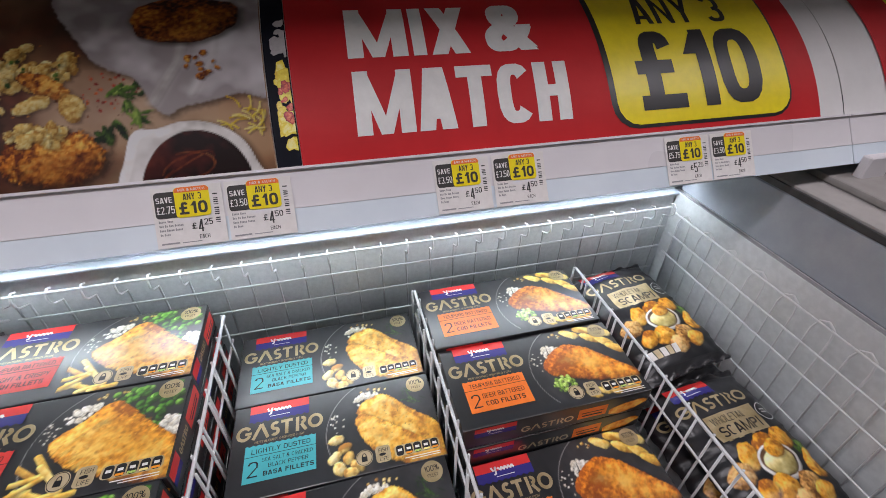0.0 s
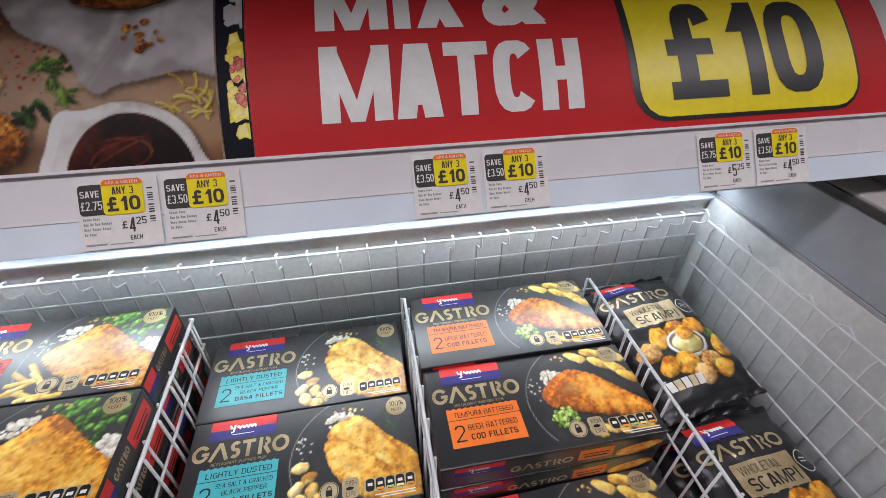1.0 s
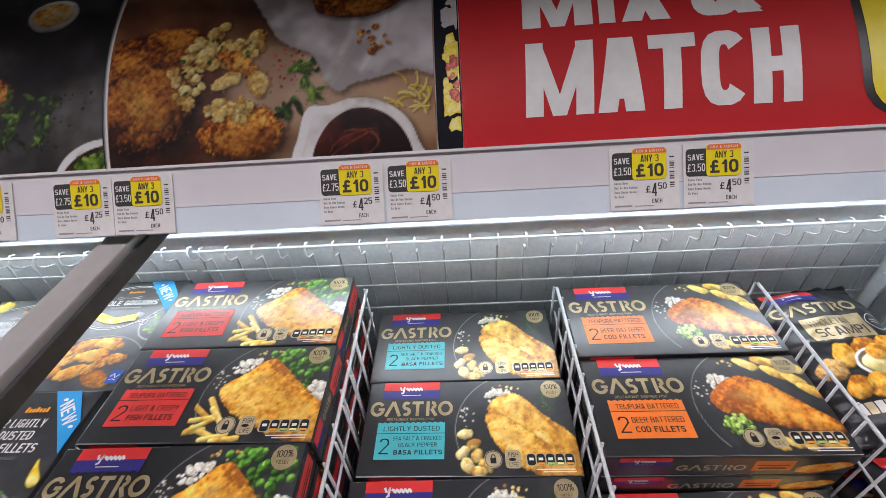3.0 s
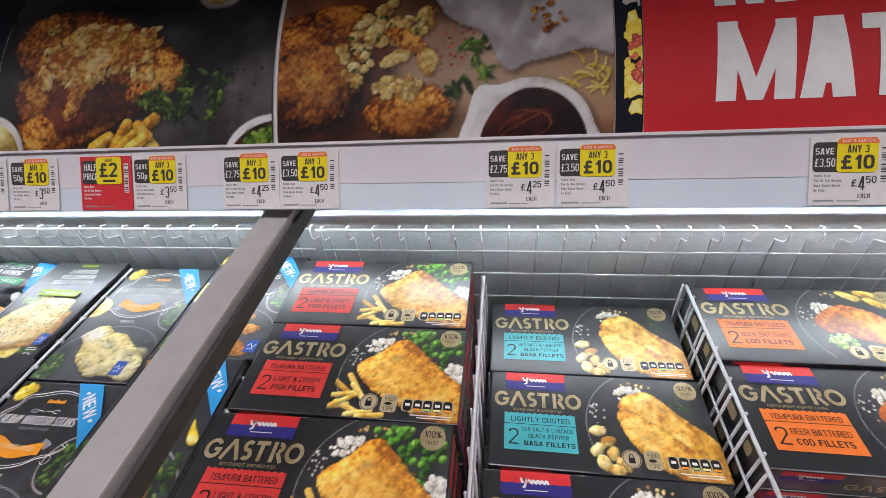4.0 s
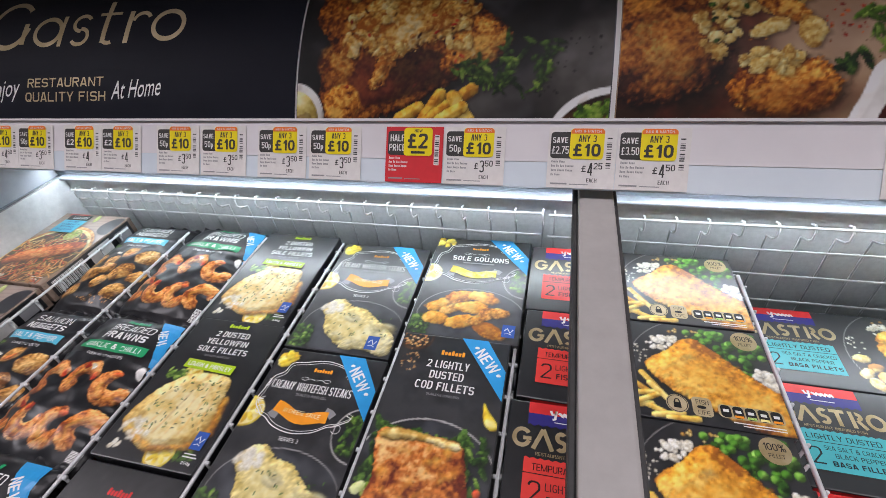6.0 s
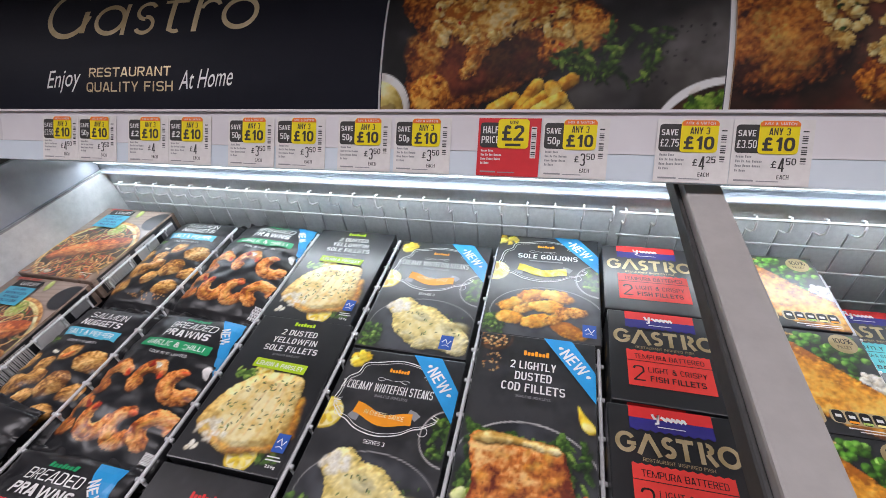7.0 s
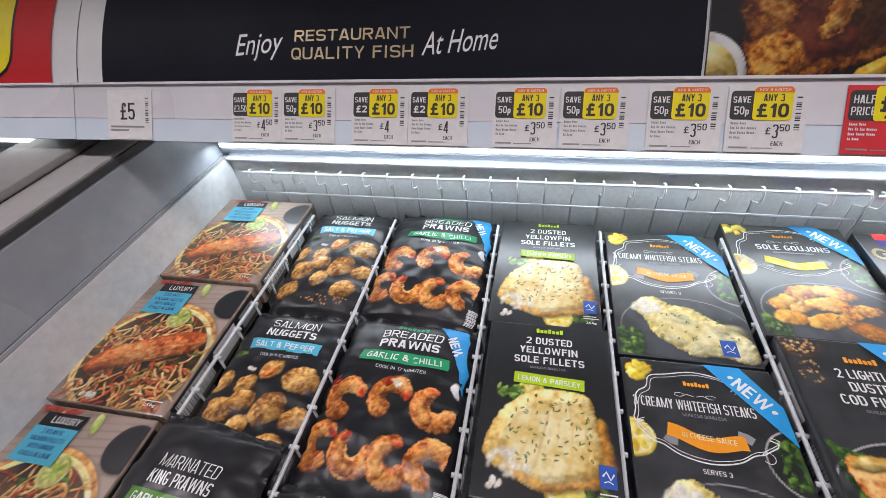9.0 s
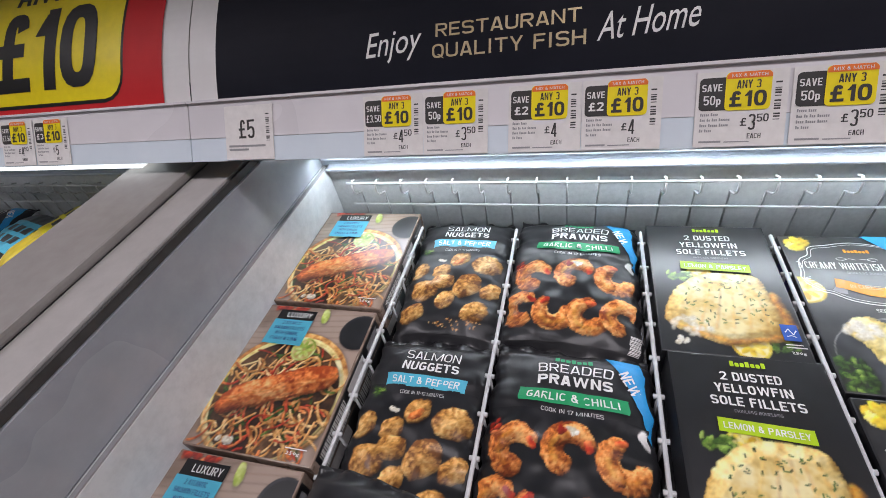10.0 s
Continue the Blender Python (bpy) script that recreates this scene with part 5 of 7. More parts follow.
def badges(ob, h):
    """Padlock badge, fish badge and the row of nutrition drops."""
    G = M["gold"]
    a = Lid(GW, GD)
    a.b(0.615, 0.155, 0.040, 0.040, G, h, wob=0.0)
    a.ring(a.X(0.615), a.Y(0.155), 0.0088, 0.0088, 0.0006, K_, h + 1)
    a.r(0.602, 0.115, 0.628, 0.165, K_, h + 1)
    a.ring(a.X(0.615), a.Y(0.165), 0.0026, 0.0042, 0.0010, K_, h + 1, 0, 180, 10)
    part("padlock_badge", a.place("padlock_badge", GT), ob, "round pale gold badge with padlock")
    a = Lid(GW, GD)
    a.rrect(a.X(0.668), a.Y(0.07), a.X(0.738), a.Y(0.24), 0.004, G, h)
    a.t("FISH", 0.683, 0.175, 0.727, 0.215, K_, h + 1, 0.0)
    a.b(0.700, 0.150, 0.016, 0.007, K_, h + 1, wob=0.0)
    a.t("LIFE", 0.685, 0.085, 0.725, 0.122, K_, h + 1, 0.0)
    part("fish_badge", a.place("fish_badge", GT), ob, "pale gold fish badge")
    a = Lid(GW, GD)
    a.rrect(a.X(0.757), a.Y(0.090), a.X(0.976), a.Y(0.205), 0.004, G, h - 0.4)
    for k in range(5):
        u = 0.765 + 0.042 * k
        a.rrect(a.X(u), a.Y(0.095), a.X(u + 0.036), a.Y(0.20), 0.003, K_, h)
        a.r(u + 0.008, 0.14, u + 0.028, 0.165, W_, h + 1)
        if k:
            a.r(u + 0.003, 0.100, u + 0.033, 0.120, M["amber" if k in (1, 4) else "mush" if k == 2 else "lemon"], h + 1)
    a.r(0.80, 0.055, 0.97, 0.064, W_, h)
    a.r(0.83, 0.034, 0.97, 0.042, W_, h)
    part("nutrition_panel", a.place("nutrition_panel", GT), ob, "row of small black nutrition drops")


GW, GD, GT = 0.238, 0.116, 0.037


def gastro(kind, label):
    """Black carton with a gold title, coloured label and a plate of fish."""
    ob = carton_body("fish_carton", GW, GD, GT, M["black_card"], label)
    r = seeds(len(kind) * 7 + 1)
    a = Lid(GW, GD)
    flag(a, a.X(0.075), a.X(0.365), a.Y(0.795), a.Y(0.995), 1)
    part("brand_block", a.place("brand_block", GT), ob, "red and navy block with white mark")
    a = Lid(GW, GD)
    word_shapes(a, a.X(0.02), a.X(0.43), a.Y(0.60), a.Y(0.765), M["gold"], 1)
    a.t("RESTAURANT INSPIRED FISH", 0.11, 0.552, 0.34, 0.578, M["gold"], 1, 0.01, res=1)
    part("gold_title", a.place("gold_title", GT), ob, "raised gold foil title shapes")
    a = Lid(GW, GD)
    lab, l1, l2, l3 = {"crisp": ("coral", "TEMPURA BATTERED", "LIGHT & CRISPY", "FISH FILLETS"), "basa": ("teal", "LIGHTLY DUSTED", "", "BASA FILLETS"), "cod": ("orange", "TEMPURA BATTERED", "BEER BATTERED", "COD FILLETS")}[kind]
    a.wavy(a.X(0.07), a.Y(0.16), a.X(0.395), a.Y(0.53), M[lab], 1, top=True, waves=12, amp=0.0007)
    a.t(l1, 0.10, 0.44, 0.37, 0.49, K_, 2, 0.01, res=1)
    a.r(0.07, 0.412, 0.395, 0.418, K_, 2)
    a.t("2", 0.09, 0.21, 0.135, 0.365, K_, 2, 0.0)
    if kind == "basa":
        a.t("SEA SALT & CRACKED", 0.15, 0.345, 0.38, 0.385, K_, 2, 0.01, res=1)
        a.t("BLACK PEPPER", 0.18, 0.28, 0.36, 0.32, K_, 2, 0.01, res=1)
        a.t(l3, 0.16, 0.205, 0.385, 0.25, K_, 2, 0.04, res=1)
    else:
        a.t(l2, 0.15, 0.305, 0.37, 0.36, K_, 2, 0.01, res=1)
        a.t(l3, 0.155, 0.215, 0.36, 0.27, K_, 2, 0.04, res=1)
    part("flavour_label", a.place("flavour_label", GT), ob, {"crisp": "coral red label with black writing", "basa": "turquoise label with black writing", "cod": "orange label with black writing"}[kind])
    P = Picture(0.44, 0.006, 0.997, 0.994, 0.0011, "card", GW, GD, 3 + len(kind))
    P.ell(0.80, 0.46, 0.34, 0.30, "plate", 0, 0.0, soft=0.004, shade=0.0)
    P.arc(0.80, 0.45, 0.355, 0.315, 0.0009, "white", 95, 215, alpha=0.35)
    P.some(16, 0.50, 0.60, 0.035, 0.06, 0.002, 0.006, "rice", rnd=r)
    P.some(9, 0.70, 0.91, 0.07, 0.02, 0.004, 0.009, "potato", rnd=r)
    if kind == "crisp":
        for k in range(90):
            u, v = r.uniform(0.70, 0.99), r.uniform(0.50, 0.95)
            if u + 0.9 * v > 1.30:
                P.ell(u, v, 0.0165, 0.0165, "pea", 0, 0.02, shade=0.9, shadow=0.0012)
        P.some(46, 0.955, 0.46, 0.045, 0.06, 0.008, 0.018, "rice", rnd=r, shadow=0.001)
        P.some(60, 0.625, 0.73, 0.10, 0.055, 0.007, 0.016, "rice", rnd=r, shadow=0.001)
        P.shape(smooth_outline([(0.515, 0.52), (0.59, 0.66), (0.70, 0.85), (0.77, 0.78), (0.87, 0.58), (0.96, 0.42), (1.02, 0.30), (1.02, 0.00), (0.86, 0.03), (0.68, 0.20), (0.57, 0.34)], 5), "golden", 0.0016, shadow=0.004, size=0.014)
        P.shape([(0.60, 0.55), (0.70, 0.76), (0.84, 0.52), (0.95, 0.34), (0.93, 0.16), (0.74, 0.33)], "fillet", 0.004, soft=0.006, shade=0.25, alpha=0.35)
        P.some(26, 0.76, 0.44, 0.17, 0.12, 0.004, 0.010, "crumb", rnd=r, soft=0.001, alpha=0.5)
        for u, v, rot in ((0.47, 0.30, -0.6), (0.53, 0.33, -0.9), (0.50, 0.22, 0.15), (0.56, 0.24, -0.8), (0.47, 0.10, 0.2), (0.52, 0.10, -0.4), (0.58, 0.05, 0.2), (0.50, 0.16, 0.5), (0.63, 0.03, 0.1)):
            P.line([(u - 0.052 * math.cos(rot), v - 0.11 * math.sin(rot)), (u + 0.052 * math.cos(rot), v + 0.11 * math.sin(rot))], 0.0058, "chip", shadow=0.0015)
    elif kind == "basa":
        P.some(46, 0.66, 0.80, 0.07, 0.045, 0.007, 0.016, "rice", rnd=r, shadow=0.001)
        P.leaves(14, 0.90, 0.74, 0.05, 0.10, 0.022, "leaf", 0.2, r, 1.6, 3.0)
        P.shape(smooth_outline([(0.60, 0.66), (0.66, 0.80), (0.76, 0.83), (0.86, 0.62), (1.0, 0.34), (1.02, 0.06), (0.90, 0.14), (0.70, 0.46)], 5), "fillet", 0.0016, shadow=0.004, size=0.010)
        P.shape(smooth_outline([(0.59, 0.54), (0.63, 0.64), (0.74, 0.50), (0.90, 0.24), (1.0, 0.04), (0.95, -0.02), (0.80, 0.02), (0.66, 0.22)], 5), "fillet", 0.0016, shadow=0.003, size=0.010)
        for u, v, q2 in ((0.70, 0.40, 0.08), (0.84, 0.18, 0.09), (0.78, 0.66, 0.06), (0.93, 0.36, 0.06)):
            P.ell(u, v, q2, q2 * 0.4, "golden", -0.7, 0.25, soft=0.004, shade=0.3, alpha=0.7)
        P.some(60, 0.80, 0.38, 0.17, 0.16, 0.0012, 0.003, "sauce", rnd=r, shade=0.0, alpha=0.8)
        for k, (u, v) in enumerate(((0.49, 0.40), (0.53, 0.30), (0.48, 0.22), (0.545, 0.19), (0.50, 0.10), (0.58, 0.10), (0.55, 0.04))):
            P.ell(u, v, 0.036, 0.026, "potato", 0.5 * k, 0.12, shadow=0.002)
    else:
        P.some(34, 0.60, 0.71, 0.055, 0.035, 0.007, 0.016, "rice", rnd=r, shadow=0.001)
        for u, v, rot in ((0.76, 0.90, -0.5), (0.85, 0.93, -0.3), (0.86, 0.80, -0.7), (0.93, 0.72, -0.8), (0.95, 0.86, -0.6), (0.97, 0.60, -0.7)):
            P.ell(u, v, 0.056, 0.026, "chip", rot, 0.1, shadow=0.002)
        P.shape(smooth_outline([(0.525, 0.55), (0.59, 0.68), (0.69, 0.77), (0.80, 0.68), (0.92, 0.44), (1.0, 0.26), (0.96, 0.18), (0.78, 0.24), (0.62, 0.34), (0.54, 0.42)], 5), "batter", 0.0014, shadow=0.004, size=0.012)
        P.shape([(0.60, 0.56), (0.70, 0.68), (0.82, 0.52), (0.90, 0.36), (0.76, 0.38)], "fillet", 0.004, soft=0.005, shade=0.2, alpha=0.25)
        P.some(44, 0.585, 0.27, 0.06, 0.05, 0.007, 0.015, "mush", rnd=r, shadow=0.001)
        for k in range(5):
            P.ell(0.70 + 0.055 * k, 0.09 + 0.02 * (k % 2), 0.04, 0.018, "chip", -0.5, 0.12, shadow=0.002)
    part("food_picture", P.on_lid(GT), ob, {"crisp": "printed battered fillet with chips and peas", "basa": "printed dusted fillets with potatoes", "cod": "printed battered cod with crushed peas"}[kind])
    a = Lid(GW, GD)
    a.b(0.925, 0.88, 0.050, 0.050, M["gold"], 1.5, wob=0.0)
    a.t("100%", 0.89, 0.88, 0.96, 0.935, K_, 2.5, 0.02, res=1)
    a.t("FILLET", 0.90, 0.825, 0.95, 0.855, K_, 2.5, 0.01, res=1)
    part("round_badge", a.place("round_badge", GT), ob, "round pale gold badge")
    badges(ob, 1.5)
    side_prints(ob, kind)
    return ob


def side_prints(ob, kind):
    """Printing on the front edge and both ends."""
    lab = {"crisp": "coral", "basa": "teal", "cod": "orange"}[kind]
    a = Art()
    a.rect(-0.112, 0.003, 0.116, GT - 0.003, M["black_card"], 0)
    flag(a, -0.105, -0.055, 0.0195, 0.036, 1)
    word_shapes(a, -0.048, 0.018, 0.010, 0.021, M["gold"], 1)
    a.rect(0.024, 0.009, 0.062, 0.028, M[lab], 1, 0.0)
    a.rect(0.028, 0.019, 0.058, 0.0205, K_, 2)
    a.rect(0.030, 0.013, 0.056, 0.0155, K_, 2)
    a.blob(0.090, 0.014, 0.024, 0.010, M["batter"], 1, 0.2, 0.15, 4)
    a.clip(-GW / 2, 0.001, GW / 2, GT - 0.001)
    part("front_print", a.mesh("front_print", lambda x, y, h: (x, -GD / 2 - 0.0003 - h * LAYER, y)), ob)
    a = Art()
    a.rect(-0.0555, 0.003, 0.0545, GT - 0.003, M["black_card"], 0)
    a.rect(-0.055, 0.020, -0.030, 0.034, M["red"], 1)
    a.rect(-0.055, 0.012, -0.030, 0.020, M["navy"], 1)
    word_shapes(a, -0.026, 0.004, 0.018, 0.027, M["gold"], 1)
    a.rect(0.008, 0.010, 0.052, 0.030, M[lab], 1)
    a.rect(0.013, 0.019, 0.047, 0.0205, K_, 2)
    a.rect(0.016, 0.014, 0.044, 0.0160, K_, 2)
    part("end_print", a.mesh("end_print", lambda x, y, h: (GW / 2 + 0.0003 + h * LAYER, x, y)), ob)
    a = Art()
    a.rect(-0.0545, 0.003, 0.0545, GT - 0.003, M["black_card"], 0)
    a.rrect(-0.02, 0.012, -0.002, 0.027, 0.003, M["gold"], 1)
    a.rrect(0.024, 0.012, 0.036, 0.027, 0.003, M["gold"], 1)
    for k in range(4):
        a.rect(-0.05, 0.012 + 0.005 * k, -0.026, 0.0135 + 0.005 * k, M["grey"], 1)
    part("end_print", a.mesh("end_print", lambda x, y, h: (-GW / 2 - 0.0003 - h * LAYER, -x, y)), ob)


def stacked(kind, label):
    ob = carton_body("fish_carton", GW, GD, GT, M["black_card"], label)
    side_prints(ob, kind)
    return ob


def stand(ob, x, y, ztop, t, turn=0.0, tilt=0.0, lean=0.0):
    ob.matrix_basis = pose(x, y, ztop - t, tilt, lean, turn)
    return ob


COLUMNS = {
    "crisp": (-0.308, 0.966, "black carton of battered fish fillets with coral red label"),
    "basa": (-0.044, 0.889, "black carton of dusted basa fillets with turquoise label"),
    "cod": (0.2105, 0.928, "black carton of battered cod fillets with orange label"),
}
for kind, (cx, ztop, label) in COLUMNS.items():
    top = gastro(kind, label)
    under = stacked(kind, label.replace("black", "stacked black"))
    first, first_u = True, True
    for row, y in enumerate((0.4675, 0.350, 0.232, 0.114, -0.004)):
        drop = 0
        if kind == "cod" and row >= 2:
            drop = 2
        dx, turn = (0.0, 0.002, -0.002, 0.001, 0)[row], (0.0, -0.4, 0.5, 0.2, 0)[row]
        m = pose(cx + dx, y, ztop - (0.0045 if kind == "cod" and row == 1 else 0.0) - GT * (drop + 1) - 0.0008 * drop, 0, 0, turn)
        if first:
            top.matrix_basis = m
            first = False
        else:
            copy_thing(top, m)
        for k in range(drop + 1, 6):
            m2 = pose(cx + dx + 0.0015 * ((k * 7 + row * 3) % 3 - 1), y, ztop - (GT + 0.0008) * (k + 1) + (0.0 if k == 0 else 0.0), 0, 0, turn + 0.5 * ((k + row) % 3 - 1))
            if kind == "cod" and row == 1:
                m2.translation.z -= 0.0045
            if first_u:
                under.matrix_basis = m2
                first_u = False
            else:
                copy_thing(under, m2)

# ---- portrait cartons ----
PW, PD, PT = 0.122, 0.183, 0.040


def ribbon_new(a, h=6):
    a.p([(0.56, 0.998), (0.80, 0.998), (0.998, 0.80), (0.998, 0.62)], M["sky"], h)
    ang = -math.atan2(0.18 * 1.5 * 1.5, 0.22)
    cx, cy = a.X(0.825), a.Y(0.855)
    a.text("NEW", cx - 0.0165, cy - 0.0065, cx + 0.0165, cy + 0.0065, W_, h + 1, 0.05, rot=-0.86)
    for s in (-1, 1):
        a.blob(cx + s * 0.021 * 0.652, cy - s * 0.021 * 0.758, 0.0022, 0.0022, W_, h + 1, 0, 0.3, 3, 10)


def brand_bar(a, u0, v0, u1, v1, m, h=2):
    """A short coloured word-mark drawn as plain pieces."""
    n = 7
    for k in range(n):
        x0, x1 = u0 + (u1 - u0) * (k + 0.08) / n, u0 + (u1 - u0) * (k + 0.86) / n
        top = v1 if k in (0, 3, 6) else v0 + 0.72 * (v1 - v0)
        a.rrect(a.X(x0), a.Y(v0), a.X(x1), a.Y(top), 0.0008, m, h)


def cert(a, u, v, h=7):
    a.r(u - 0.055, v - 0.050, u + 0.055, v + 0.050, M["blue"], h)
    a.s([(u - 0.035, v), (u - 0.01, v + 0.022), (u + 0.015, v - 0.012), (u + 0.04, v + 0.015)], 0.0014, W_, h + 1)
    a.s([(u - 0.03, v - 0.025), (u, v - 0.018), (u + 0.03, v - 0.028)], 0.0008, W_, h + 1)


def swirl_frame(a, h=2):
    c = [(0.10, 0.66), (0.06, 0.72), (0.08, 0.80), (0.15, 0.84), (0.18, 0.90), (0.30, 0.92), (0.48, 0.945), (0.66, 0.92), (0.70, 0.86)]
    for off, w in ((0.0, 0.0011), (0.018, 0.0006)):
        a.s([(u + off, v - off * 0.8) for u, v in smooth_outline(c, 4)[:33]], w, W_, h)
    c = [(0.10, 0.66), (0.13, 0.58), (0.20, 0.56), (0.30, 0.52), (0.46, 0.50), (0.62, 0.52), (0.72, 0.56), (0.80, 0.58), (0.84, 0.64)]
    for off, w in ((0.0, 0.0011), (0.018, 0.0006)):
        a.s([(u + off * 0.4, v + off * 0.8) for u, v in smooth_outline(c, 4)[:33]], w, W_, h)
    for u, v, q in ((0.36, 0.815, 1), (0.56, 0.815, -1)):
        a.ring(a.X(u), a.Y(v), 0.0045, 0.0022, 0.0005, W_, h, 0, 300, 14)
        a.s([(u, v - 0.012), (u + 0.05 * q, v + 0.004), (u + 0.09 * q, v - 0.004)], 0.0005, W_, h)
    a.ring(a.X(0.12), a.Y(0.60), 0.005, 0.005, 0.0006, W_, h, 30, 330, 16)
    a.ring(a.X(0.80), a.Y(0.56), 0.005, 0.005, 0.0006, W_, h, 210, 510, 16)


def wave_ribbon(a, m, h=4):
    q = [(0.24 + 0.46 * k / 10, 0.615 + 0.020 * math.cos(k * 0.62) - 0.0025 * k) for k in range(11)]
    a.s(q, 0.0125, m, h)
    a.s([(0.22, 0.60), (0.25, 0.585), (0.29, 0.58)], 0.008, M["grey"], h - 0.5)
    a.s([(0.66, 0.645), (0.71, 0.635), (0.74, 0.62)], 0.008, M["grey"], h - 0.5)



def yellowfin():
    ob = carton_body("fish_carton", PW, PD, PT, M["black_card"], "black carton of dusted sole fillets with lime green strip")
    r = seeds(31)
    a = Lid(PW, PD)
    brand_bar(a, 0.40, 0.935, 0.63, 0.965, M["lime"])
    part("brand_mark", a.place("brand_mark", PT), ob, "lime green mark")
    a = Lid(PW, PD)
    a.t("2 DUSTED", 0.32, 0.855, 0.70, 0.900, W_, 2, 0.05)
    a.t("YELLOWFIN", 0.27, 0.790, 0.74, 0.835, W_, 2, 0.05)
    a.t("SOLE FILLETS", 0.23, 0.725, 0.79, 0.770, W_, 2, 0.05)
    a.t("SKINLESS BONELESS", 0.36, 0.692, 0.64, 0.706, M["grey"], 2, 0.02, res=1)
    part("lettering", a.place("lettering", PT), ob, "bold white capitals")
    a = Lid(PW, PD)
    a.r(0.24, 0.585, 0.78, 0.650, M["lime"], 8, -0.04)
    a.t("LEMON & PARSLEY", 0.27, 0.602, 0.75, 0.632, W_, 9, 0.04, rot=-0.04)
    part("flavour_label", a.place("flavour_label", PT), ob, "lime green strip")
    P = Picture(0.03, 0.008, 0.985, 0.62, 0.0011, "card", PW, PD, 31)
    P.wedge(0.38, 0.545, 0.11)
    P.leaves(16, 0.22, 0.535, 0.09, 0.035, 0.045, "sprig", 0.45, r, shadow=0.001)
    P.leaves(16, 0.82, 0.12, 0.10, 0.06, 0.045, "sprig", 0.45, r, shadow=0.001)
    P.wedge(0.62, 0.075, 0.13)
    P.shape(smooth_outline([(0.06, 0.25), (0.14, 0.40), (0.28, 0.51), (0.45, 0.570), (0.64, 0.575), (0.80, 0.555), (0.86, 0.42), (0.93, 0.22), (0.86, 0.12), (0.68, 0.10), (0.45, 0.07), (0.26, 0.12), (0.10, 0.17)], 5), "dusted", 0.0014, shadow=0.004, size=0.012)
    P.line([(0.12, 0.19), (0.30, 0.13), (0.50, 0.085), (0.72, 0.115), (0.90, 0.15)], 0.006, "golden", soft=0.003, rough=0.0015, alpha=0.7)
    P.line([(0.88, 0.42), (0.93, 0.22)], 0.007, "golden", soft=0.003, rough=0.0015, alpha=0.7)
    P.some(24, 0.25, 0.18, 0.16, 0.09, 0.016, 0.034, "rice", 0.5, r, soft=0.0014, alpha=0.75)
    for k in range(5):
        P.line([(0.30 + 0.12 * k, 0.16 + 0.01 * k), (0.38 + 0.10 * k, 0.34), (0.46 + 0.07 * k, 0.50)], 0.0025, "golden", soft=0.0016, rough=0.0008, alpha=0.35)
    for k in range(80):
        u, v, g = r.uniform(0.20, 0.84), r.uniform(0.18, 0.54), r.uniform(0, 3)
        P.line([(u, v), (u + 0.022 * math.cos(g), v + 0.014 * math.sin(g))], 0.0012, "leaf", shade=0.0)
    P.some(7, 0.15, 0.08, 0.06, 0.03, 0.012, 0.026, "rice", rnd=r)
    part("food_picture", P.on_lid(PT), ob, "printed pale dusted fillet with herbs")
    a = Lid(PW, PD)
    cert(a, 0.90, 0.17)
    a.t("250g", 0.86, 0.035, 0.95, 0.055, W_, 8, 0.03, res=1)
    a.r(0.84, 0.075, 0.97, 0.082, W_, 8)
    a.r(0.84, 0.092, 0.95, 0.098, W_, 8)
    part("small_print", a.place("small_print", PT), ob, "blue square mark and small white print")
    return ob


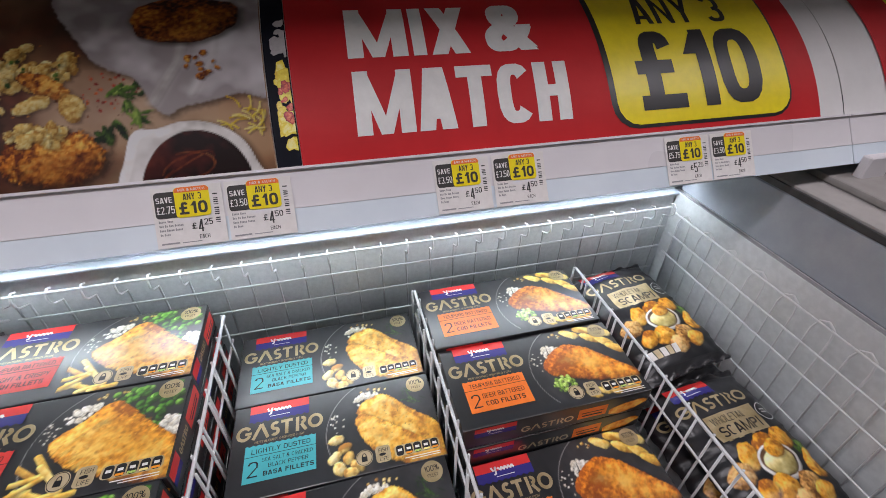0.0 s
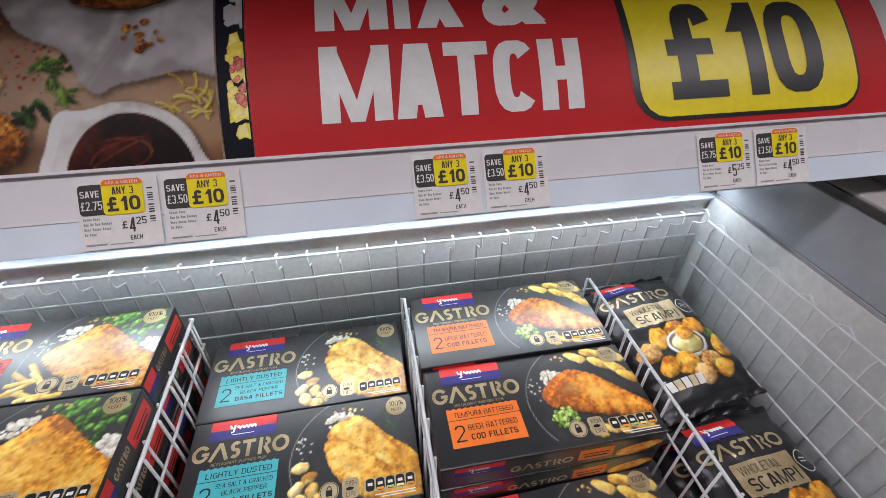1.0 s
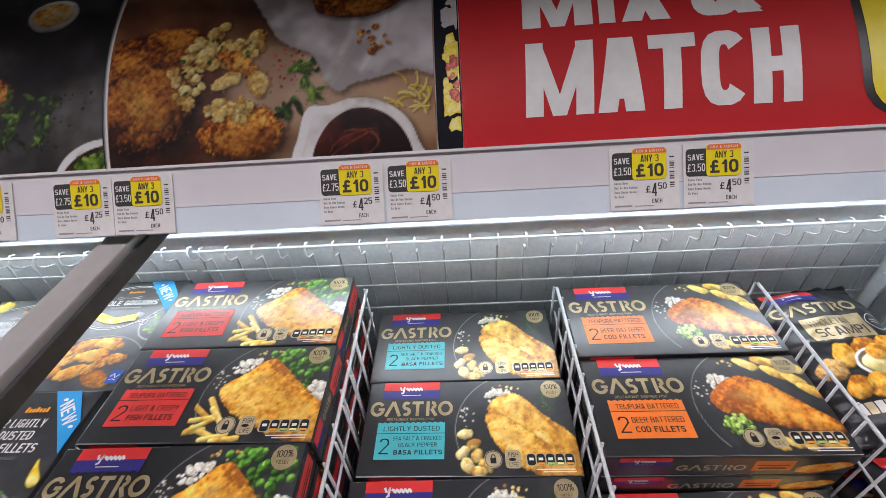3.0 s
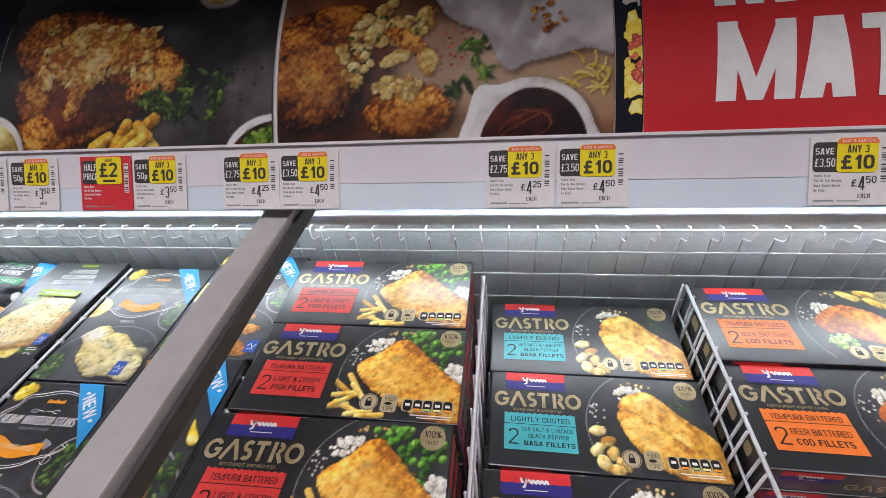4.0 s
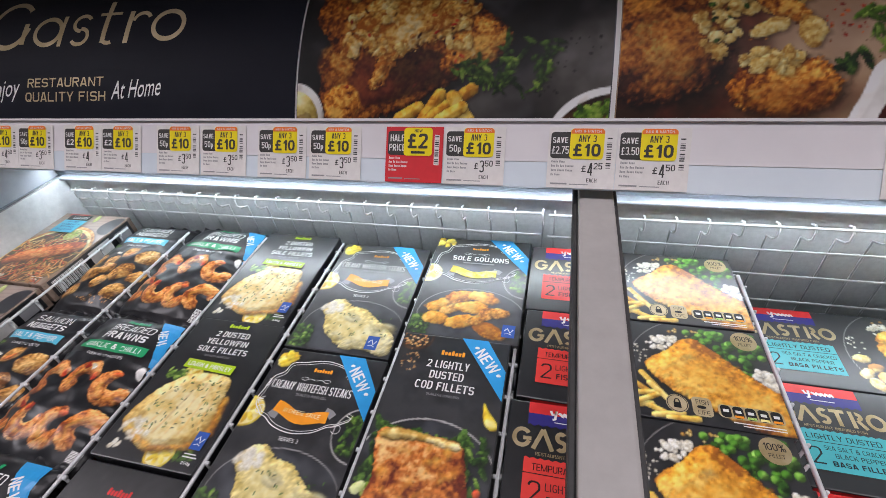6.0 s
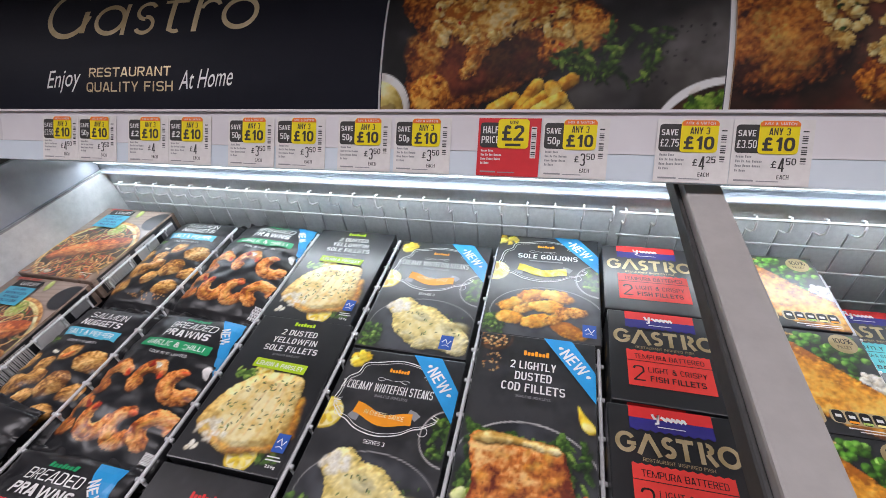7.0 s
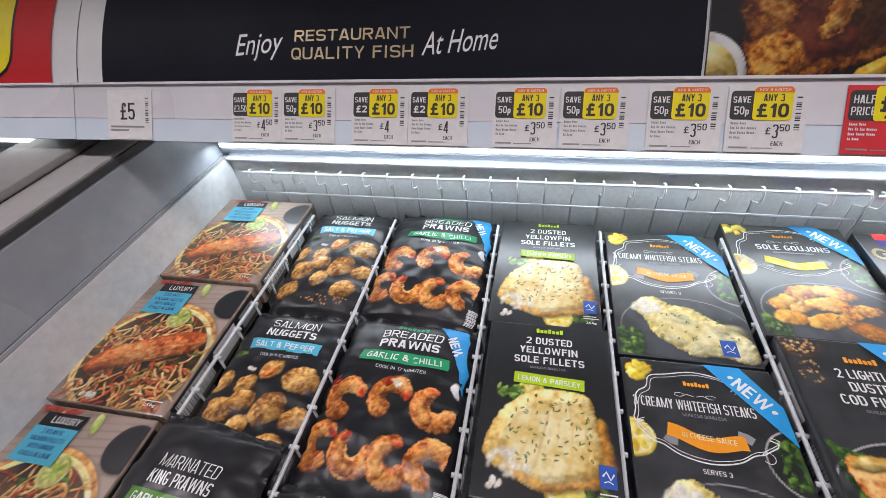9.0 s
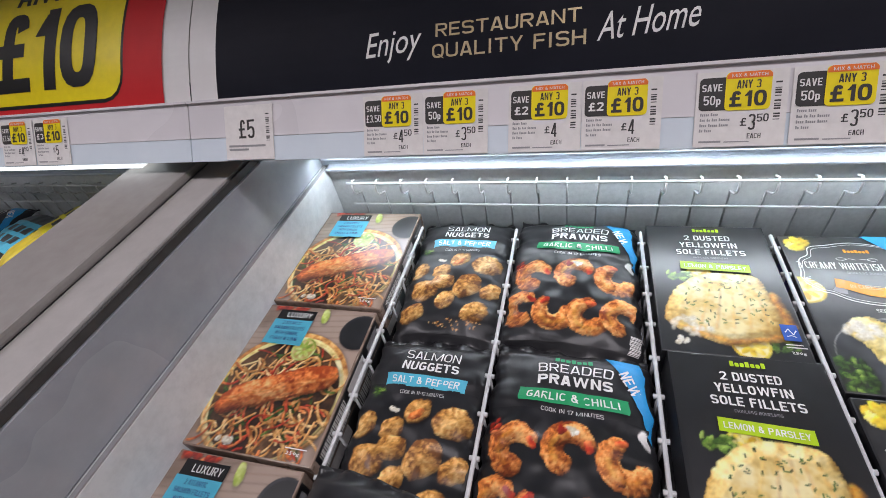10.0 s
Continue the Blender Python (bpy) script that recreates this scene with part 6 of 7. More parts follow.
def creamy(kind):
    label = {"white": "black slate-look carton of creamy whitefish steaks with blue corner", "sole": "black carton of sole goujons with blue corner ribbon"}[kind]
    ob = carton_body("fish_carton", PW + 0.012, PD + 0.014 if kind == "white" else PD, PT, M["slate_card"], label)
    w, d = PW + 0.012, (PD + 0.014 if kind == "white" else PD)
    r = seeds(41 if kind == "white" else 43)
    a = Lid(w, d)
    swirl_frame(a)
    part("ornament", a.place("ornament", PT), ob, "white scrolled line frame")
    a = Lid(w, d)
    brand_bar(a, 0.40, 0.865, 0.57, 0.890, M["amber"])
    part("brand_mark", a.place("brand_mark", PT), ob, "small orange mark")
    a = Lid(w, d)
    if kind == "white":
        a.t("3 CREAMY WHITEFISH STEAKS", 0.05, 0.735, 0.81, 0.785, W_, 3, 0.05)
        a.t("SKINLESS BONELESS", 0.35, 0.705, 0.62, 0.720, M["grey"], 3, 0.02, res=1)
        a.t("SERVES 3", 0.40, 0.455, 0.56, 0.475, W_, 3, 0.02, res=1)
    else:
        a.t("SOLE GOUJONS", 0.22, 0.735, 0.80, 0.785, W_, 3, 0.05)
        a.r(0.34, 0.705, 0.66, 0.716, M["grey"], 3)
    part("lettering", a.place("lettering", PT), ob, "bold white capitals")
    a = Lid(w, d)
    wave_ribbon(a, M["amber"] if kind == "white" else M["lemon"])
    if kind == "white":
        a.t("IN CHEESE SAUCE", 0.32, 0.598, 0.64, 0.622, M["cream"], 5.5, 0.02, rot=-0.05, res=1)
    part("flavour_label", a.place("flavour_label", PT), ob, "orange wavy ribbon" if kind == "white" else "yellow wavy ribbon")
    a = Lid(w, d)
    ribbon_new(a)
    part("corner_ribbon", a.place("corner_ribbon", PT), ob, "blue corner ribbon with white capitals")
    P = Picture(0.012, 0.008, 0.988, 0.992, 0.0012, "plate", w, d, 41 if kind == "white" else 43)
    P.ell(0.54, 0.20, 0.50, 0.34, "slate", 0, 0.01, soft=0.001, shade=0.0)
    P.arc(0.54, 0.20, 0.49, 0.33, 0.0011, "white", 5, 195, alpha=0.35)
    P.some(6, 0.10, 0.93, 0.09, 0.05, 0.035, 0.06, "lemon", rnd=r, wob=0.25, shadow=0.001)
    P.wedge(0.03, 0.58, 0.13)
    P.ell(1.0, 0.55, 0.215, 0.215, "card", 0, 0.0, shade=0.0)
    P.arc(1.0, 0.55, 0.212, 0.212, 0.0013, "white", 80, 280, alpha=0.6)
    P.leaves(40, 0.95, 0.55, 0.09, 0.10, 0.035, "leaf", 0.55, r, shadow=0.001)
    P.leaves(10, 0.95, 0.55, 0.09, 0.10, 0.028, "sprig", 0.55, r, shadow=0.001)
    P.leaves(46, 0.10, 0.09, 0.09, 0.08, 0.032, "leaf", 0.55, r, shadow=0.001)
    P.leaves(10, 0.10, 0.09, 0.09, 0.08, 0.028, "sprig", 0.55, r, shadow=0.001)
    if kind == "white":
        P.shape(smooth_outline([(0.16, 0.33), (0.24, 0.41), (0.36, 0.415), (0.44, 0.375), (0.60, 0.355), (0.76, 0.28), (0.88, 0.22), (0.98, 0.15), (0.985, 0.05), (0.90, 0.015), (0.72, 0.045), (0.56, 0.03), (0.40, 0.09), (0.28, 0.16), (0.24, 0.25)], 5), "cream", 0.0022, shadow=0.004, size=0.014)
        P.some(20, 0.27, 0.345, 0.11, 0.06, 0.020, 0.040, "rice", 0.5, r, soft=0.0014, alpha=0.75)
        for k in range(14):
            P.ell(r.uniform(0.36, 0.92), r.uniform(0.07, 0.31), r.uniform(0.03, 0.07), r.uniform(0.015, 0.03), "cream", r.uniform(-0.9, -0.2), 0.2, soft=0.003, alpha=0.6, shadow=0.002)
        for k in range(34):
            u, v, g = r.uniform(0.34, 0.92), r.uniform(0.08, 0.32), r.uniform(0, 3)
            P.line([(u, v), (u + 0.018 * math.cos(g), v + 0.012 * math.sin(g))], 0.0013, "leaf", shade=0.0)
    else:
        for u, v, sz, g in ((0.24, 0.27, 0.15, 0.4), (0.42, 0.36, 0.15, 0.3), (0.62, 0.37, 0.15, -0.2), (0.36, 0.25, 0.13, 0.8), (0.55, 0.27, 0.15, 0.0), (0.24, 0.15, 0.14, -0.2), (0.48, 0.14, 0.15, 0.3), (0.76, 0.24, 0.13, 0.1), (0.74, 0.09, 0.16, -0.4), (0.62, 0.17, 0.11, 0.5)):
            P.ell(u, v, sz, sz * 0.5, "crumb" if sz < 0.14 else "golden", g, 0.16, shadow=0.003)
            P.ell(u - 0.02, v + 0.01, sz * 0.5, sz * 0.2, "fillet", g, 0.25, soft=0.004, alpha=0.5)
    part("food_picture", P.on_lid(PT), ob, "printed whitefish in cream sauce" if kind == "white" else "printed golden goujons")
    a = Lid(w, d)
    cert(a, 0.80 if kind == "white" else 0.90, 0.10, 2)
    part("certificate_mark", a.place("certificate_mark", PT), ob, "blue square mark")
    a = Art()
    a.rect(-0.075, 0.004, 0.060, 0.0335, M["slate_card"], 0)
    a.rect(-0.07, 0.010, -0.03, 0.030, M["navy" if kind == "white" else "paper"], 1)
    a.rect(-0.02, 0.012, 0.05, 0.016, M["grey"], 1)
    a.rect(-0.02, 0.022, 0.04, 0.026, M["grey"], 1)
    part("end_print", a.mesh("end_print", lambda x, y, h: (-w / 2 - 0.0003 - h * LAYER, -x, y)), ob)
    return ob


def dusted_cod(salmon=False):
    ob = carton_body("fish_carton", PW, PD + 0.008, PT, M["slate_card"], "black carton of salmon with a red mark" if salmon else "black carton of dusted cod fillets with blue corner")
    r = seeds(51)
    d = PD + 0.008
    a = Lid(PW, d)
    brand_bar(a, 0.40, 0.865, 0.62, 0.898, M["red" if salmon else "amber"])
    part("brand_mark", a.place("brand_mark", PT), ob, "small %s mark" % ("red" if salmon else "orange"))
    a = Lid(PW, d)
    if salmon:
        a.t("2 SALMON", 0.22, 0.76, 0.78, 0.82, W_, 2, 0.05)
    else:
        a.t("2 LIGHTLY", 0.30, 0.775, 0.68, 0.825, W_, 2, 0.05)
        a.t("DUSTED", 0.35, 0.705, 0.65, 0.755, W_, 2, 0.05)
        a.t("COD FILLETS", 0.25, 0.635, 0.76, 0.685, W_, 2, 0.05)
        a.t("SKINLESS BONELESS", 0.37, 0.60, 0.65, 0.614, M["grey"], 2, 0.02, res=1)
    part("lettering", a.place("lettering", PT), ob, "bold white capitals")
    if not salmon:
        a = Lid(PW, d)
        ribbon_new(a)
        part("corner_ribbon", a.place("corner_ribbon", PT), ob, "blue corner ribbon with white capitals")
    P = Picture(0.012, 0.008, 0.988, 0.992, 0.0012, "plate", PW, d, 52)
    if not salmon:
        P.ell(0.13, 0.965, 0.17, 0.14, "pan", 0, 0.01, shade=0.2)
        P.ell(0.13, 0.970, 0.145, 0.118, "card", 0, 0.01, shade=0.0)
        P.some(70, 0.13, 0.965, 0.13, 0.10, 0.006, 0.014, "noodle", rnd=r)
        P.some(34, 0.14, 0.80, 0.08, 0.14, 0.003, 0.009, "noodle", rnd=r)
        P.shape(smooth_outline([(0.86, 0.60), (0.90, 0.565), (0.985, 0.50), (0.995, 0.47), (0.94, 0.46), (0.88, 0.50)], 4), "lemon", 0.0003, shadow=0.002, size=0.006)
    P.ell(0.5, 0.20, 0.55, 0.43, "slate", 0, 0.0, shade=0.0)
    P.arc(0.5, 0.20, 0.535, 0.42, 0.0016, "white", 0, 180, alpha=0.55)
    P.leaves(90, 0.5, 0.26, 0.44, 0.15, 0.065, "leaf", 0.4, r, shadow=0.0014)
    P.leaves(30, 0.5, 0.29, 0.42, 0.12, 0.055, "sprig", 0.35, r, shadow=0.0014)
    P.some(8, 0.12, 0.14, 0.10, 0.12, 0.035, 0.06, "lime", rnd=r, shadow=0.001)
    P.some(5, 0.91, 0.12, 0.05, 0.07, 0.02, 0.035, "pepper", rnd=r, shadow=0.001)
    P.shape(smooth_outline([(0.08, 0.355), (0.22, 0.395), (0.45, 0.385), (0.72, 0.37), (0.80, 0.28), (0.86, 0.12), (0.92, -0.02), (0.18, -0.02), (0.15, 0.16)], 5), "salmon" if salmon else "sear", 0.0016, shadow=0.005, size=0.012)
    P.shape(smooth_outline([(0.09, 0.355), (0.22, 0.395), (0.45, 0.385), (0.73, 0.365), (0.71, 0.325), (0.45, 0.345), (0.19, 0.325)], 5), "dusted", 0.0014, soft=0.0012, size=0.008)
    P.some(30, 0.5, 0.18, 0.32, 0.26, 0.012, 0.05, "golden", 0.4, r, soft=0.003, alpha=0.45)
    P.some(60, 0.5, 0.16, 0.32, 0.24, 0.003, 0.010, "brown", rnd=r, soft=0.001, alpha=0.6)
    part("food_picture", P.on_lid(PT), ob, "printed browned fillet on salad leaves")
    a = Art()
    a.rect(-0.075, 0.004, 0.060, 0.0335, M["slate_card"], 0)
    a.rect(-0.07, 0.008, -0.01, 0.032, M["paper"], 1)
    for k in range(14):
        a.rect(0.01 + 0.003 * k, 0.010, 0.0115 + 0.003 * k + 0.0006 * (k % 3), 0.030, M["grey"], 1)
    part("end_print", a.mesh("end_print", lambda x, y, h: (-PW / 2 - 0.0003 - h * LAYER, -x, y)), ob)
    return ob


LW, LD, LT = 0.145, 0.176, 0.036


def luxury():
    ob = carton_body("ready_meal_carton", LW, LD, LT, M["wood_card"], "luxury salmon and noodle meal carton with pale blue label", "ready meal carton")
    r = seeds(61)
    P = Picture(0.010, 0.008, 0.990, 0.992, 0.0012, "wood", LW, LD, 61)
    for k in range(9):
        P.line([(0.02, 0.62 + 0.045 * k), (0.98, 0.70 + 0.045 * k)], 0.0012, "pan", soft=0.0012, alpha=0.35)
    P.ell(0.50, 0.36, 0.53, 0.52, "noodle", 0, 0.0, shade=0.2, shadow=0.004)
    P.ell(0.50, 0.355, 0.50, 0.485, "cream", 0, 0.0, shade=0.2)
    P.ell(0.50, 0.345, 0.475, 0.455, "pan", 0, 0.0, shade=0.2)
    P.ell(0.93, 0.83, 0.16, 0.16, "slate", 0, 0.01, shadow=0.003)
    P.ell(0.93, 0.835, 0.135, 0.135, "card", 0, 0.01)
    P.ell(0.58, 0.93, 0.035, 0.075, "lime", 0.2, 0.05, shadow=0.002)
    P.some(16, 0.25, 0.975, 0.18, 0.03, 0.02, 0.045, "pepper", 0.4, r, shadow=0.001)
    for k in range(230):
        u, v, t = r.uniform(0.06, 0.94), r.uniform(0.03, 0.66), r.uniform(0, 6.28)
        if (u - 0.5) ** 2 / 0.21 + (v - 0.33) ** 2 / 0.11 > 1.0:
            continue
        bend = r.uniform(-0.5, 0.5)
        pts, x, y = [], u, v
        for j in range(7):
            pts.append((x, y))
            x, y, t = x + 0.030 * math.cos(t), y + 0.025 * math.sin(t), t + bend
        kind = ("noodle", "noodle", "pepper", "noodle", "leaf", "noodle", "salmon")[k % 7]
        P.line(pts, r.uniform(0.0018, 0.0030), kind, shadow=0.0010)
    P.wedge(0.54, 0.665, 0.10, "lime")
    P.shape(smooth_outline([(0.08, 0.24), (0.14, 0.36), (0.38, 0.46), (0.68, 0.555), (0.86, 0.57), (0.92, 0.49), (0.84, 0.41), (0.58, 0.33), (0.30, 0.24), (0.16, 0.19)], 5), "salmon", 0.0014, shadow=0.005, size=0.012)
    P.line([(0.12, 0.285), (0.34, 0.345), (0.60, 0.425), (0.88, 0.49)], 0.0035, "sear", soft=0.002, rough=0.001, alpha=0.6)
    P.some(40, 0.5, 0.40, 0.34, 0.09, 0.003, 0.008, "sear", rnd=r, alpha=0.6)
    P.some(5, 0.33, 0.06, 0.07, 0.02, 0.018, 0.03, "rice", rnd=r, shadow=0.001)
    part("food_picture", P.on_lid(LT), ob, "printed salmon on noodles with lime")
    a = Lid(LW, LD)
    a.r(0.16, 0.875, 0.50, 0.955, K_, 9)
    a.t("LUXURY", 0.24, 0.895, 0.47, 0.935, W_, 10, 0.02)
    part("range_tab", a.place("range_tab", LT), ob, "black tab with white capitals")
    a = Lid(LW, LD)
    a.r(0.15, 0.68, 0.50, 0.875, M["aqua"], 9.5)
    for k, (tx, u) in enumerate((("2 ATLANTIC", 0.24), ("SALMON FILLETS", 0.19), ("WITH GINGER,", 0.22), ("CHILLI & LIME", 0.20))):
        a.t(tx, u, 0.835 - 0.041 * k, 0.65 - u, 0.860 - 0.041 * k, M["navy"], 10.5, 0.03)
    part("flavour_label", a.place("flavour_label", LT), ob, "pale blue label with dark writing")
    a = Lid(LW, LD)
    a.t("250g", 0.80, 0.035, 0.90, 0.058, W_, 10, 0.02, res=1)
    a.r(0.78, 0.07, 0.94, 0.076, W_, 10)
    part("small_print", a.place("small_print", LT), ob)
    a = Art()
    a.rect(-0.080, 0.004, 0.080, 0.0335, M["black_card"], 0)
    for k in range(26):
        a.rect(-0.075 + 0.0022 * k, 0.006, -0.0740 + 0.0022 * k + 0.0005 * (k % 3), 0.030, W_, 1)
    a.rect(-0.008, 0.006, 0.035, 0.030, M["ticket"], 1)
    a.rect(0.045, 0.008, 0.075, 0.028, M["grey"], 1)
    part("end_print", a.mesh("end_print", lambda x, y, h: (LW / 2 + 0.0003 + h * LAYER, x, y)), ob)
    return ob


yf, cr, sg, dc, sa, lx = yellowfin(), creamy("white"), creamy("sole"), dusted_cod(), dusted_cod(True), luxury()
stand(yf, -0.782, 0.437, 0.955, PT)
copy_thing(yf, pose(-0.7765, 0.2555, 0.955 - PT, 0, 0, 0.6))
stand(sa, -0.778, 0.066, 0.948, PT, 0.5)
stand(cr, -0.640, 0.4225, 0.950, PT)
copy_thing(cr, pose(-0.638, 0.2225, 0.950 - PT, 0, 0, 0.4))
copy_thing(cr, pose(-0.637, 0.0225, 0.945 - PT, 0, 0, 0.0))
stand(sg, -0.497, 0.452, 0.957, PT)
stand(dc, -0.499, 0.262, 0.962, PT)
copy_thing(dc, pose(-0.499, 0.068, 0.955 - PT))
stand(lx, -1.210, 0.450, 0.960, LT)
copy_thing(lx, pose(-1.2135, 0.2715, 0.956, 0, 0, 0.5) @ pose(0, 0, -LT))
copy_thing(lx, pose(-1.218, 0.093, 0.951, 0, 0, 1.0) @ pose(0, 0, -LT))
# the cartons beneath the top layer
plain = carton_body("fish_carton", PW, PD, PT, M["black_card"], "stacked black fish carton with pale barcode end")
a = Art()
a.rect(-0.075, 0.004, 0.060, 0.036, M["black_card"], 0)
for k in range(14):
    a.rect(0.01 + 0.003 * k, 0.010, 0.0115 + 0.003 * k + 0.0006 * (k % 3), 0.030, W_, 1)
a.rect(-0.07, 0.008, -0.02, 0.032, M["ticket"], 1)
part("end_print", a.mesh("end_print", lambda x, y, h: (-PW / 2 - 0.0003 - h * LAYER, -x, y)), plain)
part("end_print", a.mesh("end_print", lambda x, y, h: (PW / 2 + 0.0003 + h * LAYER, x, y)), plain)
firstp = True
for cx, zt, ys in ((-0.780, 0.914, (0.437, 0.2555, 0.066)), (-0.639, 0.904, (0.4225, 0.2225, 0.03)), (-0.498, 0.914, (0.452, 0.262, 0.068)), (-1.213, 0.914, (0.450, 0.2715, 0.093))):
    for y in ys:
        for k in range(3):
            m = pose(cx, y, zt - PT * (k + 1) - 0.001 * k, 0, 0, 0.4 * ((k * 5) % 3 - 1))
            if firstp:
                plain.matrix_basis = m
                firstp = False
            else:
                copy_thing(plain, m)

# ---- bags ----


def bag_height(w, d, t, seed):
    nz = Vector((seed * 3.1, seed * 1.7, 0))

    def f(x, y):
        u, v = abs(2 * x / w), abs(2 * y / d)
        e = max(0.0, 1 - u ** 2.6) ** 0.55 * max(0.0, 1 - v ** 4) ** 0.6
        n = noise.noise(Vector((x * 24, y * 24, 0)) + nz) * 0.0045 + noise.noise(Vector((x * 60, y * 60, 5)) + nz) * 0.0026
        crease = abs(noise.noise(Vector((x * 16, y * 40, 9)) + nz)) * 0.0045 * max(0, v - 0.55) * 2.2 + abs(noise.noise(Vector((x * 50, y * 16, 4)) + nz)) * 0.004 * max(0, u - 0.5) * 2
        return t * e + (n + crease) * (0.4 + 0.6 * e)
    return f


def bag(w, d, t, seed, label):
    """A pillow bag of film with crimped ends and creases."""
    f = bag_height(w, d, t, seed)
    nx, ny = 44, 60
    v, faces = [], []
    rnd = random.Random(seed)
    ph = rnd.uniform(0, 6)
    for j in range(ny + 1):
        for i in range(nx + 1):
            x, y = (i / nx - 0.5) * w, (j / ny - 0.5) * d
            k = 1 + 0.022 * math.sin(j * 0.55 + ph) + 0.01 * math.sin(j * 1.7)
            end = abs(2 * y / d) > 0.93
            z = f(x, y) * (0.25 if end else 1) + (0.0012 * (j % 2) if end else 0) + (0.006 * math.sin(9 * x / w * 3.14 + ph) * (abs(2 * y / d) - 0.88) * 8 if end else 0)
            v.append((x * k, y + (0.003 * math.sin(5 * x / w + ph) if end else 0), t * 0.5 + z * 0.75))
    top = len(v)
    for j in range(ny + 1):
        for i in range(nx + 1):
            x, y = (i / nx - 0.5) * w, (j / ny - 0.5) * d
            e = max(0, 1 - abs(2 * x / w) ** 3) * max(0, 1 - abs(2 * y / d) ** 4)
            v.append((v[j * (nx + 1) + i][0], v[j * (nx + 1) + i][1], t * 0.5 * (1 - e) - 0.0004))
    for j in range(ny):
        for i in range(nx):
            k = j * (nx + 1) + i
            faces.append((k, k + 1, k + nx + 2, k + nx + 1))
            k += top
            faces.append((k + nx + 1, k + nx + 2, k + 1, k))
    edge = [i for i in range(nx + 1)] + [j * (nx + 1) + nx for j in range(1, ny + 1)] + [ny * (nx + 1) + i for i in range(nx - 1, -1, -1)] + [j * (nx + 1) for j in range(ny - 1, 0, -1)]
    for a, b in zip(edge, edge[1:] + edge[:1]):
        faces.append((a + top, b + top, b, a))
    ob = new("frozen_food_bag", mesh_of("frozen_food_bag", v, faces, [M["film"]], smooth=True))
    tagged(ob, label, "frozen food bag", "bags of frozen seafood")

    def put_on(x, y, h):
        j = (y / d + 0.5) * ny
        k = 1 + 0.022 * math.sin(j * 0.55 + ph) + 0.01 * math.sin(j * 1.7)
        return (x * k, y, t * 0.5 + f(x, y) * 0.75 + 0.0011 + h * LAYER)
    return ob, put_on


def on_bag(a, name, put_on):
    return a.mesh(name, put_on, (0.008, 0.008))


def prawn_print(P, u, v, s, rot, ink):
    """A curled prawn with a thick back and a small tail."""
    q = []
    for k in range(12):
        t = radians(-30 + 235 * k / 11) + rot
        q.append((u + s * 0.62 * math.cos(t), v + s * 0.62 * math.sin(t) * P.w / P.d))
    P.line(q[3:], s * 0.76 * P.w, ink, rough=0.0012, shadow=0.0015)
    P.line(q[1:8], s * 0.56 * P.w, ink, rough=0.0010)
    P.line(q[:2], s * 0.24 * P.w, "pepper" if ink == "prawn" else ink, rough=0.0005)
    P.line(q[4:11], s * 0.16 * P.w, "golden", soft=0.002, rough=0.0015, alpha=0.35, shade=0.0)


def bag_title(ob, po, w, d, line1, line2, tag, tagm, note, mark, y1=0.86):
    a = Lid(w, d)
    if mark:
        brand_bar(a, 0.40, y1 + 0.035, 0.64, y1 + 0.060, M["green"], 2)
        part("brand_mark", on_bag(a, "brand_mark", po), ob, "small green mark")
        a = Lid(w, d)
    a.t(line1, 0.30, y1 - 0.03, 0.76, y1 + 0.022, W_, 2, 0.0)
    a.t(line2, 0.30, y1 - 0.095, 0.76, y1 - 0.045, W_, 2, 0.05)
    if note:
        a.t(note, 0.34, y1 - 0.225, 0.70, y1 - 0.207, W_, 2, 0.0, res=1)
    part("lettering", on_bag(a, "lettering", po), ob, "white capitals")
    a = Lid(w, d)
    a.r(0.20, y1 - 0.185, 0.84, y1 - 0.120, M[tagm], 1, 0.0)
    a.t(tag, 0.25, y1 - 0.170, 0.79, y1 - 0.135, W_, 2, 0.03)
    part("flavour_label", on_bag(a, "flavour_label", po), ob)


def nuggets():
    w, d, t = 0.128, 0.208, 0.030
    ob, po = bag(w, d, t, 3, "shiny black film bag of salt and pepper salmon nuggets")
    bag_title(ob, po, w, d, "SALMON", "NUGGETS", "SALT & PEPPER", "aqua", "COOK IN 11-12 MINUTES", False, 0.88)
    P, r = Picture(0.06, 0.06, 0.94, 0.70, 0.0012, "card", w, d, 71), seeds(71)
    for k, (u, v, sz, g) in enumerate(((0.14, 0.50, 0.11, 1.0), (0.36, 0.49, 0.10, 0.3), (0.52, 0.575, 0.11, 0.8), (0.80, 0.54, 0.15, 0.1), (0.24, 0.33, 0.14, 0.2), (0.46, 0.27, 0.11, 1.2), (0.64, 0.38, 0.14, 0.8), (0.87, 0.36, 0.11, 0.6), (0.40, 0.40, 0.11, 0.0), (0.17, 0.18, 0.12, 0.4), (0.74, 0.20, 0.12, 0.9))):
        P.ell(u, v, sz, sz * 0.82, "nugget", g, 0.14, shadow=0.0015)
    P.ell(0.52, 0.56, 0.06, 0.035, "salmon", 0.8, 0.2)
    P.some(6, 0.33, 0.57, 0.05, 0.03, 0.012, 0.024, "rice", rnd=r)
    P.some(40, 0.60, 0.12, 0.25, 0.06, 0.004, 0.009, "noodle", rnd=r)
    P.leaves(8, 0.14, 0.66, 0.04, 0.02, 0.05, "sprig", 0.18, r)
    part("food_picture", P.on_film(po), ob, "printed golden nuggets")
    return ob


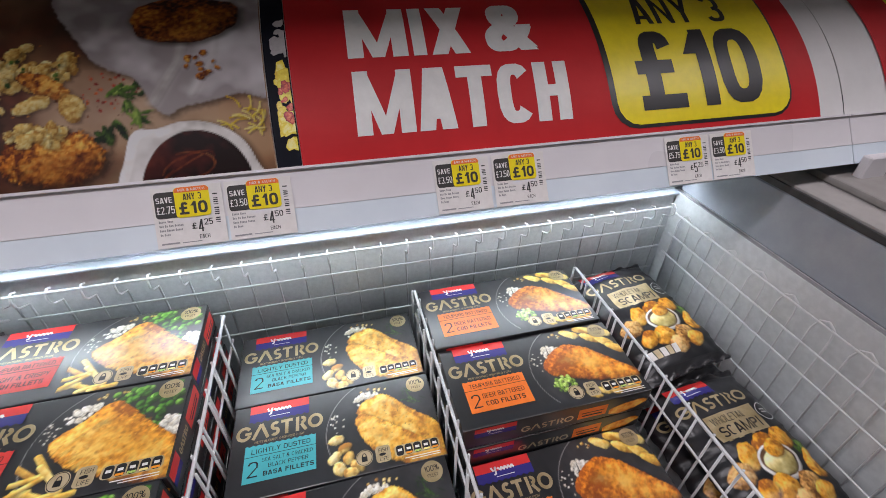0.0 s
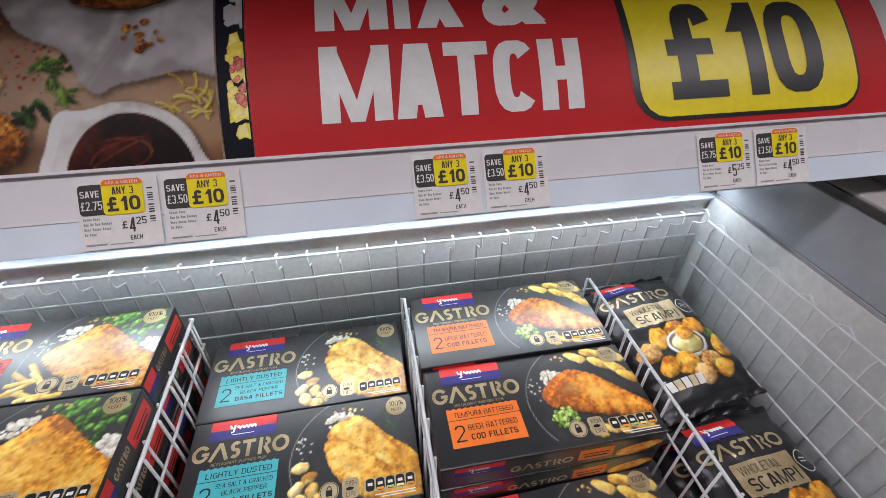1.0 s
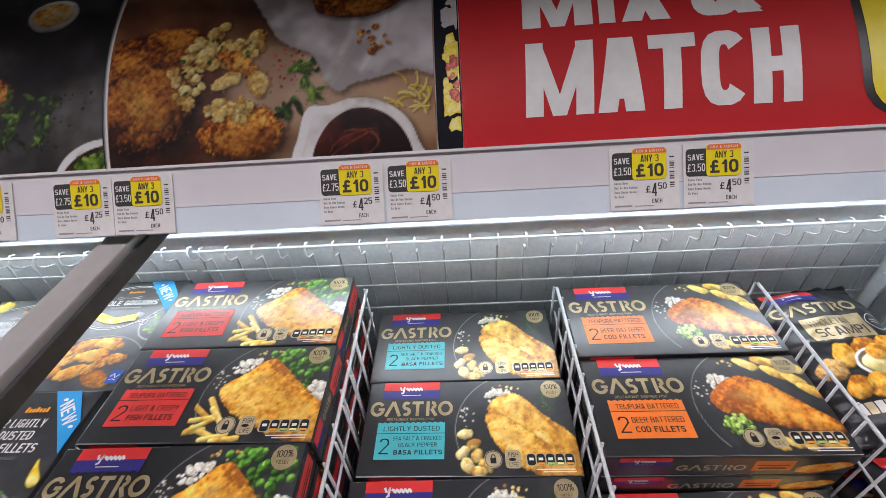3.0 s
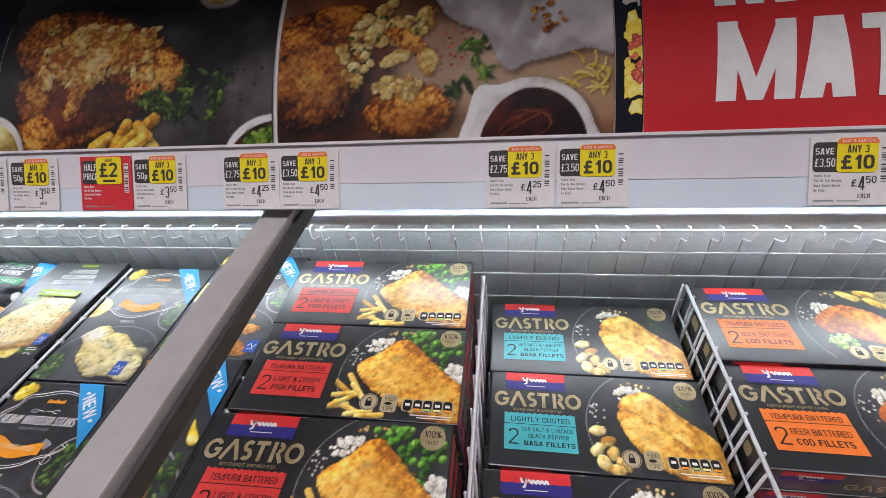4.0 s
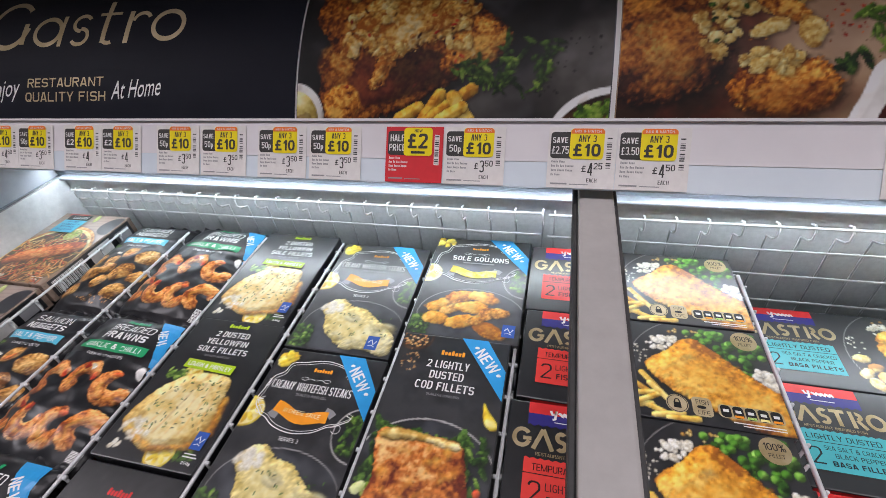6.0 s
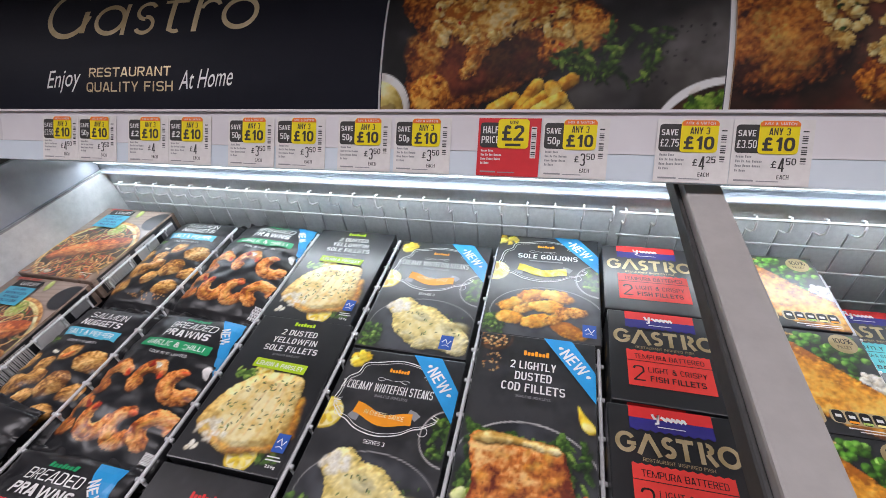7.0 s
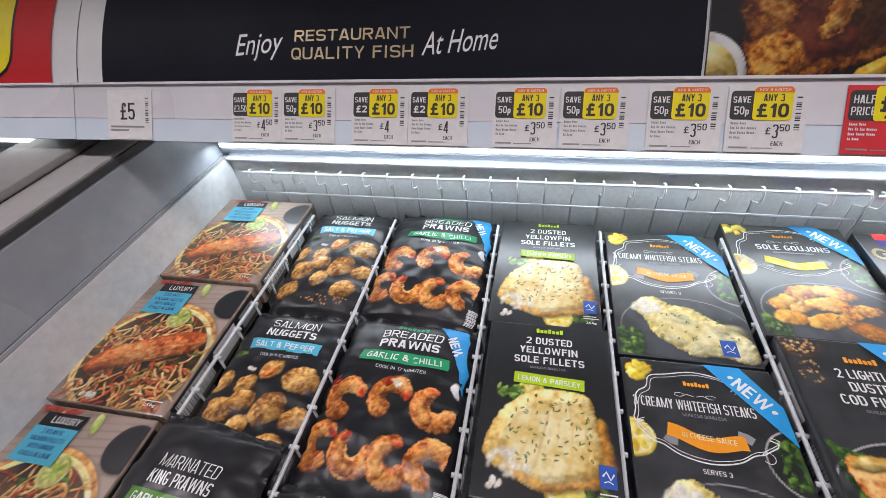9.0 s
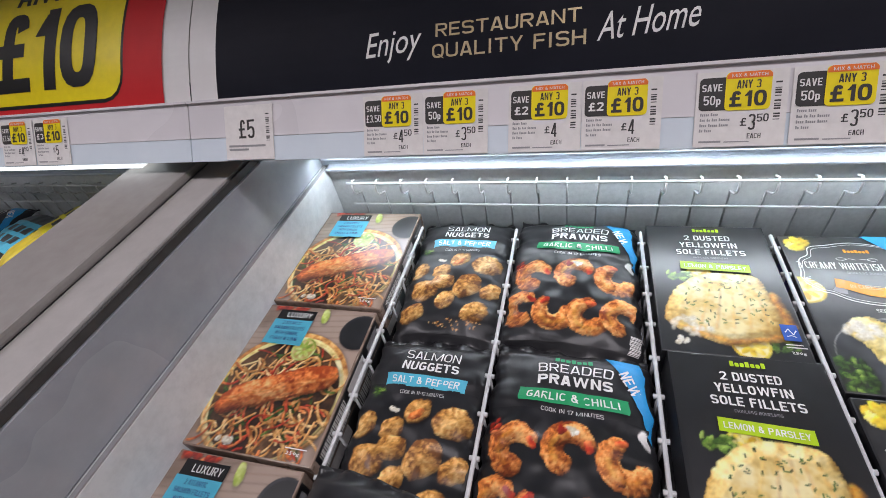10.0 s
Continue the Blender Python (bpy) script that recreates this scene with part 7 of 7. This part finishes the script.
def prawns(third=False):
    w, d, t = 0.146, 0.208, 0.032
    ob, po = bag(w, d, t, 5 if not third else 8, "shiny black film bag of breaded prawns with %s label" % ("red" if third else "green"))
    bag_title(ob, po, w, d, "BREADED", "PRAWNS", "HOT & SPICY" if third else "GARLIC & CHILLI", "red" if third else "green", "COOK IN 17 MINUTES", True, 0.86)
    a = Lid(w, d)
    a.p([(0.72, 0.955), (0.93, 0.955), (0.97, 0.70), (0.97, 0.58), (0.90, 0.70), (0.86, 0.80)], M["sky"], 1)
    a.text("NEW", a.X(0.86) - 0.013, a.Y(0.83) - 0.005, a.X(0.86) + 0.013, a.Y(0.83) + 0.005, W_, 2, 0.05, rot=-1.0)
    part("corner_ribbon", on_bag(a, "corner_ribbon", po), ob, "blue corner ribbon")
    P, r = Picture(0.04, 0.06, 0.95, 0.64, 0.0012, "card", w, d, 73), seeds(73)
    P.some(9, 0.09, 0.54, 0.05, 0.08, 0.010, 0.024, "pepper", rnd=r)
    for k, (u, v, g) in enumerate(((0.22, 0.46, 0.9), (0.52, 0.49, 0.6), (0.82, 0.48, 2.2), (0.15, 0.24, 1.2), (0.38, 0.23, 2.6), (0.63, 0.22, 1.8), (0.87, 0.23, 0.6))):
        prawn_print(P, u, v, 0.165, g, "prawn")
    P.some(5, 0.54, 0.57, 0.05, 0.02, 0.012, 0.026, "rice", rnd=r)
    P.some(3, 0.46, 0.57, 0.03, 0.02, 0.02, 0.028, "pepper", rnd=r)
    P.ell(0.93, 0.59, 0.03, 0.06, "white", 0.3, 0.1)
    part("food_picture", P.on_film(po), ob, "printed crumbed prawns")
    a = Lid(w, d)
    for k in range(16):
        a.r(0.90, 0.05 + 0.006 * k, 0.975, 0.0525 + 0.006 * k + 0.001 * (k % 3), W_, 9)
    part("barcode", on_bag(a, "barcode", po), ob)
    return ob


def king_prawns():
    w, d, t = 0.125, 0.20, 0.034
    ob, po = bag(w, d, t, 11, "shiny black film bag of marinated king prawns")
    bag_title(ob, po, w, d, "MARINATED", "KING PRAWNS", "GARLIC & HERB", "grass", "", False, 0.80)
    P = Picture(0.06, 0.06, 0.94, 0.54, 0.0013, "card", w, d, 81)
    for k in range(6):
        prawn_print(P, 0.18 + 0.28 * (k % 3), 0.40 - 0.2 * (k // 3), 0.15, k, "salmon")
    part("food_picture", P.on_film(po), ob, "printed pink prawns")
    return ob


def scampi():
    w, d, t = 0.142, 0.205, 0.030
    ob, po = bag(w, d, t, 14, "crinkled black film bag of wholetail scampi with pale label")
    a = Lid(w, d)
    flag(a, a.X(0.10), a.X(0.56), a.Y(0.86), a.Y(0.965), 1)
    part("brand_block", on_bag(a, "brand_block", po), ob, "red and navy block with white mark")
    a = Lid(w, d)
    word_shapes(a, a.X(0.06), a.X(0.80), a.Y(0.755), a.Y(0.835), M["gold"], 1)
    part("gold_title", on_bag(a, "gold_title", po), ob, "pale gold title shapes")
    a = Lid(w, d)
    a.r(0.22, 0.555, 0.76, 0.725, M["gold"], 1)
    a.t("WHOLETAIL", 0.26, 0.66, 0.64, 0.705, K_, 2, 0.0)
    a.t("SCAMPI", 0.28, 0.58, 0.72, 0.645, K_, 2, 0.03)
    part("flavour_label", on_bag(a, "flavour_label", po), ob, "pale gold label with black capitals")
    P, r = Picture(0.05, 0.06, 0.95, 0.56, 0.0012, "card", w, d, 77), seeds(77)
    P.leaves(10, 0.86, 0.42, 0.06, 0.03, 0.05, "sprig", 0.4, r)
    for u, v, sz, g in ((0.56, 0.49, 0.12, 0.2), (0.76, 0.49, 0.12, 0.4), (0.34, 0.46, 0.12, 1.0)):
        P.ell(u, v, sz, sz * 0.76, "golden", g, 0.10, shadow=0.002)
    P.ell(0.56, 0.38, 0.19, 0.15, "white", 0, 0.01, shadow=0.002)
    P.ell(0.56, 0.385, 0.165, 0.125, "pan", 0, 0.01)
    P.ell(0.56, 0.375, 0.15, 0.105, "cream", 0, 0.06)
    for k, (u, v, sz, g) in enumerate(((0.18, 0.38, 0.12, 0.4), (0.86, 0.32, 0.12, 1.2), (0.42, 0.26, 0.13, 0.2), (0.66, 0.24, 0.12, 0.4), (0.26, 0.27, 0.11, 0.9), (0.74, 0.18, 0.11, 0.1), (0.52, 0.17, 0.12, 0.2), (0.60, 0.45, 0.10, 0.3))):
        P.ell(u, v, sz, sz * 0.74, "nugget" if k % 3 == 0 else "golden", g, 0.10, shadow=0.002)
    part("food_picture", P.on_film(po), ob, "printed golden scampi round a dip")
    a = Lid(w, d)
    a.ring(a.X(0.86), a.Y(0.66), 0.012, 0.012, 0.0012, W_, 2)
    a.r(0.82, 0.655, 0.90, 0.662, W_, 2)
    a.r(0.82, 0.672, 0.90, 0.679, W_, 2)
    part("round_badge", on_bag(a, "round_badge", po), ob, "white ring badge")
    a = Lid(w, d)
    for k in range(5):
        a.r(0.12 + 0.07 * k, 0.12, 0.18 + 0.07 * k, 0.18, M["gold" if k % 2 else "bowl"], 3)
    part("nutrition_panel", on_bag(a, "nutrition_panel", po), ob)
    return ob


nb, pb, hb, kb, sb = nuggets(), prawns(), prawns(True), king_prawns(), scampi()
stand(nb, -1.066, 0.443, 0.948, 0.036, 2.0, 2, 0)
copy_thing(nb, pose(-1.064, 0.238, 0.912, 1.5, 0, 1.0))
stand(kb, -1.070, 0.084, 0.972, 0.036, -3.0, 5)
stand(pb, -0.926, 0.442, 0.952, 0.036, -1.5, 1.5, 0)
copy_thing(pb, pose(-0.925, 0.240, 0.917, 1.0, 0, -0.5))
stand(hb, -0.926, 0.050, 0.958, 0.036, 1.0, 3)
stand(sb, 0.425, 0.432, 0.905, 0.034, 6.0, 5, 0)
copy_thing(sb, pose(0.442, 0.225, 0.835, 4, 2, 4.0))
copy_thing(sb, pose(0.432, 0.030, 0.822, 3, 0, 3.0))
for x, y, z in ((-1.066, 0.443, 0.876), (-1.064, 0.238, 0.874), (-1.08, 0.05, 0.880)):
    copy_thing(nb, pose(x, y, z, 0, 0, 1.5))
for x, y, z in ((-0.926, 0.442, 0.878), (-0.925, 0.240, 0.876), (-0.93, 0.035, 0.872)):
    copy_thing(pb, pose(x, y, z, 0, 0, -1.0))
for x, y, z in ((0.430, 0.43, 0.832), (0.435, 0.23, 0.798), (0.432, 0.03, 0.786)):
    copy_thing(sb, pose(x, y, z, 0, 0, 2.0))
# false floors of the baskets on which the stacks rest
for nm, x0, x1, z in (("basket_floor", -1.281, -0.436, 0.775), ("basket_floor", -0.432, 0.546, 0.700)):
    tagged(new(nm, box(nm, (x0, x1, YF + 0.002, YB - 0.03, z - 0.006, z), M["liner"])), "white basket floor under the packs", "basket floor")

# packs in the neighbouring freezer


def plain_bag(material, band, seed, label):
    ob, po = bag(0.17, 0.20, 0.045, seed, label)
    ob.data.materials[0] = M[material]
    a = Lid(0.17, 0.20)
    a.r(0.08, 0.45, 0.92, 0.80, M[band], 1)
    for k in range(2):
        for j in range(5):
            a.r(0.16 + 0.14 * j, 0.66 - 0.12 * k, 0.26 + 0.14 * j, 0.74 - 0.12 * k, M["charcoal"], 2)
    part("flavour_label", on_bag(a, "flavour_label", po), ob)
    return ob


stand(plain_bag("sunny", "yellow", 21, "yellow film bag of frozen fish"), -1.735, 0.44, 0.985, 0.05, -25, 4)
stand(plain_bag("film", "aqua", 22, "dark film bag of frozen cod with pale blue band"), -1.86, 0.42, 0.970, 0.05, -12, 2)
copy_thing(pb, pose(-2.02, 0.44, 0.93, 0, 0, 8))
tagged(new("basket_floor", box("basket_floor", (-3.09, -1.45, YF + 0.002, YB - 0.03, 0.906, 0.912), M["liner"])), "white basket floor under the packs", "basket floor")
back_rack(-2.9, -1.53, 0.545, (1.008, 0.972), 0.80)
